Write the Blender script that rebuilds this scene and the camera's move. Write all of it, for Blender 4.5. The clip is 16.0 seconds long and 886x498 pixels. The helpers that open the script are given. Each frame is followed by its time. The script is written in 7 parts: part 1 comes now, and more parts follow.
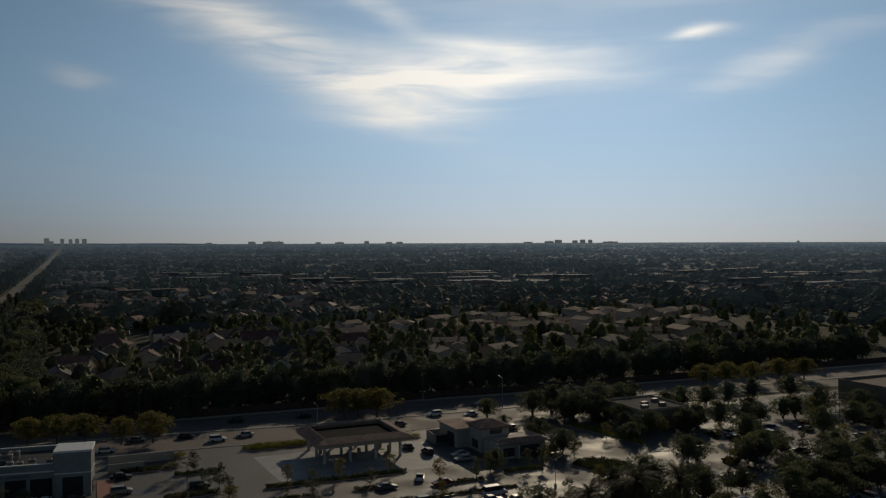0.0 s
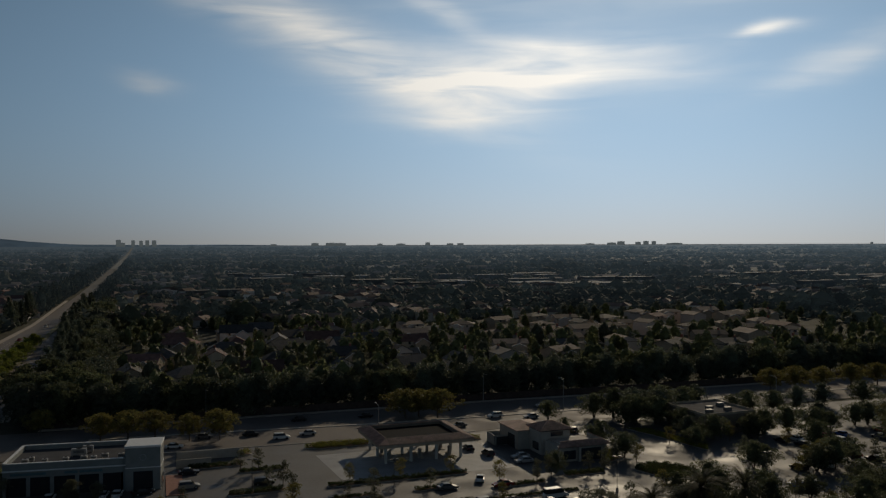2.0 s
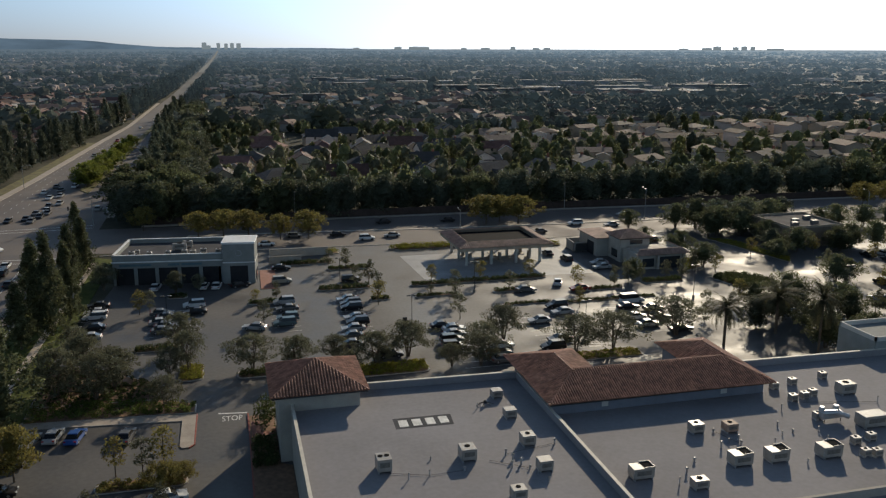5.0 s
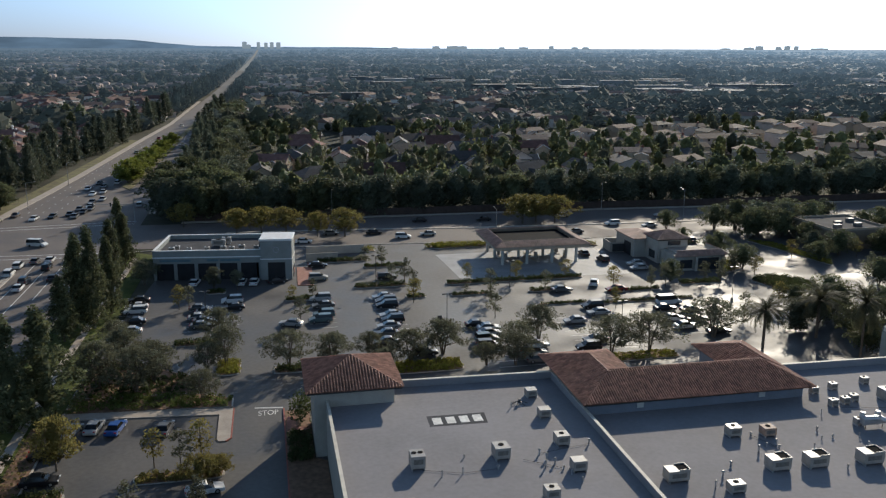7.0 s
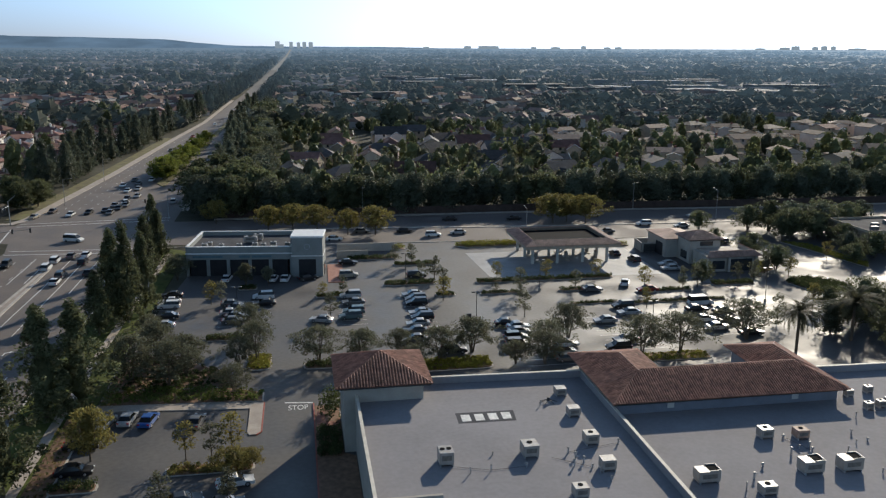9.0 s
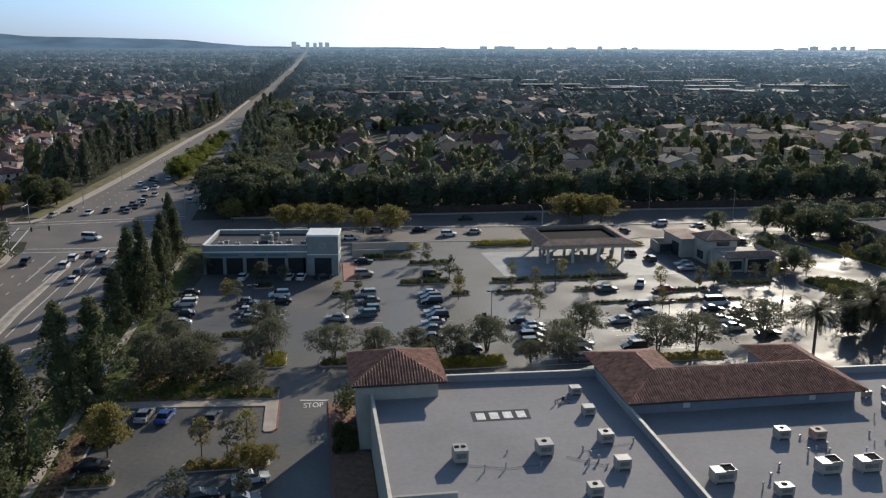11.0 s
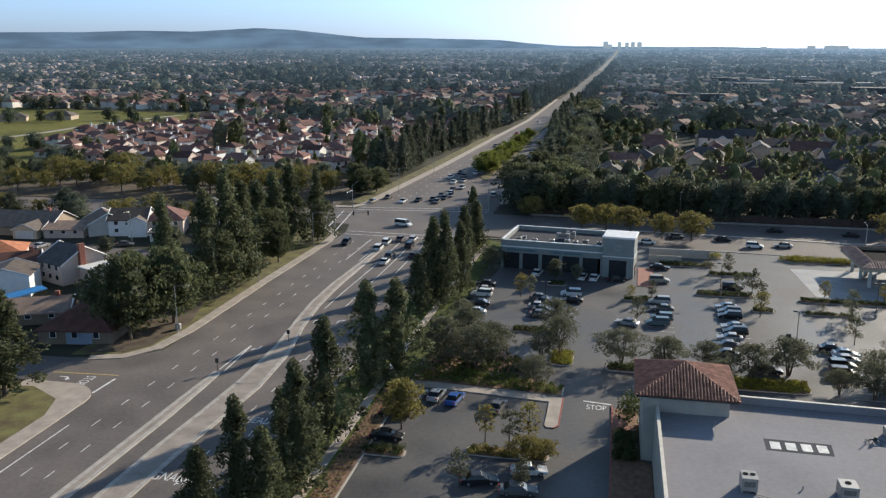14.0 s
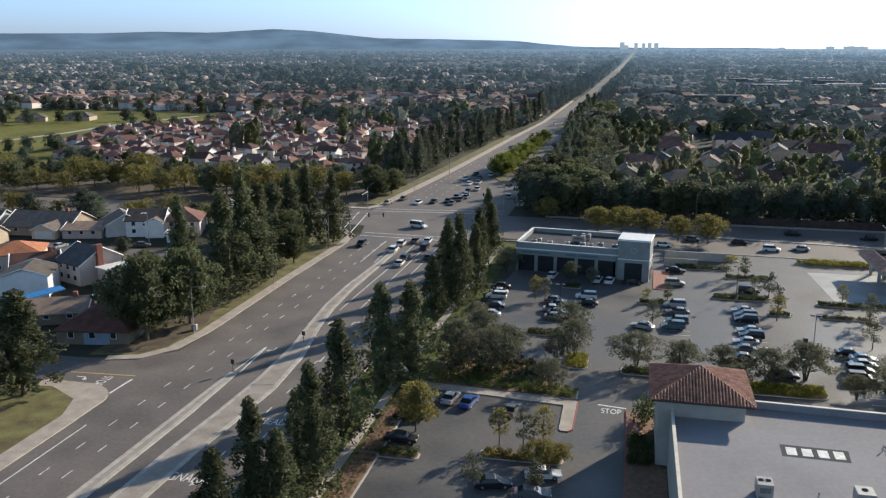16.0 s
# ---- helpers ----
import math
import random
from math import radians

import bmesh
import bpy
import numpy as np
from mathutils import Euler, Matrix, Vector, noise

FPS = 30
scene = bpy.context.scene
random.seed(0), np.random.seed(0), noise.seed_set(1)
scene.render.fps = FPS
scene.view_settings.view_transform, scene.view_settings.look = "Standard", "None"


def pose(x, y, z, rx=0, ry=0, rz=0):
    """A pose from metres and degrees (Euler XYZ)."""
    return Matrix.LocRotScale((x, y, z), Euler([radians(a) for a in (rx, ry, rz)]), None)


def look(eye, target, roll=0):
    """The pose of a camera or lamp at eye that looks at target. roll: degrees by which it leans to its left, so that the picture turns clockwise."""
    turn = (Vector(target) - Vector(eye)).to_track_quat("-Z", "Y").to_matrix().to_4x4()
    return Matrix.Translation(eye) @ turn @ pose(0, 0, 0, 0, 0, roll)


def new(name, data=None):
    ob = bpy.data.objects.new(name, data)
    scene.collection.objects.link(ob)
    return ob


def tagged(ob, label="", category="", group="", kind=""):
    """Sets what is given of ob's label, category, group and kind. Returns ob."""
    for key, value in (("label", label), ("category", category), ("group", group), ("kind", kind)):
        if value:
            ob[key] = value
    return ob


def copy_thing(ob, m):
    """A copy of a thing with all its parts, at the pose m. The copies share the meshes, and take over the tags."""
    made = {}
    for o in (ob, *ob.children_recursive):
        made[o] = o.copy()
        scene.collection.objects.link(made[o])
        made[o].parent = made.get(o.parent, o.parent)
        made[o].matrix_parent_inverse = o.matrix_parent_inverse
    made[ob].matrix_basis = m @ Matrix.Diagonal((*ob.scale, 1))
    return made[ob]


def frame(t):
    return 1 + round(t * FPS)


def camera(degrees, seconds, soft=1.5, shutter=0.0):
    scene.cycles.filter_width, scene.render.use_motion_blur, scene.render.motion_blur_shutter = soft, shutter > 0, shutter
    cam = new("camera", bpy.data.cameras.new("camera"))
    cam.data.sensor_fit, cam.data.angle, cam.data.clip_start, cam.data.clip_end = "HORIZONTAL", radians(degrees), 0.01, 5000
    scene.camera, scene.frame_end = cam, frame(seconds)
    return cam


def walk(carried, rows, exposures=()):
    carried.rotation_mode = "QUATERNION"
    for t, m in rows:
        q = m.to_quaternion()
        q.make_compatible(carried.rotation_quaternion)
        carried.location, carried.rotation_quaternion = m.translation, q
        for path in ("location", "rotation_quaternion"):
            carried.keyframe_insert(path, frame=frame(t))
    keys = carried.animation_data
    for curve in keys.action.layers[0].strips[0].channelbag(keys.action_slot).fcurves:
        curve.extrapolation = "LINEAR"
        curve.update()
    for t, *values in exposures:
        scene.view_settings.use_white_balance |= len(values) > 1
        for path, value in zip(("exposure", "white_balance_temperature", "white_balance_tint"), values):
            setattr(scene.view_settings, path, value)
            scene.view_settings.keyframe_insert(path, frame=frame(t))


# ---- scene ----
# camera: seconds, x, y, z, yaw, pitch, roll
PATH = [
    (0.0, 0.25, 1.41, 53.55, -23.92, -0.59, 0.21),
    (0.5, 0.23, 1.29, 53.55, -23.04, -0.55, 0.25),
    (1.0, 0.22, 1.18, 53.55, -22.23, -0.51, 0.20),
    (1.5, 0.20, 1.07, 53.54, -21.49, -0.47, 0.23),
    (2.0, 0.19, 0.96, 53.54, -19.83, -0.48, 0.21),
    (2.5, 0.17, 0.85, 53.53, -17.94, -0.42, 0.13),
    (3.0, 0.16, 0.74, 53.53, -17.16, -0.38, 0.12),
    (3.1, 0.15, 0.72, 53.53, -17.01, -3.10, 0.10),
    (3.2, 0.15, 0.69, 53.53, -16.86, -6.80, 0.09),
    (3.3, 0.15, 0.67, 53.53, -16.70, -10.40, 0.07),
    (3.4, 0.14, 0.65, 53.53, -16.55, -13.20, 0.06),
    (3.5, 0.14, 0.63, 53.52, -16.40, -13.33, 0.04),
    (4.0, 0.14, 0.54, 53.49, -15.67, -13.34, -0.01),
    (4.5, 0.14, 0.45, 53.46, -14.94, -13.36, -0.06),
    (5.0, 0.13, 0.36, 53.43, -14.24, -13.37, -0.09),
    (7.5, 0.08, 0.16, 53.26, -11.20, -13.42, -0.17),
    (8.0, 0.05, 0.11, 53.17, -10.67, -13.42, -0.20),
    (8.5, 0.03, 0.05, 53.09, -10.18, -13.43, -0.17),
    (9.0, -0.00, -0.00, 53.00, -9.70, -13.43, -0.17),
    (11.5, -0.03, -0.13, 52.71, -7.78, -13.41, -0.13),
    (12.0, 0.01, -0.07, 52.65, -5.63, -13.42, -0.13),
    (12.5, 0.05, -0.01, 52.59, -1.94, -13.41, -0.09),
    (13.0, 0.00, 0.04, 52.68, -0.53, -13.44, -0.10),
    (13.5, -0.05, 0.08, 52.77, 7.68, -13.43, 0.04),
    (13.7, -0.05, 0.08, 52.81, 10.60, -13.44, 0.02),
    (13.8, -0.04, 0.08, 52.82, 11.10, -13.44, 0.01),
    (14.0, -0.04, 0.07, 52.85, 11.49, -13.45, -0.01),
    (14.5, -0.03, 0.06, 52.94, 11.70, -13.43, -0.01),
    (15.0, -0.01, 0.05, 53.02, 11.91, -13.41, -0.01),
    (15.5, -0.00, 0.04, 53.10, 12.11, -13.40, -0.01),
    (16.0, 0.01, 0.02, 53.18, 12.53, -13.40, 0.01),
]
EXPOSURES = [(t, e, 7550.0 if t < 4.2 else 7100.0 if t < 6 else 6480.0, 8.0) for t, e in ((0.0, -1.95), (3.0, -1.98), (3.5, -2.02), (4.0, -1.2), (4.5, -0.68), (5.0, -0.3), (7.0, 0.02), (9.0, 0.1), (12.5, 0.2), (14.0, 0.48), (16.0, 0.55))]
cam = camera(54.86, 16.0, soft=1.28)
walk(cam, [(t, pose(x, y, z, 90 + p, r, w)) for t, x, y, z, w, p, r in PATH], EXPOSURES)

# ---- daylight: a low sun ahead, thin cirrus ----
SUN_AZ, SUN_EL = 33.0, 20.0
sun = new("sun", bpy.data.lights.new("sun", "SUN"))
sun.data.energy, sun.data.angle, sun.data.color = 5.0, radians(0.55), (1.0, 0.885, 0.725)
_az, _el = radians(SUN_AZ), radians(SUN_EL)
SUN_DIR = Vector((math.sin(_az) * math.cos(_el), math.cos(_az) * math.cos(_el), math.sin(_el)))
sun.matrix_world = look(SUN_DIR * 300, (0, 0, 0))

world = bpy.data.worlds.new("sky")
scene.world = world
world.use_nodes = True


def build_sky():
    nt = world.node_tree
    nt.nodes.clear()
    N, L = nt.nodes.new, nt.links.new
    out, bg, sky = N("ShaderNodeOutputWorld"), N("ShaderNodeBackground"), N("ShaderNodeTexSky")
    sky.sky_type, sky.sun_disc = "NISHITA", False
    sky.sun_elevation, sky.sun_rotation = _el, _az
    sky.air_density, sky.dust_density, sky.ozone_density, sky.altitude = 0.9, 0.25, 3.0, 0
    bg.inputs["Strength"].default_value = 0.080
    co, sep = N("ShaderNodeTexCoord"), N("ShaderNodeSeparateXYZ")
    L(co.outputs["Generated"], sep.inputs[0])

    def m(op, a, b=None, c=None):
        n = N("ShaderNodeMath")
        n.operation = op
        for i, v in enumerate((a, b, c)):
            if v is not None:
                if isinstance(v, (int, float)):
                    n.inputs[i].default_value = v
                else:
                    L(v, n.inputs[i])
        return n.outputs[0]
    az = m("MULTIPLY", m("ARCTAN2", sep.outputs[0], sep.outputs[1]), 57.2958)
    el = m("MULTIPLY", m("ARCSINE", sep.outputs[2]), 57.2958)
    comb = N("ShaderNodeCombineXYZ")
    L(az, comb.inputs[0]), L(m("MULTIPLY", el, 2.2), comb.inputs[1])
    warp = N("ShaderNodeTexNoise")
    warp.inputs["Scale"].default_value, warp.inputs["Detail"].default_value = 0.09, 5
    L(comb.outputs[0], warp.inputs["Vector"])
    fine = N("ShaderNodeTexNoise")
    fine.inputs["Scale"].default_value, fine.inputs["Detail"].default_value, fine.inputs["Distortion"].default_value = 0.16, 7, 0.6
    mapn = N("ShaderNodeMapping")
    mapn.inputs["Rotation"].default_value = (0, 0, radians(-24))
    mapn.inputs["Scale"].default_value = (0.55, 1.9, 1)
    L(comb.outputs[0], mapn.inputs[0]), L(mapn.outputs[0], fine.inputs["Vector"])
    wob = m("MULTIPLY", m("SUBTRACT", warp.outputs["Fac"], 0.5), 9.0)

    def wisp(a0, e0, la, le, slope, amount):
        """A soft streak round (a0, e0) degrees, la by le across, leaning by slope."""
        da = m("SUBTRACT", az, a0)
        de = m("SUBTRACT", m("SUBTRACT", el, e0), m("MULTIPLY", da, slope))
        de = m("ADD", de, m("MULTIPLY", wob, 0.35))
        q = m("ADD", m("POWER", m("ABSOLUTE", m("DIVIDE", da, la)), 2.0), m("POWER", m("ABSOLUTE", m("DIVIDE", de, le)), 2.0))
        return m("MULTIPLY", m("EXPONENT", m("MULTIPLY", q, -1.0)), amount)
    total = None
    for w in ((14.5, 12.2, 9.0, 1.9, -0.42, 0.95), (22.0, 9.3, 5.5, 1.5, 0.10, 0.85), (27.5, 11.2, 9.0, 1.5, 0.03, 0.75),
              (40.5, 12.8, 1.7, 0.45, 0.02, 0.85), (45.5, 11.0, 5.0, 0.9, 0.3, 0.6), (1.0, 10.0, 1.6, 0.5, -0.15, 0.45),
              (20.0, 15.2, 3.0, 0.8, -0.6, 0.5), (24.5, 11.4, 8.0, 2.2, 0.0, 0.6), (7.5, 15.0, 6.0, 1.6, -0.36, 0.6), (38.0, 16.5, 22.0, 1.6, 0.0, 0.35), (-60.0, 20.0, 40.0, 5.0, 0.1, 0.6),
              (150.0, 35.0, 60.0, 9.0, 0.1, 0.6)):
        v = wisp(*w)
        total = v if total is None else m("ADD", total, v)
    soft = m("MULTIPLY", m("SUBTRACT", fine.outputs["Fac"], 0.22), 1.75)
    cover = m("MINIMUM", m("MAXIMUM", m("MULTIPLY", total, soft), 0.0), 0.9)
    # low haze, brighter towards the sun
    dot = N("ShaderNodeVectorMath")
    dot.operation = "DOT_PRODUCT"
    dot.inputs[1].default_value = SUN_DIR
    L(co.outputs["Generated"], dot.inputs[0])
    away = m("MULTIPLY", m("ARCCOSINE", dot.outputs["Value"]), 57.2958)
    lobe = m("EXPONENT", m("MULTIPLY", m("POWER", m("DIVIDE", away, 31.5), 2.0), -1.0))
    shine = m("ADD", 0.21, m("MULTIPLY", lobe, 1.86))
    low = m("ADD", m("MULTIPLY", m("EXPONENT", m("MULTIPLY", m("POWER", m("DIVIDE", el, 24.0), 2.0), -1.0)), 0.45), m("MULTIPLY", m("EXPONENT", m("DIVIDE", m("MAXIMUM", el, 0.0), -6.0)), 0.5))
    hue = N("ShaderNodeMix")
    hue.data_type = "RGBA"
    for slot, tone, light in (("A", (11.4, 21.8, 37.0), m("ADD", 0.48, m("MULTIPLY", lobe, 1.55))), ("B", (15.4, 17.6, 20.8), shine)):
        tint = N("ShaderNodeVectorMath")
        tint.operation, tint.inputs[0].default_value = "SCALE", tone
        L(light, tint.inputs["Scale"]), L(tint.outputs[0], hue.inputs[slot])
    L(m("EXPONENT", m("DIVIDE", m("MAXIMUM", el, 0.0), -5.0)), hue.inputs["Factor"])
    air = N("ShaderNodeMix")
    air.data_type = "RGBA"
    L(low, air.inputs["Factor"]), L(sky.outputs[0], air.inputs["A"]), L(hue.outputs["Result"], air.inputs["B"])
    mix = N("ShaderNodeMix")
    mix.data_type = "RGBA"
    L(cover, mix.inputs["Factor"]), L(air.outputs["Result"], mix.inputs["A"])
    white = N("ShaderNodeVectorMath")
    white.operation = "SCALE"
    white.inputs[0].default_value = (34.6, 35.0, 36.4)
    L(m("ADD", 0.2, m("MULTIPLY", shine, 0.62)), white.inputs["Scale"]), L(white.outputs[0], mix.inputs["B"])
    L(mix.outputs["Result"], bg.inputs["Color"]), L(bg.outputs[0], out.inputs[0])


build_sky()


# ---- materials ----
def mat(name, base, var=0.25, scale=0.6, rough=0.85, bump=0.15, metal=0.0, rand=0.0, leaf=0.0, spec=0.4, fine=9.0, island=0.0, tint=None, patchy=0.0):
    """A surface with broad and fine variation; rand varies it from thing to thing, island from piece to piece."""
    mt = bpy.data.materials.new(name)
    mt.use_nodes = True
    nt = mt.node_tree
    N, L = nt.nodes.new, nt.links.new
    bs, out = nt.nodes["Principled BSDF"], nt.nodes["Material Output"]
    co = N("ShaderNodeTexCoord")
    big, small = N("ShaderNodeTexNoise"), N("ShaderNodeTexNoise")
    big.inputs["Scale"].default_value, big.inputs["Detail"].default_value = scale, 4
    small.inputs["Scale"].default_value, small.inputs["Detail"].default_value = scale * fine, 3
    L(co.outputs["Object"], big.inputs["Vector"]), L(co.outputs["Object"], small.inputs["Vector"])
    add = N("ShaderNodeMath")
    add.operation = "MULTIPLY_ADD"
    add.inputs[1].default_value = 0.45
    L(small.outputs["Fac"], add.inputs[0]), L(big.outputs["Fac"], add.inputs[2])
    ramp = N("ShaderNodeValToRGB")
    ramp.color_ramp.elements[0].position, ramp.color_ramp.elements[1].position = 0.48, 0.98
    lo = [max(0, c * (1 - var)) for c in base]
    hi = [min(1, c * (1 + var)) for c in (tint or base)]
    ramp.color_ramp.elements[0].color, ramp.color_ramp.elements[1].color = (*lo, 1), (*hi, 1)
    L(add.outputs[0], ramp.inputs[0])
    col = ramp.outputs[0]
    for amount, kind in ((rand, "object"), (island, "island")):
        if amount:
            src = N("ShaderNodeObjectInfo" if kind == "object" else "ShaderNodeNewGeometry")
            hs, rg = N("ShaderNodeHueSaturation"), N("ShaderNodeMapRange")
            rg.inputs["To Min"].default_value, rg.inputs["To Max"].default_value = 1 - amount, 1 + amount
            L(src.outputs["Random" if kind == "object" else "Random Per Island"], rg.inputs["Value"])
            L(rg.outputs[0], hs.inputs["Value"]), L(col, hs.inputs["Color"])
            hs.inputs["Hue"].default_value = 0.5
            col = hs.outputs[0]
    L(col, bs.inputs["Base Color"])
    bs.inputs["Roughness"].default_value, bs.inputs["Metallic"].default_value = rough, metal
    if patchy:
        pr = N("ShaderNodeMapRange")
        pr.inputs["From Min"].default_value, pr.inputs["From Max"].default_value = 0.35, 0.65
        pr.inputs["To Min"].default_value, pr.inputs["To Max"].default_value = rough - patchy, rough + patchy
        L(big.outputs["Fac"], pr.inputs["Value"]), L(pr.outputs[0], bs.inputs["Roughness"])
    bs.inputs["Specular IOR Level"].default_value = 0.1 if leaf else spec
    if bump:
        bp = N("ShaderNodeBump")
        bp.inputs["Strength"].default_value, bp.inputs["Distance"].default_value = bump, 0.05
        L(small.outputs["Fac"], bp.inputs["Height"]), L(bp.outputs[0], bs.inputs["Normal"])
    if leaf:
        tr, mx = N("ShaderNodeBsdfTranslucent"), N("ShaderNodeMixShader")
        L(col, tr.inputs["Color"])
        mx.inputs[0].default_value = leaf
        L(bs.outputs[0], mx.inputs[1]), L(tr.outputs[0], mx.inputs[2]), L(mx.outputs[0], out.inputs["Surface"])
    return mt


ASPHALT = mat("worn asphalt", (0.140, 0.119, 0.106), 0.3, 0.12, 0.8, 0.3, spec=0.35, fine=14, patchy=0.1)
ASPHALT_LOT = mat("parking asphalt", (0.086, 0.081, 0.078), 0.35, 0.09, 0.68, 0.35, spec=0.36, fine=16, patchy=0.14)
CONCRETE = mat("pale concrete", (0.38, 0.325, 0.27), 0.22, 0.5, 0.8, 0.15)
CONCRETE_PAD = mat("poured concrete pad", (0.26, 0.262, 0.265), 0.2, 0.2, 0.7, 0.1, spec=0.35)
KERB = mat("kerb concrete", (0.40, 0.365, 0.32), 0.25, 0.8, 0.8, 0.1)
RED_KERB = mat("red painted kerb", (0.30, 0.075, 0.05), 0.3, 1.2, 0.7, 0.1)
PAINT = mat("white road paint", (0.62, 0.61, 0.58), 0.3, 1.3, 0.7, 0.05)
PAINT_YELLOW = mat("yellow road paint", (0.5, 0.36, 0.10), 0.3, 1.3, 0.7, 0.05)
EARTH = mat("dry earth", (0.10, 0.075, 0.05), 0.4, 0.35, 0.95, 0.4)
MULCH = mat("bark mulch", (0.20, 0.118, 0.072), 0.4, 1.4, 0.95, 0.5)
GROUND = mat("suburban ground", (0.045, 0.048, 0.03), 0.55, 0.02, 0.95, 0.2, tint=(0.075, 0.07, 0.05), fine=12, spec=0.1)
GRASS = mat("lawn grass", (0.060, 0.085, 0.022), 0.4, 0.25, 0.9, 0.5, spec=0.08, tint=(0.11, 0.12, 0.035), fine=20)
GRASS_DRY = mat("dry lawn", (0.15, 0.105, 0.055), 0.45, 0.3, 0.9, 0.5, tint=(0.13, 0.125, 0.04), fine=16)
PARK_GRASS = mat("park grass", (0.125, 0.128, 0.036), 0.35, 0.012, 0.9, 0.3, spec=0.05, tint=(0.175, 0.162, 0.05), fine=20)
BRICK_PAVE = mat("red pavers", (0.30, 0.13, 0.09), 0.3, 1.5, 0.8, 0.2)
MEDIAN_FILL = mat("stained median concrete", (0.30, 0.255, 0.215), 0.25, 0.4, 0.85, 0.2)
ROOF_MEMBRANE = mat("grey roof membrane", (0.244, 0.234, 0.240), 0.16, 0.07, 0.9, 0.08, fine=26, spec=0.22)
ROOF_DARK = mat("dark roof coating", (0.08, 0.08, 0.085), 0.25, 0.3, 0.95, 0.1, spec=0.08)
STUCCO = mat("cream stucco", (0.37, 0.335, 0.285), 0.12, 0.6, 0.9, 0.15)
STUCCO_WHITE = mat("off white stucco", (0.50, 0.485, 0.44), 0.12, 0.6, 0.9, 0.15)
GARAGE_WALL = mat("grey green stucco", (0.235, 0.245, 0.23), 0.12, 0.6, 0.9, 0.15)
WALL_GREY = mat("grey painted stucco", (0.17, 0.185, 0.215), 0.12, 0.6, 0.9, 0.1)
STUCCO_BROWN = mat("brown stucco", (0.19, 0.145, 0.105), 0.2, 0.5, 0.9, 0.1)
BLOCK_DARK = mat("dark brown block wall", (0.07, 0.05, 0.042), 0.25, 0.6, 0.95, 0.2, spec=0.1)
STUCCO_TAN = mat("tan stucco", (0.42, 0.33, 0.24), 0.15, 0.5, 0.9, 0.1, rand=0.3)
STUCCO_PINK = mat("pinkish stucco", (0.58, 0.47, 0.40), 0.12, 0.5, 0.9, 0.1, rand=0.22)
COPING = mat("parapet coping", (0.60, 0.55, 0.46), 0.15, 0.8, 0.7, 0.1)
TILE = mat("terracotta roof tile", (0.355, 0.160, 0.102), 0.35, 0.9, 0.75, 0.1, island=0.28)
TILE_TRACT = mat("red tract roof tile", (0.168, 0.090, 0.074), 0.3, 0.5, 0.85, 0.25, rand=0.4, spec=0.15)
TILE_PALE = mat("weathered clay tile", (0.40, 0.245, 0.185), 0.3, 0.5, 0.8, 0.2, island=0.15)
SHINGLE = mat("grey brown shingle", (0.150, 0.122, 0.102), 0.3, 0.7, 0.85, 0.3, rand=0.4, spec=0.22)
SLATE = mat("dark slate shingle", (0.080, 0.074, 0.072), 0.3, 0.7, 0.85, 0.3, rand=0.4, spec=0.2)
TILE_MAROON = mat("dark maroon tile", (0.13, 0.064, 0.05), 0.3, 0.6, 0.85, 0.25, spec=0.12)
SHINGLE_TAN = mat("tan shingle", (0.215, 0.155, 0.12), 0.25, 0.7, 0.85, 0.3, rand=0.35, spec=0.15)
TILE_ORANGE = mat("orange clay tile", (0.45, 0.17, 0.08), 0.25, 0.8, 0.8, 0.2)
METAL_WHITE = mat("painted sheet metal", (0.29, 0.265, 0.235), 0.2, 1.2, 0.48, 0.05, spec=0.5)
LOUVRE = mat("painted louvre", (0.14, 0.13, 0.115), 0.3, 3.0, 0.6, 0.3)
# near black that stands in for shade in fan wells and the canopy deck
SHADE_BLACK = mat("near black shade", (0.014, 0.014, 0.015), 0.3, 1.0, 0.95, 0.0, spec=0.04)
METAL_GREY = mat("galvanised metal", (0.42, 0.43, 0.44), 0.2, 1.0, 0.4, 0.05, metal=0.6)
METAL_RUST = mat("rust stained metal", (0.36, 0.24, 0.18), 0.4, 1.2, 0.7, 0.1)
METAL_DARK = mat("dark metal", (0.035, 0.035, 0.035), 0.3, 1.0, 0.55, 0.05)
POLE = mat("lamp pole metal", (0.30, 0.30, 0.29), 0.2, 1.0, 0.5, 0.05, metal=0.4)
GLASS_DARK = mat("dark window glass", (0.025, 0.03, 0.035), 0.2, 0.8, 0.08, 0.0, spec=0.7)
# near black that stands in for the shade inside bays and entries
BAY_SHADE = mat("near black bay shade", (0.02, 0.02, 0.022), 0.3, 0.6, 0.8, 0.0)
DOOR_WHITE = mat("white garage door", (0.55, 0.55, 0.53), 0.1, 0.8, 0.6, 0.1)
DOOR_BLUE = mat("blue grey garage door", (0.22, 0.27, 0.34), 0.12, 0.8, 0.6, 0.1)
TRIM_WHITE = mat("white painted trim", (0.72, 0.71, 0.68), 0.08, 1.0, 0.6, 0.05)
BRICK_RED = mat("red chimney brick", (0.26, 0.10, 0.07), 0.3, 3.0, 0.9, 0.3)
BLUE_TARP = mat("blue tarpaulin", (0.03, 0.17, 0.42), 0.25, 1.2, 0.5, 0.3)
SIGN_TEAL = mat("dull teal sign", (0.10, 0.17, 0.19), 0.2, 1.0, 0.5, 0.0)
BARK = mat("tree bark", (0.12, 0.095, 0.07), 0.35, 2.5, 0.95, 0.5)
PALM_BARK = mat("palm bark", (0.13, 0.10, 0.075), 0.4, 4.0, 0.95, 0.6)
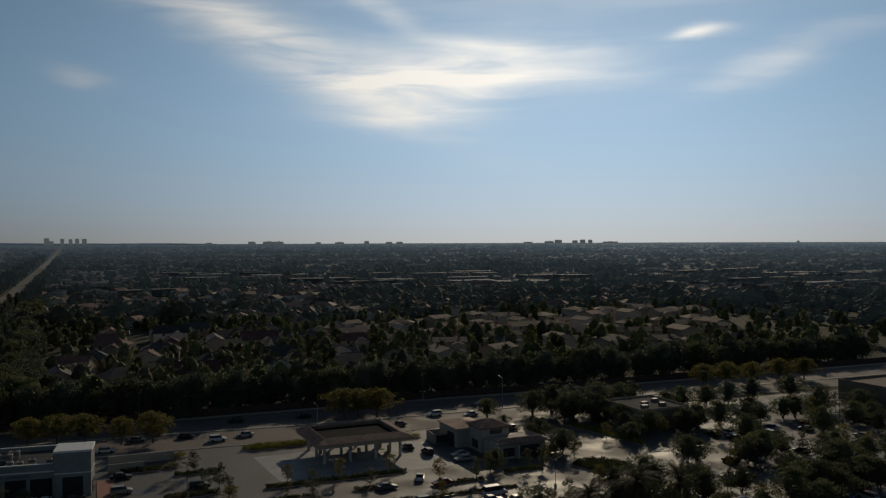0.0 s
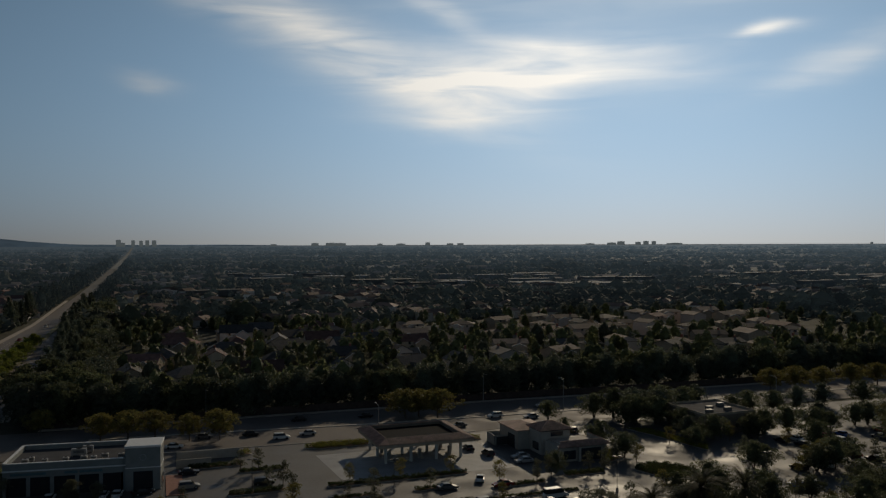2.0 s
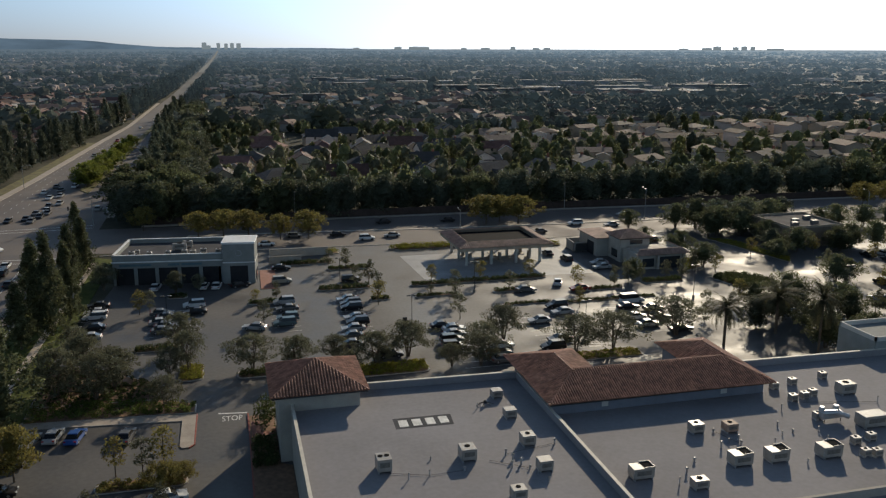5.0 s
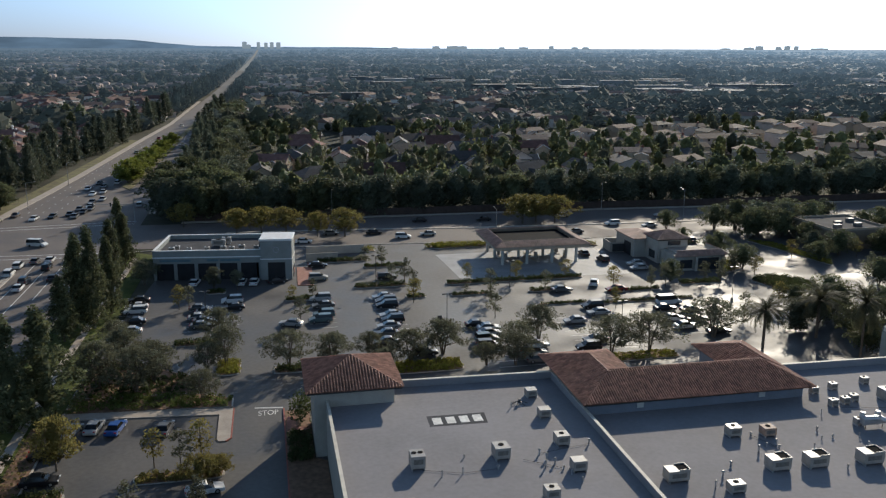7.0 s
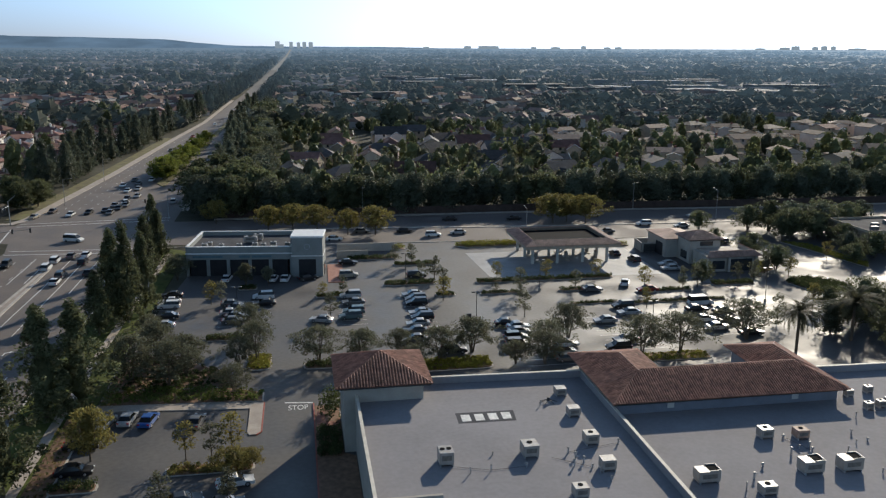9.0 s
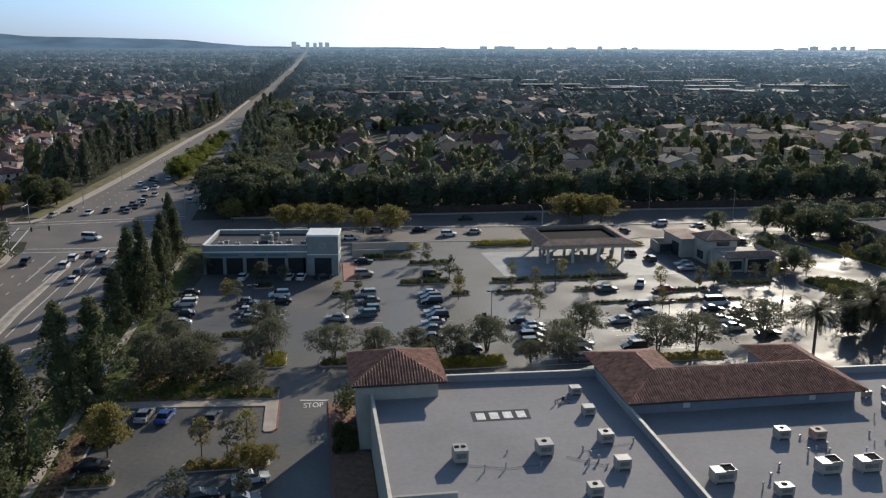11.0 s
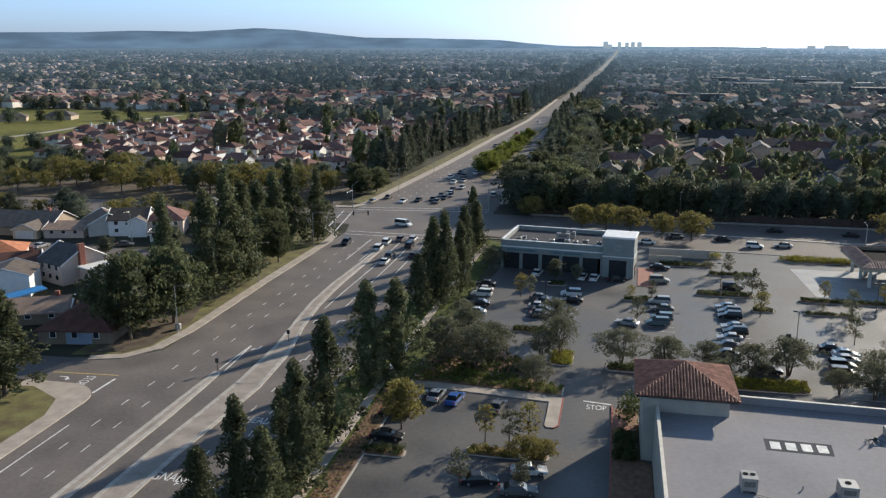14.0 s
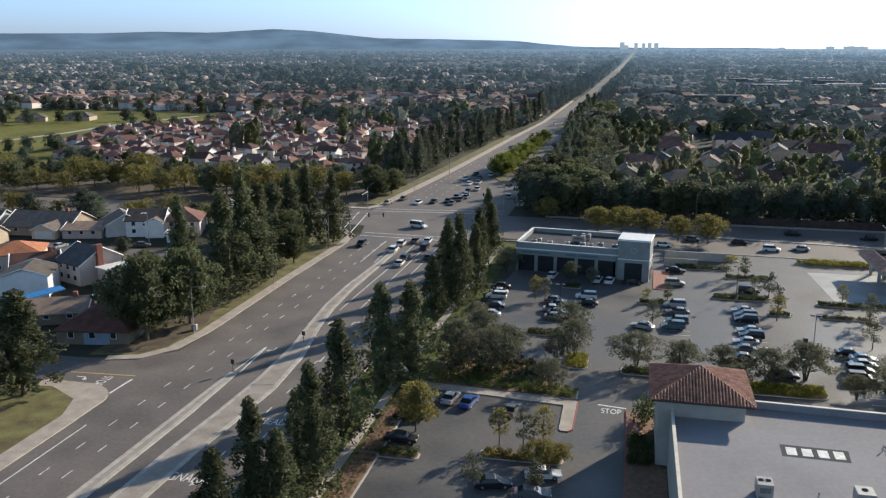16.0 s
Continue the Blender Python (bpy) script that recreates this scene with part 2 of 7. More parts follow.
LEAF_GUM = mat("dark street tree leaf", (0.100, 0.108, 0.056), 0.45, 0.5, 0.6, 0.0, rand=0.3, leaf=0.45, island=0.35)
LEAF_ROUND = mat("dense green leaf", (0.102, 0.112, 0.055), 0.45, 0.5, 0.6, 0.0, rand=0.35, leaf=0.5, island=0.35)
LEAF_MID = mat("dark blue green leaf", (0.092, 0.104, 0.070), 0.4, 0.3, 0.6, 0.0, rand=0.35, leaf=0.42, island=0.3)
LEAF_OLIVE = mat("grey green leaf", (0.126, 0.127, 0.082), 0.4, 0.6, 0.65, 0.0, rand=0.2, leaf=0.45, island=0.35)
LEAF_YELLOW = mat("yellowing leaf", (0.215, 0.158, 0.052), 0.4, 0.5, 0.65, 0.0, rand=0.22, leaf=0.5, island=0.3, tint=(0.15, 0.142, 0.048))
LEAF_LIME = mat("light green leaf", (0.15, 0.17, 0.035), 0.4, 0.5, 0.65, 0.0, rand=0.2, leaf=0.45, island=0.3)
LEAF_MOSS = mat("dull yellow green leaf", (0.122, 0.130, 0.060), 0.4, 0.5, 0.65, 0.0, rand=0.2, leaf=0.65, island=0.4)
LEAF_PALM = mat("palm frond", (0.068, 0.066, 0.038), 0.4, 0.8, 0.8, 0.0, leaf=0.35, island=0.25)
HEDGE = mat("clipped hedge leaf", (0.066, 0.080, 0.030), 0.45, 0.8, 0.7, 0.3, leaf=0.35, island=0.3)
HEDGE_MID = mat("loose green shrub leaf", (0.112, 0.135, 0.036), 0.45, 0.8, 0.7, 0.3, leaf=0.35, island=0.35)
HEDGE_LIME = mat("yellow green groundcover", (0.22, 0.21, 0.04), 0.4, 0.8, 0.7, 0.3, leaf=0.35, island=0.3)
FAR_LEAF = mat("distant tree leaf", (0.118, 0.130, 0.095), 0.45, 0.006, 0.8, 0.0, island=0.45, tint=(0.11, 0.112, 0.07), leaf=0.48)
FAR_WALL = mat("distant house wall", (0.60, 0.54, 0.48), 0.2, 0.02, 0.9, 0.0, island=0.4)
FAR_ROOF = mat("distant roof", (0.20, 0.13, 0.10), 0.35, 0.02, 0.85, 0.0, island=0.5)
FAR_ROOF_RED = mat("distant red roof", (0.175, 0.092, 0.074), 0.3, 0.02, 0.85, 0.0, island=0.35)
FAR_SHED = mat("distant pale roof", (0.21, 0.21, 0.205), 0.2, 0.01, 0.9, 0.0, rand=0.5, spec=0.1)
TYRE = mat("rubber tyre", (0.02, 0.02, 0.02), 0.2, 3.0, 0.85, 0.1)
RIM = mat("alloy rim", (0.45, 0.45, 0.46), 0.1, 2.0, 0.35, 0.0, metal=0.8)
CAR_GLASS = mat("car glass", (0.016, 0.016, 0.016), 0.1, 1.0, 0.12, 0.0, spec=0.4)
LAMP_CLEAR = mat("headlamp plastic", (0.6, 0.6, 0.58), 0.1, 2.0, 0.2, 0.0)
LAMP_RED = mat("tail lamp plastic", (0.35, 0.02, 0.015), 0.1, 2.0, 0.25, 0.0)


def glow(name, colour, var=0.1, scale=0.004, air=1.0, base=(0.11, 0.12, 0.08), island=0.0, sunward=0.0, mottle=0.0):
    """Far backdrop: haze painted as emission mixed into a plain surface, brighter towards the sun; air 1 hides the
    surface.
    """
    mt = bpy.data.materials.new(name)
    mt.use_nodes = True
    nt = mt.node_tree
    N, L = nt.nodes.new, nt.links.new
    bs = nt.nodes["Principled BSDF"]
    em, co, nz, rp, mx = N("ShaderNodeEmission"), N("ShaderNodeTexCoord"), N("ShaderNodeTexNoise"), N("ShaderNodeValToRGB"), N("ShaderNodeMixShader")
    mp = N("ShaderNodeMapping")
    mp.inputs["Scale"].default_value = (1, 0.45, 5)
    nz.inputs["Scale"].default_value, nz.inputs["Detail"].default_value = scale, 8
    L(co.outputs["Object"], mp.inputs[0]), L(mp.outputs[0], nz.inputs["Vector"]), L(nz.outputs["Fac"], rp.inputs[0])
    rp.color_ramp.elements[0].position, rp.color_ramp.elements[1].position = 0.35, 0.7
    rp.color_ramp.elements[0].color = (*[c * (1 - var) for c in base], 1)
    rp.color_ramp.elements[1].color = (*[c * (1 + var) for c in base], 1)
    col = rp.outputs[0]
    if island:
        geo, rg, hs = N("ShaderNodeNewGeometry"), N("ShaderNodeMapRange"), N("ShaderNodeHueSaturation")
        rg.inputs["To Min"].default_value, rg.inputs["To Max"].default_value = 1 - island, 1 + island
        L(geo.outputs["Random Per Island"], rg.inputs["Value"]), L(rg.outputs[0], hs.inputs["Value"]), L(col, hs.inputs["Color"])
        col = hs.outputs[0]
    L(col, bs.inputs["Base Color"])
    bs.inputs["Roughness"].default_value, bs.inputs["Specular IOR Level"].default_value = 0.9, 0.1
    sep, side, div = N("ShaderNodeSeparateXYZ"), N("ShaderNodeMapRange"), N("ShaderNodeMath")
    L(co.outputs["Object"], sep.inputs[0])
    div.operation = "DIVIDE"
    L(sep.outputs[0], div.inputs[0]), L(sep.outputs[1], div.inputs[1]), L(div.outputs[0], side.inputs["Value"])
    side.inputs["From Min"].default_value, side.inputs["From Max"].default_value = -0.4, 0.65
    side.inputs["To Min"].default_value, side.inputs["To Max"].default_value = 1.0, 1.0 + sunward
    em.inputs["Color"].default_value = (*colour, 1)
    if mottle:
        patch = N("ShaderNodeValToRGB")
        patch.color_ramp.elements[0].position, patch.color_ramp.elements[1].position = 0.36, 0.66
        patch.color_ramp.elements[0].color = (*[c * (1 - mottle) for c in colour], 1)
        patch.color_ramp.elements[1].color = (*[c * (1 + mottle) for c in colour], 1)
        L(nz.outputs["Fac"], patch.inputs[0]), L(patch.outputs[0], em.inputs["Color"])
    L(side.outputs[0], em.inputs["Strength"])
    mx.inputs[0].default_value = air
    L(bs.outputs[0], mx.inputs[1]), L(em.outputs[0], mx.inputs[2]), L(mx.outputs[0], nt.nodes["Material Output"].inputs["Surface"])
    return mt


# where each step of the backdrop begins, and how much painted haze glow is mixed in
HAZE_GLOW = ((560, 0.02), (680, 0.04), (820, 0.065), (980, 0.09), (1160, 0.12), (1400, 0.16), (1700, 0.22), (2050, 0.29), (2500, 0.38), (3000, 0.49), (3500, 0.61), (4000, 0.74))
HAZE_TINT = (0.122, 0.184, 0.258)
WOOD_FAR = [glow("woods with painted haze", HAZE_TINT, 0.35, 0.02, a, (0.105, 0.106, 0.074), 0.5, 1.25) for r, a in HAZE_GLOW]
PLAIN_FAR = [glow("plain with painted haze", HAZE_TINT, 0.4, 0.03, a, (0.075, 0.07, 0.052), 0.0, 1.25) for r, a in HAZE_GLOW]
ROOF_FAR = [glow("pale roofs with painted haze", HAZE_TINT, 0.2, 0.02, a, (0.33, 0.25, 0.205), 0.5, 1.25) for r, a in HAZE_GLOW]
# road, hills and towers glow to imitate the haze before them
ROAD_FAR = [glow("far road with painted haze", (0.30, 0.32, 0.33), 0.2, 0.02, a, (0.15, 0.135, 0.125)) for a in (0.2, 0.55)]
HILL_FAR = glow("hills with painted haze", (0.102, 0.160, 0.236), 0.7, 0.004, 0.93, (0.10, 0.115, 0.075), 0.0, 0.8, 0.22)
TOWER_FAR = glow("far towers with painted haze", (0.235, 0.295, 0.355), air=0.94)


# ---- mesh helpers ----
def part(name, bm, material, parent=None, label="", smooth=False):
    me = bpy.data.meshes.new(name)
    bm.normal_update()
    bm.to_mesh(me)
    bm.free()
    me.materials.append(material)
    if smooth:
        me.shade_smooth()
    ob = new(name, me)
    ob.parent = parent
    return tagged(ob, label)


def soup(name, verts, faces, material, parent=None, label=""):
    me = bpy.data.meshes.new(name)
    me.from_pydata(verts, [], faces)
    me.materials.append(material)
    ob = new(name, me)
    ob.parent = parent
    return tagged(ob, label)


def thing(name, label, category, group="", m=None):
    ob = new(name)
    ob.empty_display_size = 0.5
    if m is not None:
        ob.matrix_world = m
    return tagged(ob, label, category, group)


def box(bm, x0, x1, y0, y1, z0, z1, bevel=0.0):
    r = bmesh.ops.create_cube(bm, size=1, matrix=Matrix.Translation(((x0 + x1) / 2, (y0 + y1) / 2, (z0 + z1) / 2)) @ Matrix.Diagonal((x1 - x0, y1 - y0, z1 - z0, 1)))
    if bevel:
        es = list({e for v in r["verts"] for e in v.link_edges})
        bmesh.ops.bevel(bm, geom=es, offset=bevel, segments=1, affect="EDGES", profile=0.5)
    return bm


def prism(bm, poly, z0, z1):
    lo = [bm.verts.new((x, y, z0)) for x, y in poly]
    hi = [bm.verts.new((x, y, z1)) for x, y in poly]
    n = len(poly)
    bm.faces.new(hi), bm.faces.new(lo[::-1])
    for i in range(n):
        bm.faces.new((lo[i], lo[(i + 1) % n], hi[(i + 1) % n], hi[i]))
    bmesh.ops.recalc_face_normals(bm, faces=bm.faces)
    return bm


def tube(bm, p, q, r0, r1=None, n=6):
    p, q = Vector(p), Vector(q)
    r1 = r0 if r1 is None else r1
    turn = (q - p).to_track_quat("Z", "Y").to_matrix()
    rings = []
    for c, r in ((p, r0), (q, r1)):
        rings.append([bm.verts.new(c + turn @ Vector((r * math.cos(2 * math.pi * i / n), r * math.sin(2 * math.pi * i / n), 0))) for i in range(n)])
    for i in range(n):
        bm.faces.new((rings[0][i], rings[0][(i + 1) % n], rings[1][(i + 1) % n], rings[1][i]))
    bm.faces.new(rings[1]), bm.faces.new(rings[0][::-1])
    return bm


def arc(cx, cy, r, a0, a1, n=8):
    return [(cx + r * math.cos(radians(a0 + (a1 - a0) * i / n)), cy + r * math.sin(radians(a0 + (a1 - a0) * i / n))) for i in range(n + 1)]


def round_rect(x0, x1, y0, y1, r):
    return (arc(x1 - r, y1 - r, r, 0, 90, 4) + arc(x0 + r, y1 - r, r, 90, 180, 4) + arc(x0 + r, y0 + r, r, 180, 270, 4) + arc(x1 - r, y0 + r, r, 270, 360, 4))


def slab(name, poly, z0, z1, material, label="", kind="structure", category="", parent=None):
    ob = part(name, prism(bmesh.new(), poly, z0, z1), material, parent, label)
    if parent is None:
        tagged(ob, label, category or name.split("_")[0], "", kind)
    return ob


def band(name, line, half, z0, z1, material, label="", parent=None, category=""):
    """A strip of width 2 * half along a bent line."""
    left, right = [], []
    for i, (x, y) in enumerate(line):
        a, b = line[max(i - 1, 0)], line[min(i + 1, len(line) - 1)]
        dx, dy = b[0] - a[0], b[1] - a[1]
        d = math.hypot(dx, dy)
        left.append((x - dy / d * half, y + dx / d * half)), right.append((x + dy / d * half, y - dx / d * half))
    bm = bmesh.new()
    vs = [[bm.verts.new((p[0], p[1], z)) for p in side] for side, z in ((left, z0), (left, z1), (right, z1), (right, z0))]
    for k in range(3):
        for i in range(len(line) - 1):
            bm.faces.new((vs[k][i], vs[k][i + 1], vs[k + 1][i + 1], vs[k + 1][i]))
    for i in (0, -1):
        bm.faces.new([v[i] for v in vs])
    bmesh.ops.recalc_face_normals(bm, faces=bm.faces)
    ob = part(name, bm, material, parent, label)
    if parent is None:
        tagged(ob, label, category or name, "", "structure")
    return ob


def rise(x, y):
    """The plain climbs a little towards the horizon."""
    r = math.hypot(x, y)
    return 0.0 if r < 1200 else 36.0 * ((r - 1200) / 3600) ** 1.5


# ---- ground, roads, lots ----
def build_ground():
    bm = bmesh.new()
    radii = [0, 40, 90, 150, 220, 320, 450, 650, 900, 1200, 1500, 1800, 2200, 2600, 3000, 3400, 3800, 4200, 4600, 4850]
    seg, rings = 96, []
    for r in radii[1:]:
        rings.append([bm.verts.new((r * math.sin(2 * math.pi * i / seg), r * math.cos(2 * math.pi * i / seg),
                                    rise(r, 0) - 0.06)) for i in range(seg)])
    c = bm.verts.new((0, 0, -0.06))
    for i in range(seg):
        bm.faces.new((c, rings[0][(i + 1) % seg], rings[0][i]))
        for a, b in zip(rings, rings[1:]):
            bm.faces.new((a[i], a[(i + 1) % seg], b[(i + 1) % seg], b[i]))
    bmesh.ops.recalc_face_normals(bm, faces=bm.faces)
    tagged(part("ground", bm, GROUND), "dark green and brown suburban plain reaching the horizon", "ground", "", "structure")


def strip_sheet(name, west, east, material, label, z=0.0):
    """A road sheet between two lines of (x, y) that have the same count."""
    bm = bmesh.new()
    a = [bm.verts.new((x, y, z + rise(x, y))) for x, y in west]
    b = [bm.verts.new((x, y, z + rise(x, y))) for x, y in east]
    for i in range(len(a) - 1):
        bm.faces.new((a[i], b[i], b[i + 1], a[i + 1]))
    bmesh.ops.recalc_face_normals(bm, faces=bm.faces)
    for f in bm.faces:
        if f.normal.z < 0:
            f.normal_flip()
    return tagged(part(name, bm, material), label, "road", "", "structure")


build_ground()
ROAD_Y = [20, 60, 113, 125, 160, 232, 268, 300, 332, 375, 434, 516, 619, 865, 1193, 1815, 2500, 3175, 4300]  # the sheet itself ends at 1005
ROAD_W = [-79, -79, -78.4, -77.5, -76.8, -76, -84, -80.5, -78, -75, -72, -67.5, -61.5, -57.5, -51, -44, -37, -30, -20]
ROAD_E = [-42, -42, -42, -42, -42, -41, -38, -38, -37.5, -37, -38.5, -41, -42, -41, -37, -30, -22, -14, -4]
road_main = strip_sheet("road_main", list(zip(ROAD_W, ROAD_Y))[:14] + [(-54.6, 1005)], list(zip(ROAD_E, ROAD_Y))[:14] + [(-39.3, 1005)], ASPHALT, "wide grey asphalt avenue with white lane lines")
XN = [(-420, 236), (-300, 240), (-140, 246), (-84, 244), (-38, 235), (10, 229.4), (40, 227.4), (72, 223.5), (110, 226), (150, 227), (300, 226), (700, 210)]
XF = [(-420, 262), (-300, 262), (-140, 268), (-84, 268), (-38, 267), (10, 265), (40, 265), (72, 264.5), (110, 263.5), (150, 261), (300, 258), (700, 245)]
road_cross = strip_sheet("road_cross", XF, XN, ASPHALT, "asphalt cross street shaded by a row of trees", 0.004)
road_side = strip_sheet("road_side", [(-150, 124), (-100, 124), (-92, 124.3), (-84, 125.5), (-77, 131)], [(-150, 114), (-100, 114), (-92, 113.8), (-84, 112), (-78, 104)], ASPHALT, "short asphalt side street with a stop line", 0.004)
slab("parking_lot", [(-31, 40), (330, 40), (330, 200), (245, 222), (150, 226.5), (110, 225.5), (72, 223), (40, 227), (10, 229), (-24, 226), (-31, 150)], -0.05, 0.008, ASPHALT_LOT, "grey asphalt parking lot of a shopping centre", category="parking lot")
slab("concrete_apron", [(42.5, 213), (43.8, 186.6), (85, 185.5), (86, 213)], 0.0, 0.02, CONCRETE_PAD, "pale concrete forecourt of a filling station", category="forecourt")

# pavements and verges
EAST_KERB = [(-42, 20), (-42, 212), (-40.5, 222), (-36, 231), (-26, 232)]
slab("verge_east", [(-42, 20), (-31, 20), (-31, 150), (-29, 226), (-36, 231), (-40.5, 222), (-42, 212)], -0.05, 0.13, GRASS, "narrow lawn verge beside the avenue", category="verge")
band("pavement_east", [(-35.4, 20), (-35.4, 150), (-34.6, 185), (-33.6, 224)], 0.7, 0.0, 0.14, CONCRETE, "pale concrete pavement through the verge", category="pavement")
band("kerb_east", EAST_KERB, 0.16, 0.0, 0.16, KERB, "pale concrete kerb", category="kerb")
slab("planting_strip", [(-34.2, 80), (-31.2, 80), (-31.2, 122), (-34.2, 122)], 0.0, 0.15, MULCH, "mulched planting strip with rows of shrubs", category="planting")
band("kerb_lot_west", [(-31.1, 60), (-31, 122)], 0.12, 0.0, 0.17, KERB, "pale kerb of the parking lot", category="kerb")

slab("pavement_west", [(-77.3, 20), (-77.3, 98), (-77.4, 103)] + arc(-84.0, 107.2, 6.6, -8, 84, 8) + [(-92, 113.9), (-92, 111), (-89, 111.4), (-82.4, 107.6), (-80.3, 102), (-80.3, 20)], 0.0, 0.14, CONCRETE, "pale concrete pavement curving into the side street", category="pavement")
slab("lawn_west_corner", [(-80.3, 20), (-80.3, 102), (-82.4, 107.6), (-89, 111.4), (-99, 111), (-99, 20)], 0.0, 0.12, GRASS_DRY, "patchy lawn on the street corner", category="lawn")
WEST_WALK = [(-88, 124.8), (-82.5, 126.6), (-79.2, 131.5), (-78, 142), (-77.8, 180), (-77, 218), (-78, 229), (-84, 237), (-92, 242)]
band("pavement_west_long", WEST_WALK, 1.1, 0.0, 0.14, CONCRETE, "pale concrete pavement along the avenue", category="pavement")
slab("slope_west", [(-92, 125.5), (-83, 127.6), (-80, 132), (-79.1, 142), (-78.9, 180), (-78.1, 218), (-80, 229), (-92, 240), (-92, 190)], 0.0, 0.13, GRASS_DRY, "dry grass bank with bare brown earth", category="verge")
slab("earth_bank", [(-90, 126.6), (-83.2, 128.8), (-80.6, 133), (-80, 146), (-84, 160), (-90, 150)], 0.1, 0.18, EARTH, "bare brown earth bank", category="verge")
W2 = [(-92, 270), (-86, 270), (-83, 277), (-81.5, 300), (-79, 332), (-76, 375), (-73, 434), (-69, 516), (-63, 619), (-60, 865)]
band("pavement_far_west", W2, 1.5, 0.0, 0.16, CONCRETE, "sunlit pale pavement far along the avenue", category="pavement")
band("verge_far_west", [(x - 4, y) for x, y in W2[2:8]], 2.5, -0.05, 0.13, GRASS_DRY, "dry verge far along the avenue", category="verge")
band("pavement_far_east", [(-37, 285), (-36.5, 330), (-35.5, 434), (-34.6, 619), (-33, 865)], 1.2, 0.0, 0.16, CONCRETE, "pale pavement far along the avenue", category="pavement")
slab("median_far", [(-54.5, 344), (-50.4, 335), (-47.4, 460), (-45, 690), (-47, 690), (-51, 460)], 0.0, 0.2, GRASS_DRY, "planted median of the avenue", category="median")
band("kerb_cross_south", [(-26, 231.6), (10, 229), (40, 227), (72, 223.2), (90, 224)], 0.16, 0.0, 0.16, KERB, "pale kerb of the cross street", category="kerb")
band("median_cross", [(-12, 250.8), (2, 250), (28, 247.8), (62, 244.2), (102, 242), (135, 241), (230, 241), (330, 237)], 0.55, 0.0, 0.17, KERB, "narrow raised median of the cross street", category="median")
band("pavement_cross_north", [(-26, 268.5), (40, 266.6), (110, 265), (150, 262.6), (330, 258.6)], 1.2, 0.0, 0.15, CONCRETE, "pavement in tree shade", category="pavement")

# medians of the avenue: kerbed strips of brushed concrete
for nm, west, east in (
        ("median_west", [(-64.3, 60), (-64.2, 82), (-64.0, 93), (-63.8, 107), (-63.5, 123)], [(-62.7, 60), (-62.7, 82), (-62.5, 93), (-62.3, 106), (-62.7, 123)]),
        ("median_centre", [(-59.3, 60), (-59.2, 83), (-59, 95), (-58.3, 108), (-57.9, 121), (-58.4, 136.7), (-60.2, 151.3), (-61.4, 163), (-61.8, 178), (-61.2, 196), (-60.9, 214)],
         [(-55.6, 60), (-55.5, 83), (-55.3, 95), (-54.5, 106), (-53.9, 118), (-54.9, 133), (-57.7, 148.3), (-59.2, 161), (-59.9, 176), (-59.9, 196), (-60.0, 214)])):
    ob = part(nm, prism(bmesh.new(), west + east[::-1], 0.0, 0.14), MEDIAN_FILL)
    tagged(ob, "raised concrete median with pale kerbs", "median", "", "structure")
    for line in (west, east):
        band("kerb", line, 0.33, 0.0, 0.17, KERB, "", ob)


def road_mark(poly, parent=road_main, material=PAINT, z=0.012, name="lane_line"):
    return part(name, prism(bmesh.new(), poly, z - 0.006, z), material, parent)


def dash_row(points, length=2.1, half=0.07):
    for (x, y), (x2, y2) in zip(points, points[1:] + [(2 * points[-1][0] - points[-2][0], 2 * points[-1][1] - points[-2][1])]):
        d = math.hypot(x2 - x, y2 - y)
        ux, uy = (x2 - x) / d, (y2 - y) / d
        road_mark([(x - uy * half, y + ux * half), (x + uy * half, y - ux * half), (x + ux * length + uy * half, y + uy * length - ux * half), (x + ux * length - uy * half, y + uy * length + ux * half)], name="lane_dash")


def lane(x0, y0, x1, y1, first, step=7.42):
    y, pts = first, []
    while y < y1:
        f = (y - y0) / (y1 - y0)
        pts.append((x0 + (x1 - x0) * f, y))
        y += step
    dash_row(pts)


lane(-71.9, 70, -70.1, 226, 70.7)
lane(-68.6, 70, -66.2, 226, 70.6)
lane(-51.9, 70, -50.9, 140, 72.4)
lane(-48.6, 70, -48.0, 140, 72.0)
lane(-76.5, 285, -66, 520, 286)
lane(-72, 285, -63, 520, 286)
lane(-68, 285, -58.5, 520, 286)
road_mark([(-75.1, 30), (-75.0, 100), (-74.8, 100), (-74.9, 30)])
for pts in ([(-61.5, 214), (-60.9, 196), (-61.9, 178)], [(-57.2, 222), (-57.0, 196), (-57.4, 172), (-57.4, 160)], [(-53.6, 222), (-53.5, 196), (-53.6, 172), (-53.6, 162)], [(-50.2, 222), (-50.2, 190)], [(-66, 224), (-65.8, 200)], [(-62.4, 222), (-62.2, 200)]):
    for a, b in zip(pts, pts[1:]):
        road_mark([(a[0] - 0.1, a[1]), (b[0] - 0.1, b[1]), (b[0] + 0.1, b[1]), (a[0] + 0.1, a[1])])
for a, b in (((-63.1, 136.1), (-63.5, 124.2)), ((-63.0, 136.1), (-62.3, 123.4))):  # gore ahead of the median
    road_mark([(a[0] - 0.12, a[1]), (b[0] - 0.12, b[1]), (b[0] + 0.12, b[1]), (a[0] + 0.12, a[1])])
road_mark([(-78.6, 111), (-78.2, 111), (-78.0, 117), (-78.4, 117)], road_side, name="stop_line")
road_mark([(-90, 117.6), (-78.5, 118.3), (-78.5, 118.55), (-90, 117.85)], road_side, PAINT_YELLOW)
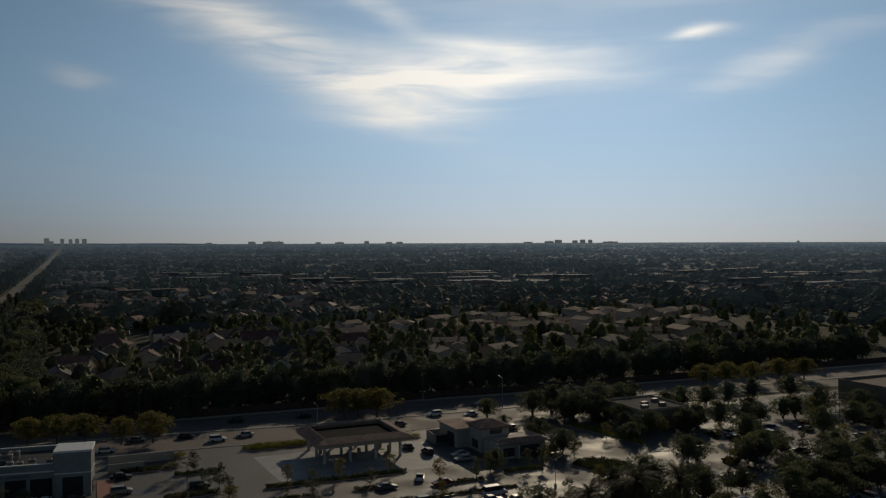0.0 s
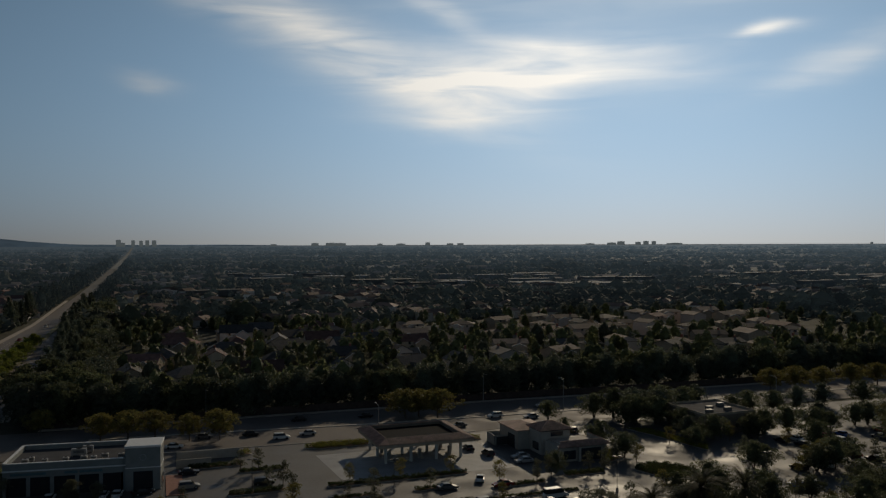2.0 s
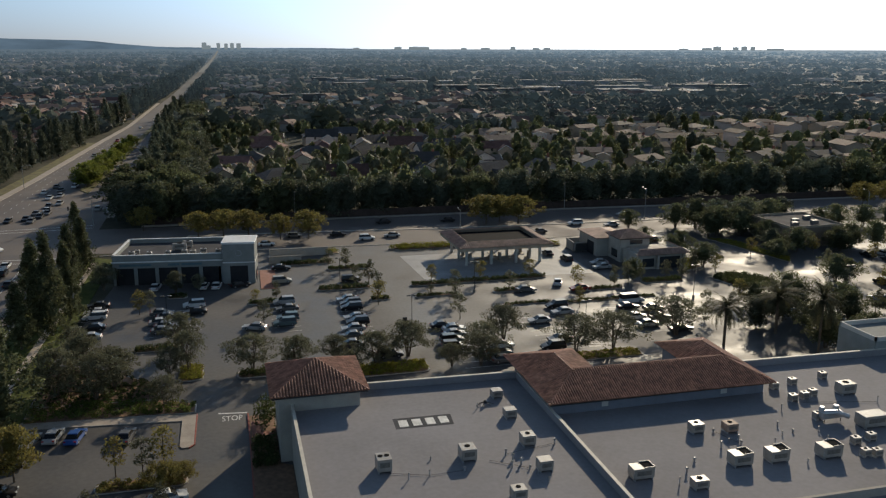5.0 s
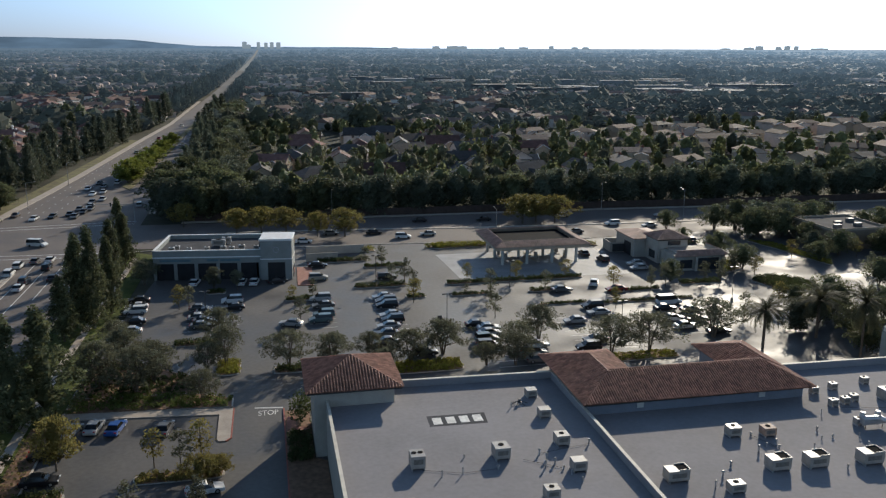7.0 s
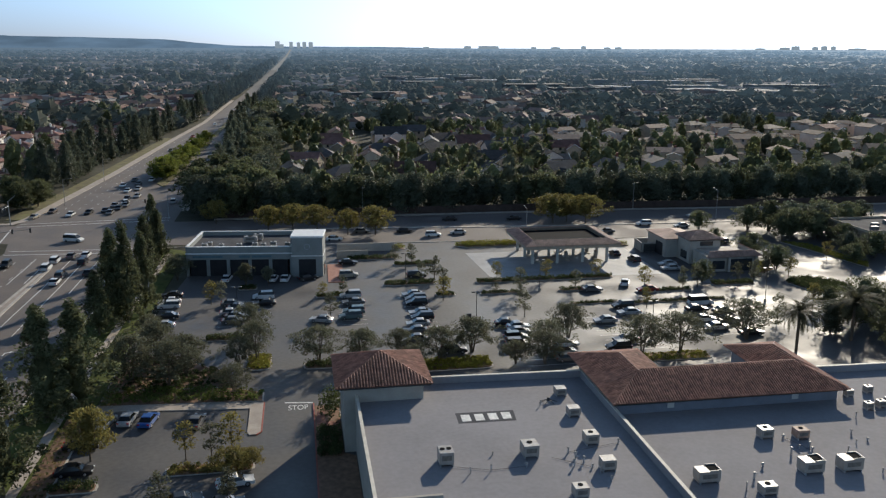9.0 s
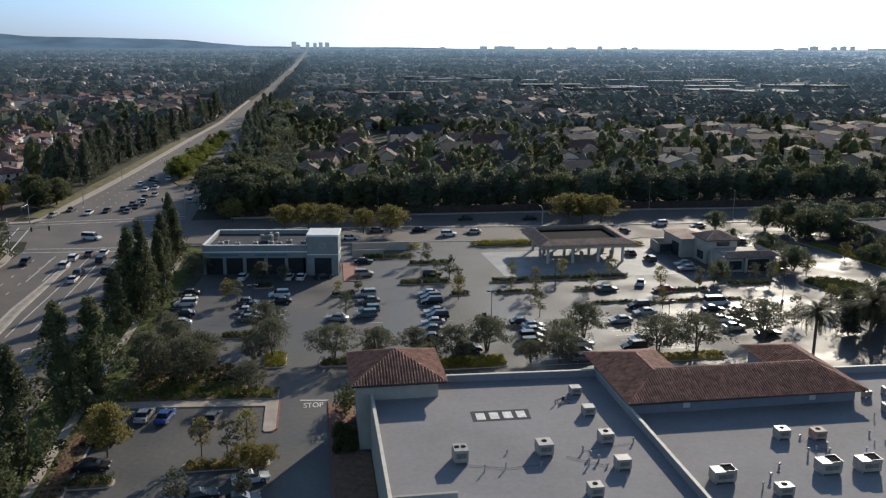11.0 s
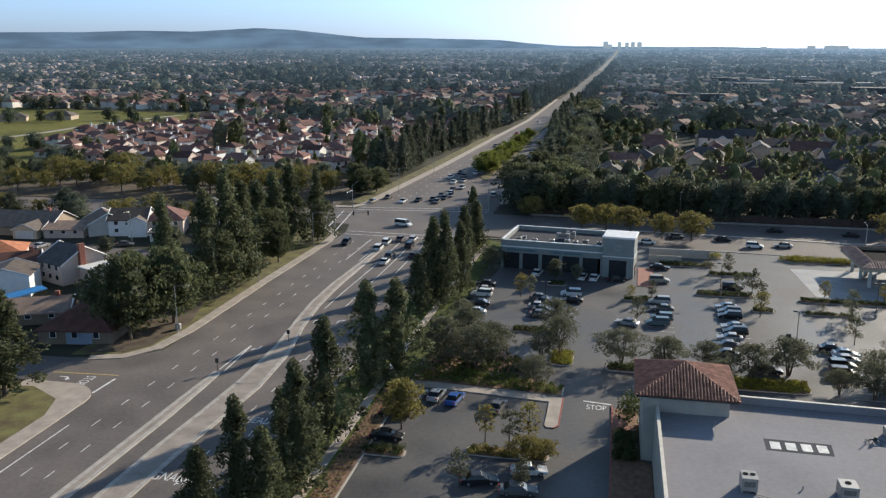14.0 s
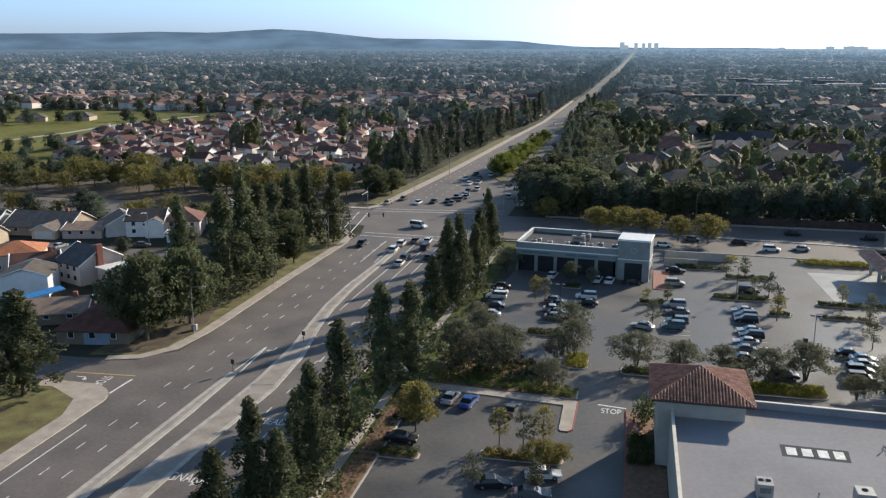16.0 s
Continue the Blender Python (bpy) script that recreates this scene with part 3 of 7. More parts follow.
for x0, y0, x1, y1 in ((-75.5, 229.5, -42, 227.5), (-75.5, 233.5, -42, 231.5), (-83, 266, -40, 270), (-83, 270, -40, 274), (-79.5, 233, -83.5, 263), (-82.7, 233, -86.7, 263)):
    d = math.hypot(x1 - x0, y1 - y0)
    px, py = -(y1 - y0) / d * 0.16, (x1 - x0) / d * 0.16
    road_mark([(x0 + px, y0 + py), (x0 - px, y0 - py), (x1 - px, y1 - py), (x1 + px, y1 + py)], name="crossing_line")


def road_text(words, x, y, size, rz, stretch, parent, z=0.014):
    cu = bpy.data.curves.new("road_word", "FONT")
    cu.body, cu.size, cu.align_x, cu.align_y, cu.extrude = words, size, "CENTER", "CENTER", 0.002
    tmp = bpy.data.objects.new("road_word", cu)
    me = bpy.data.meshes.new_from_object(tmp)
    bpy.data.objects.remove(tmp)
    me.transform(Matrix.Diagonal((1, stretch, 1, 1)))
    me.materials.clear()
    me.materials.append(PAINT)
    ob = new("road_word", me)
    ob.matrix_world = pose(x, y, z, 0, 0, rz)
    ob.parent = parent
    return tagged(ob, "white painted road word " + words.lower())


def road_arrow(x, y, rz, parent, size=1.0):
    bm = bmesh.new()
    poly = [(-0.12, -1.2), (0.12, -1.2), (0.12, 0.1), (0.7, 0.55), (0.7, 0.2), (1.3, 0.8), (0.7, 1.35), (0.7, 1.0), (-0.12, 0.4)]
    prism(bm, [(px * size, py * size) for px, py in poly], 0.006, 0.014)
    ob = part("turn_arrow", bm, PAINT, parent)
    ob.matrix_world = pose(x, y, 0.0, 0, 0, rz)
    return ob


lot = bpy.data.objects["parking_lot"]
road_text("STOP", -1.2, 121.0, 1.25, 0, 2.0, lot, 0.02)
road_text("SIGNAL", -54.0, 88.9, 1.55, 0, 1.9, road_main)
road_text("SIGNAL", -49.1, 88.4, 1.55, 0, 1.9, road_main)
road_text("AHEAD", -53.8, 107.2, 1.5, 0, 1.9, road_main)
road_text("AHEAD", -49.5, 106.7, 1.5, 0, 1.9, road_main)
road_text("STOP", -82.6, 115.4, 1.6, -90, 1.5, road_side)
road_arrow(-61.1, 135.2, 180, road_main)
road_arrow(-86.6, 116.2, -90, road_side)
road_arrow(-56.6, 152.0, 0, road_main)
road_arrow(-52.0, 152.5, 0, road_main)
road_arrow(-51.6, 131, 0, road_main, 0.7)
part("stop_line", prism(bmesh.new(), [(-3.2, 123.0), (1.0, 122.4), (1.0, 122.75), (-3.2, 123.35)], 0.006, 0.02), PAINT, lot)
# worn words of two short lines, too faint to read
for k, (y, w) in enumerate(((88.7, 2.2), (87.4, 2.6))):
    part("paint_bar", prism(bmesh.new(), [(-1.9 - w / 2 + 1.0, y), (-1.9 + w / 2 + 1.0, y), (-1.9 + w / 2 + 1.0, y + 0.7), (-1.9 - w / 2 + 1.0, y + 0.7)], 0.006, 0.02), ASPHALT, lot)


# parking bay lines
def bay_lines(x, ys, length):
    for y in ys:
        part("bay_line", prism(bmesh.new(), [(x, y - 0.05), (x + length, y - 0.05), (x + length, y + 0.05), (x, y + 0.05)], 0.006, 0.018), PAINT, lot)


bay_lines(-30.5, [158 + 2.7 * i for i in range(11)], 5)
bay_lines(-16.8, [161.5 + 2.7 * i for i in range(7)], 10.4)
bay_lines(7.2, [159 + 2.7 * i for i in range(8)], 5.2)
bay_lines(20.8, [150 + 2.7 * i for i in range(11)], 5.2)
bay_lines(37.5, [132 + 2.7 * i for i in range(9)], 10)
bay_lines(55, [137 + 2.7 * i for i in range(8)], 10)
bay_lines(75, [142 + 2.7 * i for i in range(8)], 10)


# ---- buildings ----
def tile_slope(bm, e0, e1, r0, r1, pitch=0.42, row=0.55):
    """Barrel tiles on a slope between the eave e0-e1 and the ridge r0-r1 (r0 may equal r1)."""
    e0, e1, r0, r1 = map(Vector, (e0, e1, r0, r1))
    along = (e1 - e0).normalized()
    width = (e1 - e0).length
    up = r0 - e0
    up = (up - along * up.dot(along)).normalized()
    rise_len = (r0 - e0).dot(up)
    normal = along.cross(up).normalized()
    if normal.z < 0:
        normal = -normal
    a0, a1 = (r0 - e0).dot(along), (r1 - e0).dot(along)
    n = max(1, int(width / pitch))
    p = width / n
    for i in range(n):
        u = (i + 0.5) * p
        top = rise_len
        if a0 > 1e-6 and u < a0:
            top = rise_len * u / a0
        elif u > a1 and width - a1 > 1e-6:
            top = min(top, rise_len * (width - u) / (width - a1))
        rows = max(1, int(top / row))
        for k in range(rows):
            v0, v1 = top * k / rows, top * (k + 1) / rows
            prof = ((-0.5, 0.0), (-0.3, 0.12), (0.0, 0.17), (0.3, 0.12), (0.5, 0.0))
            lo = [bm.verts.new(e0 + along * (u + c * p) + up * (v0 - 0.02) + normal * (h + 0.05)) for c, h in prof]
            hi = [bm.verts.new(e0 + along * (u + c * p * 0.9) + up * v1 + normal * (h * 0.9 + 0.01)) for c, h in prof]
            for j in range(4):
                bm.faces.new((lo[j], lo[j + 1], hi[j + 1], hi[j]))
    # the deck under the tiles
    vs = [bm.verts.new(v - normal * 0.03) for v in ((e0, e1, r1, r0) if (r1 - r0).length > 0.01 else (e0, e1, r1))]
    bm.faces.new(vs)


def ridge_tiles(bm, p, q, r=0.14):
    p, q = Vector(p), Vector(q)
    n = max(1, int((q - p).length / 0.5))
    for i in range(n):
        a, b = p.lerp(q, i / n), p.lerp(q, (i + 1.06) / n)
        tube(bm, a + Vector((0, 0, 0.05)), b + Vector((0, 0, 0.03)), r, r * 0.85, 5)


def hvac(x, y, z, w, d, h, label, material=METAL_WHITE, fans=1, rz=0.0, rust=False, open_top=False):
    ob = thing("rooftop_air_conditioner", label, "air conditioner", "rooftop units")
    bm = bmesh.new()
    box(bm, -w / 2, w / 2, -d / 2, d / 2, 0.25, h, 0.03)
    part("casing", bm, material, ob)
    for sx in (-1, 1):
        part("skid", box(bmesh.new(), sx * w * 0.42 - 0.06, sx * w * 0.42 + 0.06, -d / 2, d / 2, 0, 0.25), METAL_GREY, ob)
    bm = bmesh.new()
    box(bm, -w * 0.34, w * 0.34, -d / 2 - 0.02, -d / 2 + 0.02, h * 0.45, h * 0.8)
    part("grille", bm, LOUVRE, ob)
    bm = bmesh.new()
    box(bm, w / 2 - 0.02, w / 2 + 0.025, -d * 0.36, d * 0.36, h * 0.3, h * 0.85)
    part("service_panel", bm, METAL_GREY, ob)
    if open_top:
        # solid block; the open well's shade is put into its near-black colour
        bm = bmesh.new()
        box(bm, w * 0.02, w * 0.46, -d * 0.44, d * 0.44, h - 0.02, h + 0.03)
        part("condenser_well", bm, SHADE_BLACK, ob)
        bm = bmesh.new()
        for s in (-1, 1):
            box(bm, 0.0, w * 0.49, s * d * 0.47 - 0.03, s * d * 0.47 + 0.03, h, h + 0.15)
        box(bm, w * 0.47, w * 0.5, -d * 0.5, d * 0.5, h, h + 0.16)
        part("coaming", bm, METAL_WHITE, ob)
    for k in range(fans):
        fx = (k - (fans - 1) / 2) * w * 0.45
        # near-black disc: the fan opening's shade is in its colour
        bm = bmesh.new()
        tube(bm, (fx, 0.1, h - 0.01), (fx, 0.1, h + 0.05), w * 0.19, w * 0.18, 12)
        part("fan_cowl", bm, SHADE_BLACK, ob)
    ob.matrix_world = pose(x, y, z, 0, 0, rz)
    return ob


def vent_pipe(x, y, z, h=0.6, r=0.09, cap=True):
    ob = thing("roof_vent", "short galvanised vent pipe on the flat roof", "vent", "roof vents")
    part("pipe", tube(bmesh.new(), (0, 0, 0), (0, 0, h), r, r, 8), METAL_GREY, ob)
    if cap:
        part("cap", tube(bmesh.new(), (0, 0, h), (0, 0, h + 0.14), r * 2.0, r * 0.8, 8), METAL_WHITE, ob)
    ob.matrix_world = pose(x, y, z)
    return ob


def wall_ring(bm, poly, z0, z1, t):
    """Parapet walls of thickness t inside the outline poly."""
    n = len(poly)
    for i in range(n):
        (x0, y0), (x1, y1) = poly[i], poly[(i + 1) % n]
        d = math.hypot(x1 - x0, y1 - y0)
        nx, ny = -(y1 - y0) / d * t, (x1 - x0) / d * t
        prism(bm, [(x0, y0), (x1, y1), (x1 + nx, y1 + ny), (x0 + nx, y0 + ny)], z0, z1)
    return bm


RZ = 7.0
shop = thing("store_building", "long flat roofed store with parapets and red tiled roofs", "building")
W_OUT = [(6.4, 36), (39.0, 36), (39.0, 109.6), (6.4, 110.9)]
E_OUT = [(39.2, 36), (106, 36), (106, 104.6), (39.2, 106.4)]
part("wall", wall_ring(bmesh.new(), W_OUT, 0, RZ + 0.98, 0.35), STUCCO, shop)
bm = bmesh.new()
for a, b in ((0, 1), (1, 2), (2, 3)):
    (xa, ya), (xb, yb) = E_OUT[a], E_OUT[b]
    d = math.hypot(xb - xa, yb - ya)
    nx, ny = -(yb - ya) / d * 0.35, (xb - xa) / d * 0.35
    prism(bm, [(xa, ya), (xb, yb), (xb + nx, yb + ny), (xa + nx, ya + ny)], 0, RZ + 0.96)
part("wall", bm, STUCCO, shop)
part("flat_roof", prism(bmesh.new(), [(6.7, 36.3), (38.7, 36.3), (38.7, 109.3), (6.7, 110.6)], RZ - 0.3, RZ), ROOF_MEMBRANE, shop, "smooth grey roof membrane")
part("flat_roof", prism(bmesh.new(), [(39.5, 36.3), (105.7, 36.3), (105.7, 104.3), (39.5, 106.0)], RZ - 0.3, RZ - 0.02), ROOF_MEMBRANE, shop, "smooth grey roof membrane")
for ring, n, t in ((W_OUT, 4, 0.4), (E_OUT, 3, 0.4)):
    for i in range(n):
        (xa, ya), (xb, yb) = ring[i], ring[(i + 1) % 4]
        d = math.hypot(xb - xa, yb - ya)
        nx, ny = -(yb - ya) / d * t, (xb - xa) / d * t
        part("coping", prism(bmesh.new(), [(xa, ya), (xb, yb), (xb + nx, yb + ny), (xa + nx, ya + ny)], RZ + 0.98, RZ + 1.05), COPING, shop, "pale parapet coping")
# thin grey panels added so the parapets' inner faces read as shaded
for ring, n, t in ((W_OUT, 4, 0.35), (E_OUT, 3, 0.35)):
    for i in range(n):
        (xa, ya), (xb, yb) = ring[i], ring[(i + 1) % 4]
        d = math.hypot(xb - xa, yb - ya)
        ux, uy = (xb - xa) / d, (yb - ya) / d
        c = [(xa + ux * p - uy * q, ya + uy * p + ux * q) for p, q in ((0.4, t), (d - 0.4, t), (d - 0.4, t + 0.03), (0.4, t + 0.03))]
        part("flashing", prism(bmesh.new(), c, RZ + 0.01, RZ + 0.93), ROOF_MEMBRANE, shop, "grey panel added to darken the parapet's inner face as shade")
part("roof_curb", box(bmesh.new(), 6.76, 13.6, 78.4, 78.8, RZ, RZ + 0.96, 0.02), STUCCO, shop, "low cream parapet across the roof")
bm = bmesh.new()
box(bm, 52, 106, 68.6, 69.0, RZ - 0.02, RZ + 0.95)
box(bm, 69.6, 70.0, 69, 72.4, RZ - 0.02, RZ + 0.95)
part("fire_wall", bm, STUCCO, shop)
bm = bmesh.new()
box(bm, 95.5, 106, 104.8, 113, 0, 9.2)
part("entrance_block", bm, GARAGE_WALL, shop)
bm = bmesh.new()
wall_ring(bm, [(95.5, 104.8), (106, 104.8), (106, 113), (95.5, 113)], 9.2, 9.9, 0.3)
part("entrance_parapet", bm, STUCCO_WHITE, shop)

# corner tower with a pyramid of tiles
part("tower_wall", box(bmesh.new(), 4.9, 15.5, 105.4, 116.0, 0, 9.5), STUCCO, shop, "cream stucco corner tower")
TE, TA = 9.5, 12.1
tc = [(3.8, 104.3, TE), (16.6, 104.3, TE), (16.6, 117.1, TE), (3.8, 117.1, TE)]
apex = (10.2, 110.7, TA)
bm = bmesh.new()
for i in range(4):
    tile_slope(bm, tc[i], tc[(i + 1) % 4], apex, apex, 0.4)
part("tower_roof", bm, TILE, shop, "pyramid roof of red barrel tiles")
bm = bmesh.new()
for c in tc:
    ridge_tiles(bm, c, apex)
part("hip_tiles", bm, TILE, shop)
part("eave_board", box(bmesh.new(), 3.95, 16.45, 104.45, 116.95, TE - 0.28, TE - 0.02), METAL_DARK, shop)

# long hipped roof with two wings towards the street
E0, R0 = 8.9, 11.05
bm = bmesh.new()
sw, se, ne, nw = (38.2, 95.1, E0), (71.0, 94.7, E0), (71.0, 105.9, E0), (38.2, 105.9, E0)
ra, rb = (43.9, 101.0, R0), (66.2, 100.8, R0)
tile_slope(bm, sw, se, ra, rb, 0.34, 0.5)
tile_slope(bm, se, ne, rb, rb, 0.42)
tile_slope(bm, ne, nw, rb, ra, 0.42)
tile_slope(bm, nw, sw, ra, ra, 0.42)
for x0, x1, yn in ((38.2, 49.0, 113.8), (62.6, 71.0, 113.4)):
    xm = (x0 + x1) / 2
    s_, n_ = (xm, 100.4, R0), (xm, yn - 6.4, R0)
    tile_slope(bm, (x1, 100.4, E0), (x1, yn, E0), s_, n_, 0.42)
    tile_slope(bm, (x0, yn, E0), (x0, 100.4, E0), n_, s_, 0.42)
    tile_slope(bm, (x1, yn, E0), (x0, yn, E0), n_, n_, 0.42)
part("long_roof", bm, TILE, shop, "hipped roof of red barrel tiles")
bm = bmesh.new()
for a, b in ((sw, ra), (se, rb), (ne, rb), (ra, rb), ((43.6, 100.4, R0), (43.6, 107.4, R0)), ((66.8, 100.8, R0), (66.8, 107.0, R0)),
             ((38.2, 113.8, E0), (43.6, 107.4, R0)), ((49.0, 113.8, E0), (43.6, 107.4, R0)), ((62.6, 113.4, E0), (66.8, 107.0, R0)), ((71.0, 113.4, E0), (66.8, 107.0, R0))):
    ridge_tiles(bm, a, b)
part("hip_tiles", bm, TILE, shop)
bm = bmesh.new()
box(bm, 39.05, 70.1, 96.2, 105, 0, E0 - 0.1)
box(bm, 39.6, 48.0, 105, 112.6, 0, E0 - 0.1)
box(bm, 63.5, 70.0, 105, 112.4, 0, E0 - 0.1)
part("upper_wall", bm, WALL_GREY, shop, "grey painted wall below the eaves")
for x in (46.0, 63.5):
    part("wall_patch", box(bmesh.new(), x, x + 0.9, 96.12, 96.22, 7.5, 8.4), STUCCO_WHITE, shop)
part("eave_board", box(bmesh.new(), 38.4, 70.8, 95.25, 95.5, E0 - 0.3, E0 - 0.04), METAL_DARK, shop)

# roof paint: a dark panel with four pale marks
panel = tagged(part("roof_panel", prism(bmesh.new(), [(18.8, 100.0), (26.4, 99.8), (26.1, 96.7), (18.7, 96.9)], RZ, RZ + 0.012), ROOF_DARK), "dark painted panel with four pale bars on the roof", "roof marking")
for k in range(4):
    x = 19.3 + 1.75 * k
    part("pale_bar", prism(bmesh.new(), [(x, 97.4), (x + 1.15, 97.36), (x + 1.2, 99.3), (x + 0.05, 99.34)], RZ + 0.014, RZ + 0.022), PAINT, panel)

for x, y, w, d, h, fans, op, lab, mt in (
        (15.3, 87.0, 1.9, 2.3, 2.0, 2, False, "white rooftop air conditioner with two round fans", METAL_WHITE),
        (25.2, 87.4, 2.1, 2.3, 1.8, 1, False, "white rooftop air conditioner with one round fan", METAL_WHITE),
        (33.2, 89.2, 1.9, 1.9, 1.6, 1, False, "white rooftop air conditioner with one round fan", METAL_WHITE),
        (32.9, 82.7, 1.9, 1.7, 1.6, 0, False, "white rooftop air conditioner beside the fire wall", METAL_WHITE),
        (33.6, 97.0, 1.8, 1.6, 1.4, 0, False, "small white rooftop air conditioner", METAL_WHITE),
        (33.9, 103.6, 1.7, 1.6, 1.3, 0, False, "small white rooftop air conditioner", METAL_WHITE),
        (28.0, 77.5, 1.8, 1.7, 1.5, 1, False, "white rooftop air conditioner with one round fan", METAL_WHITE),
        (42.6, 78.4, 3.3, 2.1, 1.9, 0, True, "large rooftop air conditioner with an open condenser well", METAL_WHITE),
        (47.7, 74.8, 2.3, 1.7, 1.5, 1, False, "pale rooftop air conditioner with one round fan", METAL_WHITE),
        (54.5, 87.2, 2.1, 1.9, 1.7, 1, False, "white rooftop air conditioner with one round fan", METAL_WHITE),
        (58.7, 86.4, 2.1, 1.9, 1.6, 1, False, "rust stained brown rooftop air conditioner", METAL_RUST),
        (55.0, 78.5, 3.2, 2.2, 2.0, 0, True, "large rooftop air conditioner with an open condenser well", METAL_WHITE),
        (59.6, 78.3, 3.2, 2.2, 2.0, 0, True, "large rooftop air conditioner with an open condenser well", METAL_WHITE),
        (66.2, 77.8, 3.4, 2.3, 2.0, 0, True, "large rooftop air conditioner with an open condenser well", METAL_WHITE),
        (80.9, 93.2, 3.0, 2.2, 2.1, 1, False, "large white rooftop air conditioner", METAL_WHITE),
        (77.0, 83.6, 4.6, 2.6, 2.2, 0, False, "long white rooftop air conditioner", METAL_WHITE)):
    k = 0.86 if x < 39 else 0.76
    hvac(x, y, RZ, w * k, d * k, h * k, lab, mt, fans, 0, False, op)
for x, y in ((72.3, 96.9), (75.7, 97.6), (81.4, 98.6), (72.2, 92.6), (74.2, 92.9), (75.9, 93.5), (71.4, 79.6), (73.9, 80.0), (70.3, 76.6), (71.6, 76.3), (71.6, 86.8)):
    hvac(x, y, RZ, 1.05, 0.9, 1.0, "small white condenser unit on the flat roof", METAL_WHITE, 1)


def duct_cluster(x, y, z):
    ob = thing("duct_cluster", "bright sheet metal kitchen ducts on the roof", "duct")
    part("plenum", box(bmesh.new(), -1.6, 1.4, -0.5, 0.5, 0.5, 1.3, 0.05), METAL_GREY, ob)
    bm = bmesh.new()
    tube(bm, (-1.4, 0, 1.2), (0.2, -0.8, 1.5), 0.35, 0.35, 10)
    tube(bm, (0.2, -0.8, 1.5), (1.6, -1.2, 0.9), 0.35, 0.3, 10)
    part("duct", bm, METAL_GREY, ob)
    for dx in (-1.2, 0.9):
        part("fan_hood", tube(bmesh.new(), (dx, 0.4, 1.3), (dx, 0.4, 1.9), 0.4, 0.3, 10), METAL_GREY, ob)
    for dx in (-1.3, 1.1):
        for dy in (-0.4, 0.4):
            part("leg", tube(bmesh.new(), (dx, dy, 0), (dx, dy, 0.55), 0.05), METAL_DARK, ob)
    ob.matrix_world = pose(x, y, z)


duct_cluster(73.0, 86.0, RZ)
random.seed(5)
for x, y in ((29.8, 87.2), (30.2, 85.8), (30.8, 84.6), (31.4, 83.3), (29.5, 84.0), (31.8, 81.8), (32.4, 80.0), (36.4, 88.5), (21.0, 88.1), (24.1, 84.6), (20.0, 84.4), (17.6, 84.2), (30.4, 100.8),
             (56.7, 86.8), (56.9, 83.7), (55.2, 82.6), (58.0, 82.8), (58.4, 84.0), (50.3, 80.3), (48.0, 78.0), (46.0, 76.0), (62.3, 82.3), (64.5, 84.0), (65.5, 86.4), (66.2, 84.3), (69.5, 83.8), (68.6, 81.0), (62.8, 76.9), (69.0, 90.5), (83.0, 89.5), (84.5, 88.5)):
    vent_pipe(x, y, RZ, random.uniform(0.3, 0.8), random.uniform(0.06, 0.12))
dish = thing("roof_antenna", "dark wire antenna stand lying on the roof", "antenna")
bm = bmesh.new()
for a in range(0, 360, 60):
    tube(bm, (0, 0, 0.5), (1.2 * math.cos(radians(a)), 0.8 * math.sin(radians(a)), 0.05), 0.04)
part("struts", bm, METAL_DARK, dish)
part("hub", tube(bmesh.new(), (0, 0, 0.3), (0, 0, 0.75), 0.28, 0.16, 8), METAL_DARK, dish)
dish.matrix_world = pose(31.6, 101.4, RZ)
for pts in (((29.8, 87.2), (36.4, 88.5)), ((31.4, 83.3), (27.5, 86.2)), ((15.8, 85.9), (20.0, 84.4), (24.1, 84.6), (24.6, 86.2)), ((56.7, 86.8), (58, 82.8)), ((72, 92), (83, 89.5))):
    bm = bmesh.new()
    for a, b in zip(pts, pts[1:]):
        tube(bm, (*a, RZ + 0.1), (*b, RZ + 0.1), 0.022)
    tagged(part("roof_pipe", bm, METAL_DARK), "thin dark pipe run on the flat roof", "pipe")

# planting and path at the foot of the tower
slab("planting_bed_tower", [(1.2, 60), (6.3, 60), (6.3, 104), (4.8, 105), (4.8, 121), (1.2, 121)], 0.0, 0.16, MULCH, "mulched bed along the store wall", category="planting")
band("kerb_tower", [(1.1, 60), (1.1, 119), (1.1, 122)], 0.1, 0.0, 0.18, RED_KERB, "red painted kerb of the drive", category="kerb")
slab("brick_walk", [(1.4, 113.5), (4.7, 113.5), (4.7, 118.4), (1.4, 118.8)], 0.1, 0.18, BRICK_PAVE, "red brick walk by the tower", category="pavement")
slab("front_walk", [(16, 111), (37.6, 110), (37.6, 116.8), (4.8, 118.6), (4.8, 116.4), (16, 116.2)], 0.0, 0.15, CONCRETE, "pale concrete walk before the shop fronts", category="pavement")
slab("front_walk_east", [(37.7, 112.6), (72, 111.8), (106, 113.2), (106, 122), (72, 121), (37.7, 116.8)], 0.0, 0.15, CONCRETE, "pale concrete walk before the shop fronts", category="pavement")


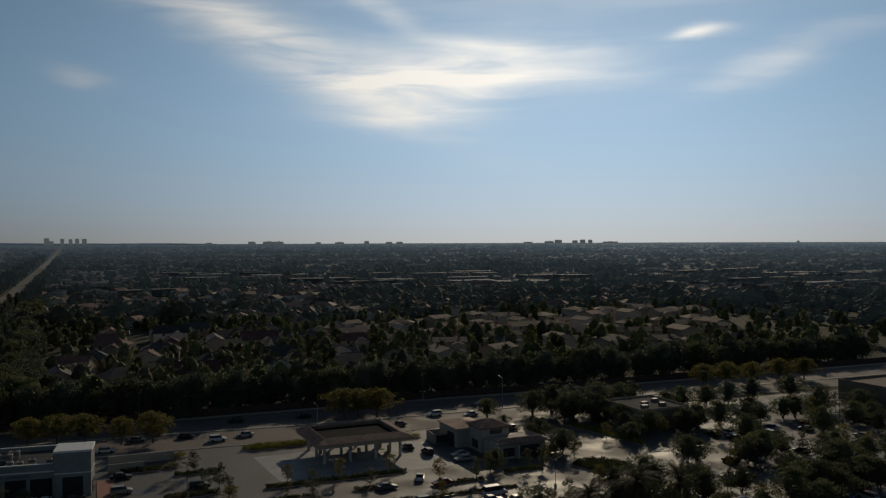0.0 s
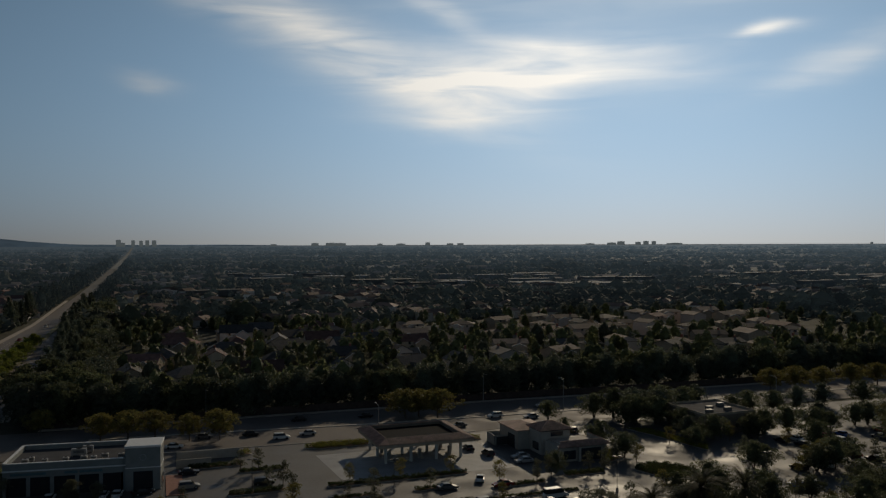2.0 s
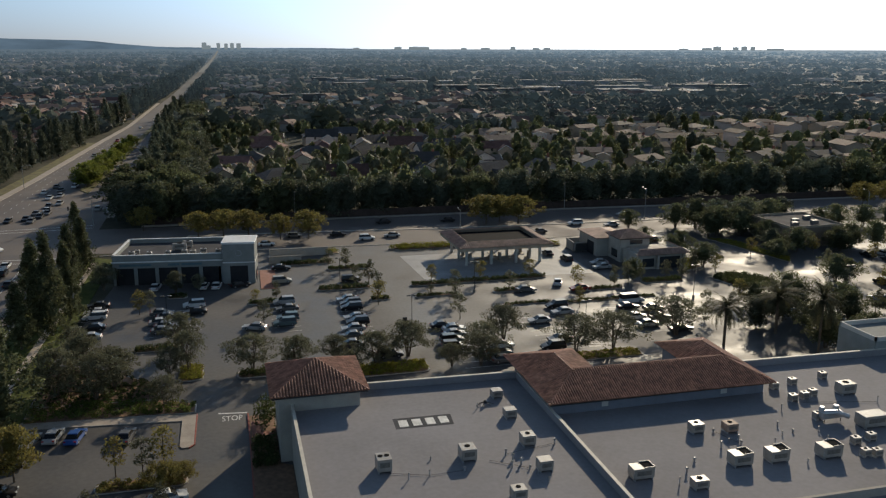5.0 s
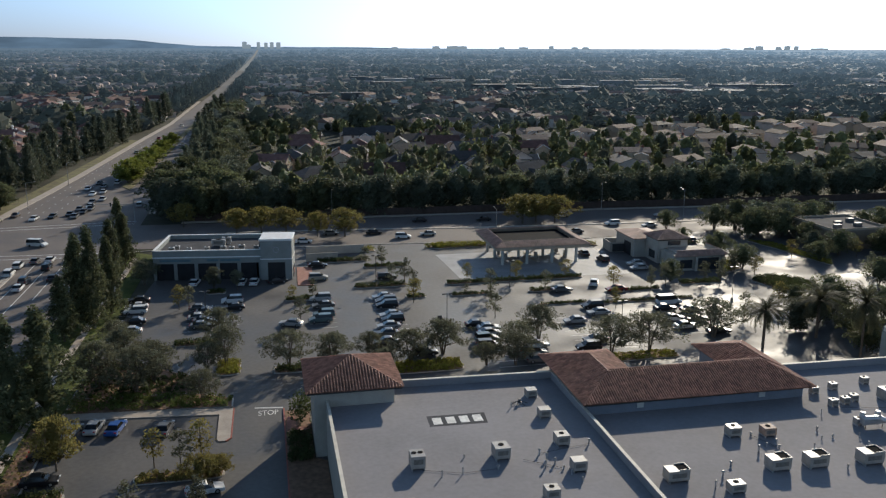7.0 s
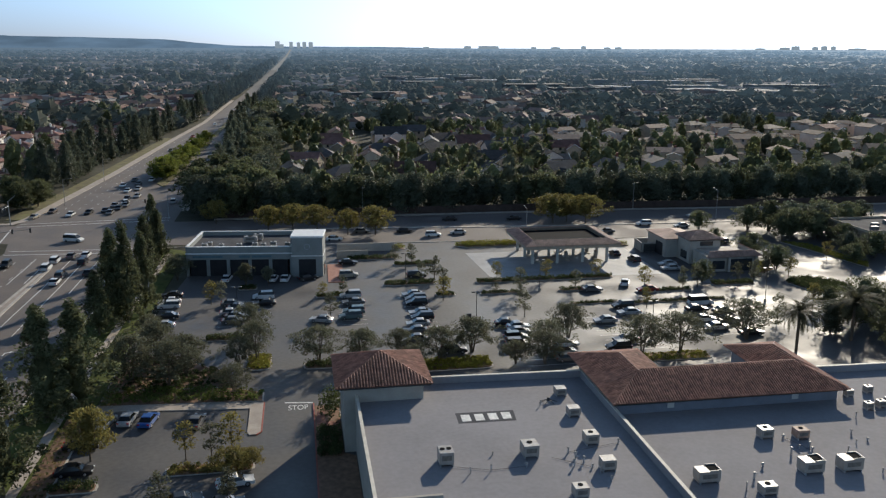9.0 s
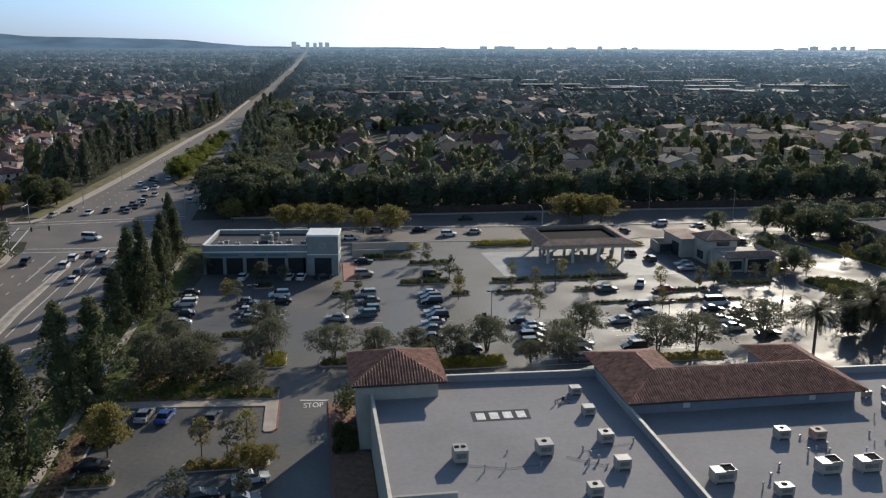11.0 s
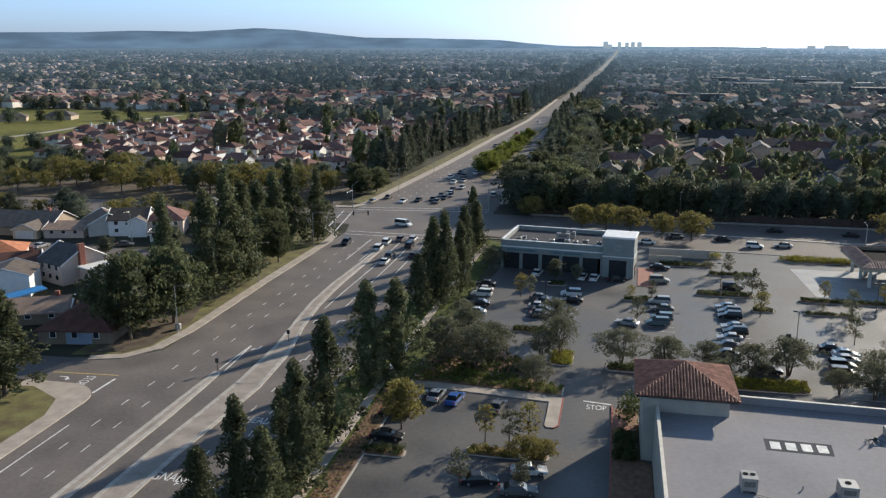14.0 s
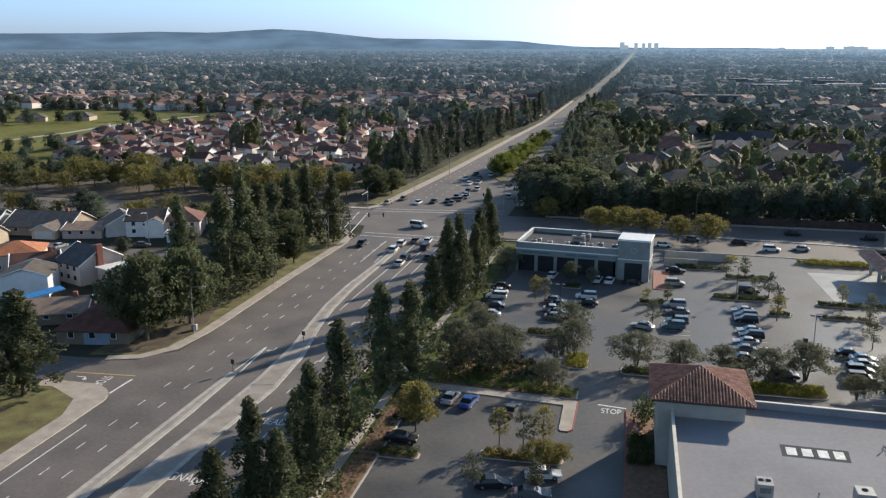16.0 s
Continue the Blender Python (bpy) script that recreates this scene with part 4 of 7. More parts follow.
# ---- service garage ----
def service_garage():
    ob = thing("service_garage", "cream car service building with six dark bays and a square tower", "building")
    L, D = 31.8, 17.5
    for x0, x1, y0, y1, z0, z1 in ((0, 24.6, 0, 0.36, 4.0, 7.0), (0, 0.5, 0.37, D - 0.41, 0, 7.0), (24.1, 24.6, 0.37, D - 0.41, 0, 7.0), (0, 24.6, D - 0.4, D, 0, 7.0)):
        part("wall", box(bmesh.new(), x0, x1, y0, y1, z0, z1), GARAGE_WALL, ob)
    for x in (4.9, 9.6, 14.6, 19.4):
        part("pier", box(bmesh.new(), x - 0.3, x + 0.45, 0.02, 0.5, 0, 4.0), GARAGE_WALL, ob)
    for x in (0.0, 24.0):
        part("pier", box(bmesh.new(), x + 0.01, x + 0.59, 0.02, 0.36, 0, 3.99), GARAGE_WALL, ob)
    part("flat_roof", box(bmesh.new(), 0.3, 24.4, 0.3, D - 0.3, 5.8, 6.05), ROOF_DARK, ob)
    bm = bmesh.new()
    wall_ring(bm, [(-0.1, -0.12), (24.7, -0.12), (24.7, D + 0.1), (-0.1, D + 0.1)], 7.0, 7.14, 0.55)
    part("coping", bm, TRIM_WHITE, ob)
    part("cornice", box(bmesh.new(), -0.15, 24.6, -0.22, 0.0, 5.35, 5.6), TRIM_WHITE, ob)
    # flat near-black panels take the place of the bays' shaded insides
    for i, x in enumerate((0.95, 5.35, 10.05, 15.05, 19.85)):
        w = (4.9, 9.6, 14.6, 19.4, 23.8)[i] - x - 0.35
        part("bay_door", box(bmesh.new(), x, x + w, 0.3, 0.36, 0.02, 4.0), BAY_SHADE, ob, "near-black panel for the shaded inside of an open service bay")
    for x, w in ((1.5, 7.0), (12.2, 2.6), (15.2, 4.6)):
        part("sign_bar", box(bmesh.new(), x, x + w, -0.05, 0.0, 4.45, 5.0), SIGN_TEAL, ob, "plain dull teal sign bar")
    tw = part("tower", box(bmesh.new(), 24.62, L, -1.0, 6.4, 0, 9.3), GARAGE_WALL, ob)
    part("tower_cap", box(bmesh.new(), 24.4, L + 0.2, -1.2, 6.6, 9.3, 9.75, 0.05), TRIM_WHITE, ob, "white flat tower cap")
    # the tower bay's inner shade, as a near-black panel
    part("tower_bay", box(bmesh.new(), 26.2, 30.2, -1.04, -0.98, 0.02, 4.2), BAY_SHADE, ob)
    part("tower_band", box(bmesh.new(), 24.55, L + 0.08, -1.1, 6.45, 4.9, 5.1), TRIM_WHITE, ob)
    bm = bmesh.new()
    for i in range(12):
        a0, a1 = 2 * math.pi * i / 12, 2 * math.pi * (i + 1) / 12
        tube(bm, (28.2 + 0.65 * math.cos(a0), -1.05, 7.2 + 0.65 * math.sin(a0)), (28.2 + 0.65 * math.cos(a1), -1.05, 7.2 + 0.65 * math.sin(a1)), 0.06, 0.06, 4)
    part("round_emblem", bm, METAL_GREY, ob)
    box(bm := bmesh.new(), L + 0.02, L + 0.15, 1.0, 4.6, 0.02, 2.6)
    part("shop_door", bm, GLASS_DARK, ob)
    m = pose(-26.4, 200.6, 0, 0, 0, -6.8)
    ob.matrix_world = m
    for x, y, w, h in ((3.6, 3.6, 1.3, 1.1), (4.4, 6.0, 1.0, 0.9), (7.6, 3.4, 1.1, 1.0), (11.8, 3.4, 1.2, 1.1), (13.6, 8.5, 3.2, 1.7), (15.4, 4.0, 1.3, 1.1), (17.4, 3.8, 1.2, 1.0), (15.0, 11.5, 2.2, 1.6), (19.5, 5.5, 1.4, 1.0), (23.0, 4.6, 1.2, 1.0)):
        p = m @ Vector((x, y, 6.05))
        hvac(p.x, p.y, p.z, w, 1.0, h, "small white unit on the garage roof", METAL_WHITE, 1, -6.8)


service_garage()
slab("brick_path", [(6.0, 190), (9.6, 189.6), (10.0, 206), (6.4, 206.5)], 0.0, 0.15, BRICK_PAVE, "red brick path beside the garage", category="pavement")
bm = bmesh.new()
box(bm, 9.4, 24.5, 219.2, 219.6, 0, 2.2, 0.02)
box(bm, 9.0, 17, 212.3, 212.6, 0, 2.0, 0.02)
tagged(part("screen_wall", bm, STUCCO), "low cream screen wall by the street", "wall", "", "structure")


def hip_roof(bm, x0, x1, y0, y1, z, h, over=0.5):
    x0, x1, y0, y1 = x0 - over, x1 + over, y0 - over, y1 + over
    w, d = x1 - x0, y1 - y0
    if w >= d:
        a, b = (x0 + d / 2, (y0 + y1) / 2, z + h), (x1 - d / 2, (y0 + y1) / 2, z + h)
    else:
        a, b = ((x0 + x1) / 2, y0 + w / 2, z + h), ((x0 + x1) / 2, y1 - w / 2, z + h)
    c = [bm.verts.new(p) for p in ((x0, y0, z), (x1, y0, z), (x1, y1, z), (x0, y1, z))]
    a, b = bm.verts.new(a), bm.verts.new(b)
    if w >= d:
        fs = ((c[0], c[1], b, a), (c[1], c[2], b), (c[2], c[3], a, b), (c[3], c[0], a))
    else:
        fs = ((c[0], c[1], a), (c[1], c[2], b, a), (c[2], c[3], b), (c[3], c[0], a, b))
    for f in fs:
        bm.faces.new(f)
    lo = [bm.verts.new(v.co - Vector((0, 0, 0.22))) for v in c]
    for i in range(4):
        bm.faces.new((lo[i], lo[(i + 1) % 4], c[(i + 1) % 4], c[i]))
    bm.faces.new(lo[::-1])


def gable_roof(bm, x0, x1, y0, y1, z, h, over=0.45, axis="x"):
    x0, x1, y0, y1 = x0 - over, x1 + over, y0 - over, y1 + over
    t = 0.22
    if axis == "x":
        ym = (y0 + y1) / 2
        prof = [(y0, z - 0.1), (ym, z + h), (y1, z - 0.1), (y1, z - 0.1 - t), (ym, z + h - t), (y0, z - 0.1 - t)]
        ends = [[bm.verts.new((x, p, q)) for p, q in prof] for x in (x0, x1)]
    else:
        xm = (x0 + x1) / 2
        prof = [(x0, z - 0.1), (xm, z + h), (x1, z - 0.1), (x1, z - 0.1 - t), (xm, z + h - t), (x0, z - 0.1 - t)]
        ends = [[bm.verts.new((p, y, q)) for p, q in prof] for y in (y0, y1)]
    n = len(prof)
    for i in range(n):
        bm.faces.new((ends[0][i], ends[0][(i + 1) % n], ends[1][(i + 1) % n], ends[1][i]))
    for e in ends:
        bm.faces.new((e[0], e[1], e[4], e[5])), bm.faces.new((e[1], e[2], e[3], e[4]))
    bmesh.ops.recalc_face_normals(bm, faces=bm.faces)


def gable_wall(bm, x0, x1, y0, y1, z0, z, h, axis="x"):
    """Walls that run up into the gables."""
    if axis == "x":
        ym = (y0 + y1) / 2
        prof = [(y0, z0), (y1, z0), (y1, z), (ym, z + h * 0.9), (y0, z)]
        ends = [[bm.verts.new((x, p, q)) for p, q in prof] for x in (x0, x1)]
    else:
        xm = (x0 + x1) / 2
        prof = [(x0, z0), (x1, z0), (x1, z), (xm, z + h * 0.9), (x0, z)]
        ends = [[bm.verts.new((p, y, q)) for p, q in prof] for y in (y0, y1)]
    n = len(prof)
    for i in range(n):
        bm.faces.new((ends[0][i], ends[0][(i + 1) % n], ends[1][(i + 1) % n], ends[1][i]))
    for e in ends:
        bm.faces.new(e)
    bmesh.ops.recalc_face_normals(bm, faces=bm.faces)


# ---- filling station canopy and shop ----
def fuel_canopy():
    ob = thing("fuel_canopy", "filling station canopy with a tiled mansard roof", "canopy")
    x0, x1, y0, y1, z = 0, 24.6, 0, 20.6, 5.1
    i, h = 2.7, 0.9
    o = [(x0, y0, z), (x1, y0, z), (x1, y1, z), (x0, y1, z)]
    n = [(x0 + i, y0 + i, z + h), (x1 - i, y0 + i, z + h), (x1 - i, y1 - i, z + h), (x0 + i, y1 - i, z + h)]
    bm = bmesh.new()
    for k in range(4):
        tile_slope(bm, o[k], o[(k + 1) % 4], n[k], n[(k + 1) % 4], 0.55, 0.7)
    part("mansard_roof", bm, TILE_PALE, ob, "weathered clay tile mansard")
    bm = bmesh.new()
    for k in range(4):
        ridge_tiles(bm, n[k], n[(k + 1) % 4], 0.16), ridge_tiles(bm, o[k], n[k], 0.16)
    part("ridge_tiles", bm, TILE_PALE, ob)
    bm = bmesh.new()
    wall_ring(bm, [p[:2] for p in n], z + 0.2, z + h - 0.05, 0.2)
    part("inner_parapet", bm, STUCCO_BROWN, ob)
    # the shadow inside the parapet is put into the deck's colour
    part("deck", box(bmesh.new(), x0 + i + 0.22, x1 - i - 0.22, y0 + i + 0.22, y1 - i - 0.22, z - 0.02, z + 0.1), SHADE_BLACK, ob, "near-black canopy deck, parapet shade put into its colour")
    part("fascia", box(bmesh.new(), x0 + 0.2, x1 - 0.2, y0 + 0.2, y1 - 0.2, z - 0.85, z - 0.04), STUCCO_TAN, ob)
    for x in (2.6, 9.0, 15.6, 22.0):
        for y in (3.0, 10.3, 17.6):
            part("post", box(bmesh.new(), x - 0.3, x + 0.3, y - 0.3, y + 0.3, 0, z - 0.85, 0.03), STUCCO_WHITE, ob)
    ob.matrix_world = pose(54.2, 196.4, 0)
    for x in (58.6, 66.5, 74.4):
        for y in (202.6, 209.4):
            pump = thing("fuel_pump", "fuel pump on a raised island under the canopy", "fuel pump", "pumps")
            part("island", prism(bmesh.new(), round_rect(-0.6, 0.6, -2.2, 2.2, 0.5), 0, 0.15), KERB, pump)
            part("cabinet", box(bmesh.new(), -0.35, 0.35, -0.5, 0.5, 0.15, 2.1, 0.05), METAL_WHITE, pump)
            part("display", box(bmesh.new(), -0.38, -0.34, -0.3, 0.3, 1.1, 1.7), GLASS_DARK, pump)
            pump.matrix_world = pose(x, y, 0.02)


fuel_canopy()


def corner_shop():
    ob = thing("corner_shop", "cream corner shop with clay tiled upper storey and eave", "building")
    part("rear_wall", box(bmesh.new(), 92.4, 101.0, 200.6, 212.0, 0, 5.0), STUCCO, ob)
    bm = bmesh.new()
    hip_roof(bm, 92.4, 101.0, 200.6, 212.0, 5.0, 1.1)
    part("rear_roof", bm, TILE_PALE, ob, "weathered clay tile hip roof")
    part("upper_wall", box(bmesh.new(), 95.6, 103.6, 193.4, 200.55, 0, 6.1), STUCCO, ob)
    c = [(95.0, 192.8, 6.1), (104.2, 192.8, 6.1), (104.2, 201.2, 6.1), (95.0, 201.2, 6.1)]
    ra, rb = (99.0, 197.0, 7.7), (100.2, 197.0, 7.7)
    bm = bmesh.new()
    for a, b, p, q in ((0, 1, ra, rb), (1, 2, rb, rb), (2, 3, rb, ra), (3, 0, ra, ra)):
        tile_slope(bm, c[a], c[b], p, q, 0.42)
    part("upper_roof", bm, TILE_PALE, ob, "clay tile hip roof of the upper storey")
    bm = bmesh.new()
    for a, b in ((c[0], ra), (c[1], rb), (c[2], rb), (c[3], ra), (ra, rb)):
        ridge_tiles(bm, a, b, 0.16)
    part("hip_tiles", bm, TILE_PALE, ob)
    part("upper_eave", box(bmesh.new(), 95.2, 104.0, 193.0, 201.0, 5.86, 6.06), METAL_DARK, ob)
    part("upper_window", box(bmesh.new(), 98.2, 101.6, 193.32, 193.4, 4.5, 5.6), GLASS_DARK, ob)
    # front wing: a flat terrace behind a sloping tiled eave
    part("front_wall", box(bmesh.new(), 96.4, 109.4, 185.2, 193.35, 0, 3.7), STUCCO, ob)
    part("terrace", box(bmesh.new(), 97.6, 108.2, 186.4, 193.3, 3.71, 4.0), CONCRETE, ob)
    o = [(95.6, 184.4, 3.7), (110.2, 184.4, 3.7), (110.2, 193.3, 3.7)]
    n = [(97.2, 186.2, 4.75), (108.6, 186.2, 4.75), (108.6, 193.3, 4.75)]
    bm = bmesh.new()
    for k in (0, 1):
        tile_slope(bm, o[k], o[k + 1], n[k], n[k + 1], 0.42)
    part("front_eave_tiles", bm, TILE_PALE, ob, "sloping clay tile eave")
    bm = bmesh.new()
    ridge_tiles(bm, n[0], n[1], 0.16), ridge_tiles(bm, n[1], n[2], 0.16), ridge_tiles(bm, o[1], n[1], 0.16)
    part("eave_ridge_tiles", bm, TILE_PALE, ob)
    bm = bmesh.new()
    box(bm, 97.2, 108.5, 186.25, 186.45, 4.01, 4.7), box(bm, 108.3, 108.5, 186.46, 193.3, 4.01, 4.7)
    part("terrace_parapet", bm, STUCCO, ob)
    part("shop_window", box(bmesh.new(), 97.6, 100.8, 185.14, 185.2, 0.6, 2.7), GLASS_DARK, ob)
    # wide dark panel: door glass and the porch recess's shade in one colour
    part("shop_door", box(bmesh.new(), 102.2, 107.8, 185.12, 185.2, 0.02, 3.0), GLASS_DARK, ob, "dark glazed shop entrance, porch shade put into its dark panel")
    for x in (101.3, 108.3):
        part("porch_post", box(bmesh.new(), x, x + 0.6, 184.4, 185.0, 0, 3.5, 0.03), STUCCO, ob)
    # near-black panel for the shade inside the entry
    part("wash_entry", box(bmesh.new(), 92.34, 92.4, 202.4, 206.6, 0.02, 3.4), BAY_SHADE, ob)
    part("side_window", box(bmesh.new(), 95.54, 95.6, 195.0, 198.4, 0.8, 2.8), GLASS_DARK, ob)


corner_shop()
tr = thing("bin_enclosure", "small cream walled bin enclosure", "enclosure")
bm = bmesh.new()
wall_ring(bm, [(0, 0), (4.4, 0), (4.4, 6), (0, 6)], 0, 2.5, 0.25)
part("wall", bm, STUCCO, tr)
part("gate", box(bmesh.new(), 0.6, 3.8, -0.06, 0.0, 0.1, 2.2), METAL_DARK, tr)
tr.matrix_world = pose(88.6, 207.0, 0, 0, 0, -4)
rb_ = thing("street_shop", "low flat roofed building with skylights", "building")
part("wall", box(bmesh.new(), 0, 17, 0, 18, 0, 5.3), STUCCO_BROWN, rb_)
bm = bmesh.new()
wall_ring(bm, [(0, 0), (17, 0), (17, 18), (0, 18)], 5.3, 5.9, 0.18)
part("parapet", bm, STUCCO_TAN, rb_)
part("flat_roof", box(bmesh.new(), 0.3, 16.7, 0.3, 17.7, 5.3, 5.36), ROOF_DARK, rb_)
for x, y in ((3, 3), (6, 7), (10, 4), (12, 10)):
    part("roof_unit", box(bmesh.new(), x, x + 2, y, y + 1.4, 5.36, 6.3, 0.05), LOUVRE, rb_)
rb_.matrix_world = pose(147.5, 197, 0)
rb2 = thing("street_shop", "long low flat roofed shop building", "building")
part("wall", box(bmesh.new(), 0, 60, 0, 26, 0, 6.2), STUCCO_BROWN, rb2)
bm = bmesh.new()
wall_ring(bm, [(0, 0), (60, 0), (60, 26), (0, 26)], 6.2, 6.9, 0.3)
part("parapet", bm, STUCCO_BROWN, rb2)
rb2.matrix_world = pose(236, 182, 0)
pv = thing("corner_pavilion", "small red tiled corner pavilion by the crossing", "pavilion")
for x in (-2.6, 2.6):
    for y in (-2.6, 2.6):
        part("pillar", box(bmesh.new(), x - 0.25, x + 0.25, y - 0.25, y + 0.25, 0, 2.9), STUCCO, pv)
bm = bmesh.new()
c4 = [(-3.6, -3.6, 2.9), (3.6, -3.6, 2.9), (3.6, 3.6, 2.9), (-3.6, 3.6, 2.9)]
for i in range(4):
    tile_slope(bm, c4[i], c4[(i + 1) % 4], (0, 0, 4.9), (0, 0, 4.9), 0.5)
part("roof", bm, TILE, pv)
pv.matrix_world = pose(-23.5, 224.6, 0)


# ---- trees and planting ----
def leaf_soup(rng, centres, radii, per, size, flat=0.75):
    """Small leaf clumps: slightly folded diamonds scattered round cluster centres."""
    k = len(centres)
    c = np.repeat(np.asarray(centres, float), per, 0)
    r = np.repeat(np.asarray(radii, float), per)
    d = rng.normal(size=(k * per, 3))
    d /= np.linalg.norm(d, axis=1)[:, None]
    p = c + d * (r * rng.uniform(0.35, 1.0, k * per) ** 0.6)[:, None] * np.array([1, 1, flat])
    a = rng.normal(size=p.shape)
    a /= np.linalg.norm(a, axis=1)[:, None]
    b = np.cross(a, rng.normal(size=p.shape))
    b /= np.linalg.norm(b, axis=1)[:, None]
    s = size * rng.uniform(0.6, 1.3, len(p))[:, None]
    v = np.stack([p - a * s, p - b * s * 0.6, p + a * s, p + b * s * 0.6], 1).reshape(-1, 3)
    f = np.arange(len(v)).reshape(-1, 4)
    return v, f


def mesh_np(name, v, f, material):
    me = bpy.data.meshes.new(name)
    me.from_pydata(v.tolist(), [], f.tolist())
    me.materials.append(material)
    return me


def shape_points(rng, n, prof, z0, z1, hollow=0.45, lobes=3):
    """Cluster centres inside a crown whose radius at height fraction u is prof(u)."""
    pts, rad = [], []
    ph = rng.uniform(0, 6.28, 3)
    while len(pts) < n:
        u, a = rng.uniform(0, 1), rng.uniform(0, 6.28)
        R = prof(u) * (1 + 0.26 * math.sin(lobes * a + ph[0] + 5 * u) + 0.2 * math.sin(5 * a + ph[1] - 9 * u)) * rng.uniform(0.85, 1.18)
        q = rng.uniform(hollow, 1.0) ** 0.5
        pts.append((R * q * math.cos(a), R * q * math.sin(a), z0 + (z1 - z0) * u))
        rad.append(rng.uniform(0.7, 1.25))
    return np.array(pts), np.array(rad)


def core(rng, prof, z0, z1, frac=0.62, rings=9, seg=9):
    """The dense shaded inside of a crown: a lumpy closed body of leaves."""
    v, f = [], []
    for k in range(rings + 1):
        u = k / rings
        for i in range(seg):
            a = 6.283 * i / seg + 0.3 * k
            r = prof(min(max(u, 0.04), 0.98)) * frac * rng.uniform(0.65, 1.2) * (0.35 if k in (0, rings) else 1)
            v.append((r * math.cos(a), r * math.sin(a), z0 + (z1 - z0) * (0.04 + 0.92 * u) + rng.uniform(-0.3, 0.3) * (z1 - z0) / rings))
    for k in range(rings):
        for i in range(seg):
            f.append((k * seg + i, k * seg + (i + 1) % seg, (k + 1) * seg + (i + 1) % seg, (k + 1) * seg + i))
    f.append(tuple(range(seg))[::-1][:4])
    return np.array(v), np.array(f)


def tree_template(name, label, category, seed, h, prof, base, n, per, cl, size, leaf, trunk=0.22, stems=1, lobes=3, hollow=0.4, flat=0.75, limbs=9, dense=0.6):
    rng = np.random.default_rng(seed)
    ob = thing(name, label, category)
    pts, rad = shape_points(rng, n, prof, base, h, hollow, lobes)
    v, f = leaf_soup(rng, pts, rad * cl, per, size, flat)
    if dense:
        cv, cf = core(rng, prof, base, h, dense)
        v, f = np.concatenate([v, cv]), np.concatenate([f, cf + len(v)])
    crown = new("crown", mesh_np("crown", v, f, leaf))
    crown.parent = ob
    bm = bmesh.new()
    for s in range(stems):
        a = 6.28 * s / max(stems, 1) + rng.uniform(0, 1)
        lean = 0.0 if stems == 1 else 0.16 * h
        foot = Vector((0.15 * math.cos(a) * (stems > 1), 0.15 * math.sin(a) * (stems > 1), -0.1))
        mid = foot + Vector((lean * 0.4 * math.cos(a), lean * 0.4 * math.sin(a), base + 0.15 * h))
        tip = mid + Vector((lean * 0.5 * math.cos(a) + rng.uniform(-0.2, 0.2), lean * 0.5 * math.sin(a), (h - mid.z) * 0.7))
        tube(bm, foot, mid, trunk / math.sqrt(stems), trunk * 0.72 / math.sqrt(stems), 7)
        tube(bm, mid, tip, trunk * 0.72 / math.sqrt(stems), trunk * 0.2, 6)
    for i in rng.choice(len(pts), min(limbs, len(pts)), replace=False):
        t = Vector(pts[i]) * 0.85
        t.z = pts[i][2]
        z = max(base * 0.7, t.z - 0.5 * math.hypot(t.x, t.y) - 0.6)
        tube(bm, (0, 0, z), t, trunk * 0.3, trunk * 0.08, 5)
    part("trunk", bm, BARK, ob)
    ob.matrix_world = pose(0, -400 - seed * 3, 0)
    return ob


TEMPLATES = []


def template(*a, **k):
    ob = tree_template(*a, **k)
    TEMPLATES.append(ob)
    return ob


def cone(r, p=0.8, low=0.12):
    return lambda u: r * ((1 - u) ** p) * min(1, 0.35 + u / low * 0.65) + 0.15


def plume(r, p):
    """A narrow crown, widest low down, drawn out to an uneven tip."""
    return lambda u: r * ((1 - u) ** p) * min(1, 0.45 + u * 2.2) * (1 + 0.16 * math.sin(17 * u)) + 0.1


def dome(r):
    return lambda u: r * math.sqrt(max(0.02, 1 - (2 * u - 0.9) ** 2 * 0.8))


GUM = [template("street_tree", "tall dark narrow evergreen street tree", "tree", s, 18.0, plume(r, p), 1.4, 150, 40, 0.78, 0.23, LEAF_GUM, 0.28, lobes=l, dense=0.38, flat=1.25)
       for s, r, p, l in ((11, 4.9, 1.15, 3), (12, 4.5, 1.05, 4), (13, 5.4, 1.3, 2))]
ROUND = [template("broad_tree", "broad dense green tree", "tree", s, 12.0, dome(r), 2.2, 130, 40, 1.2, 0.27, LEAF_ROUND, 0.32, lobes=l)
         for s, r, l in ((21, 5.2, 3), (22, 4.6, 4))]
OLIVE = [template("olive_tree", "grey-green olive tree with several leaning stems", "tree", s, 6.2, dome(r), 1.9, 150, 44, 0.68, 0.125, LEAF_OLIVE, 0.24, 3, lobes=l, limbs=18, hollow=0.12, dense=0)
         for s, r, l in ((31, 3.7, 3), (32, 3.3, 4), (33, 4.0, 2))]
OLIVE_FAR = [template("olive_tree", "dark rounded parking lot tree", "tree", s, 6.2, dome(r), 1.3, 120, 30, 0.75, 0.16, LEAF_GUM, 0.24, 3, lobes=l, limbs=8, hollow=0.15, dense=0.42)
             for s, r, l in ((34, 3.6, 3), (35, 3.1, 4))]
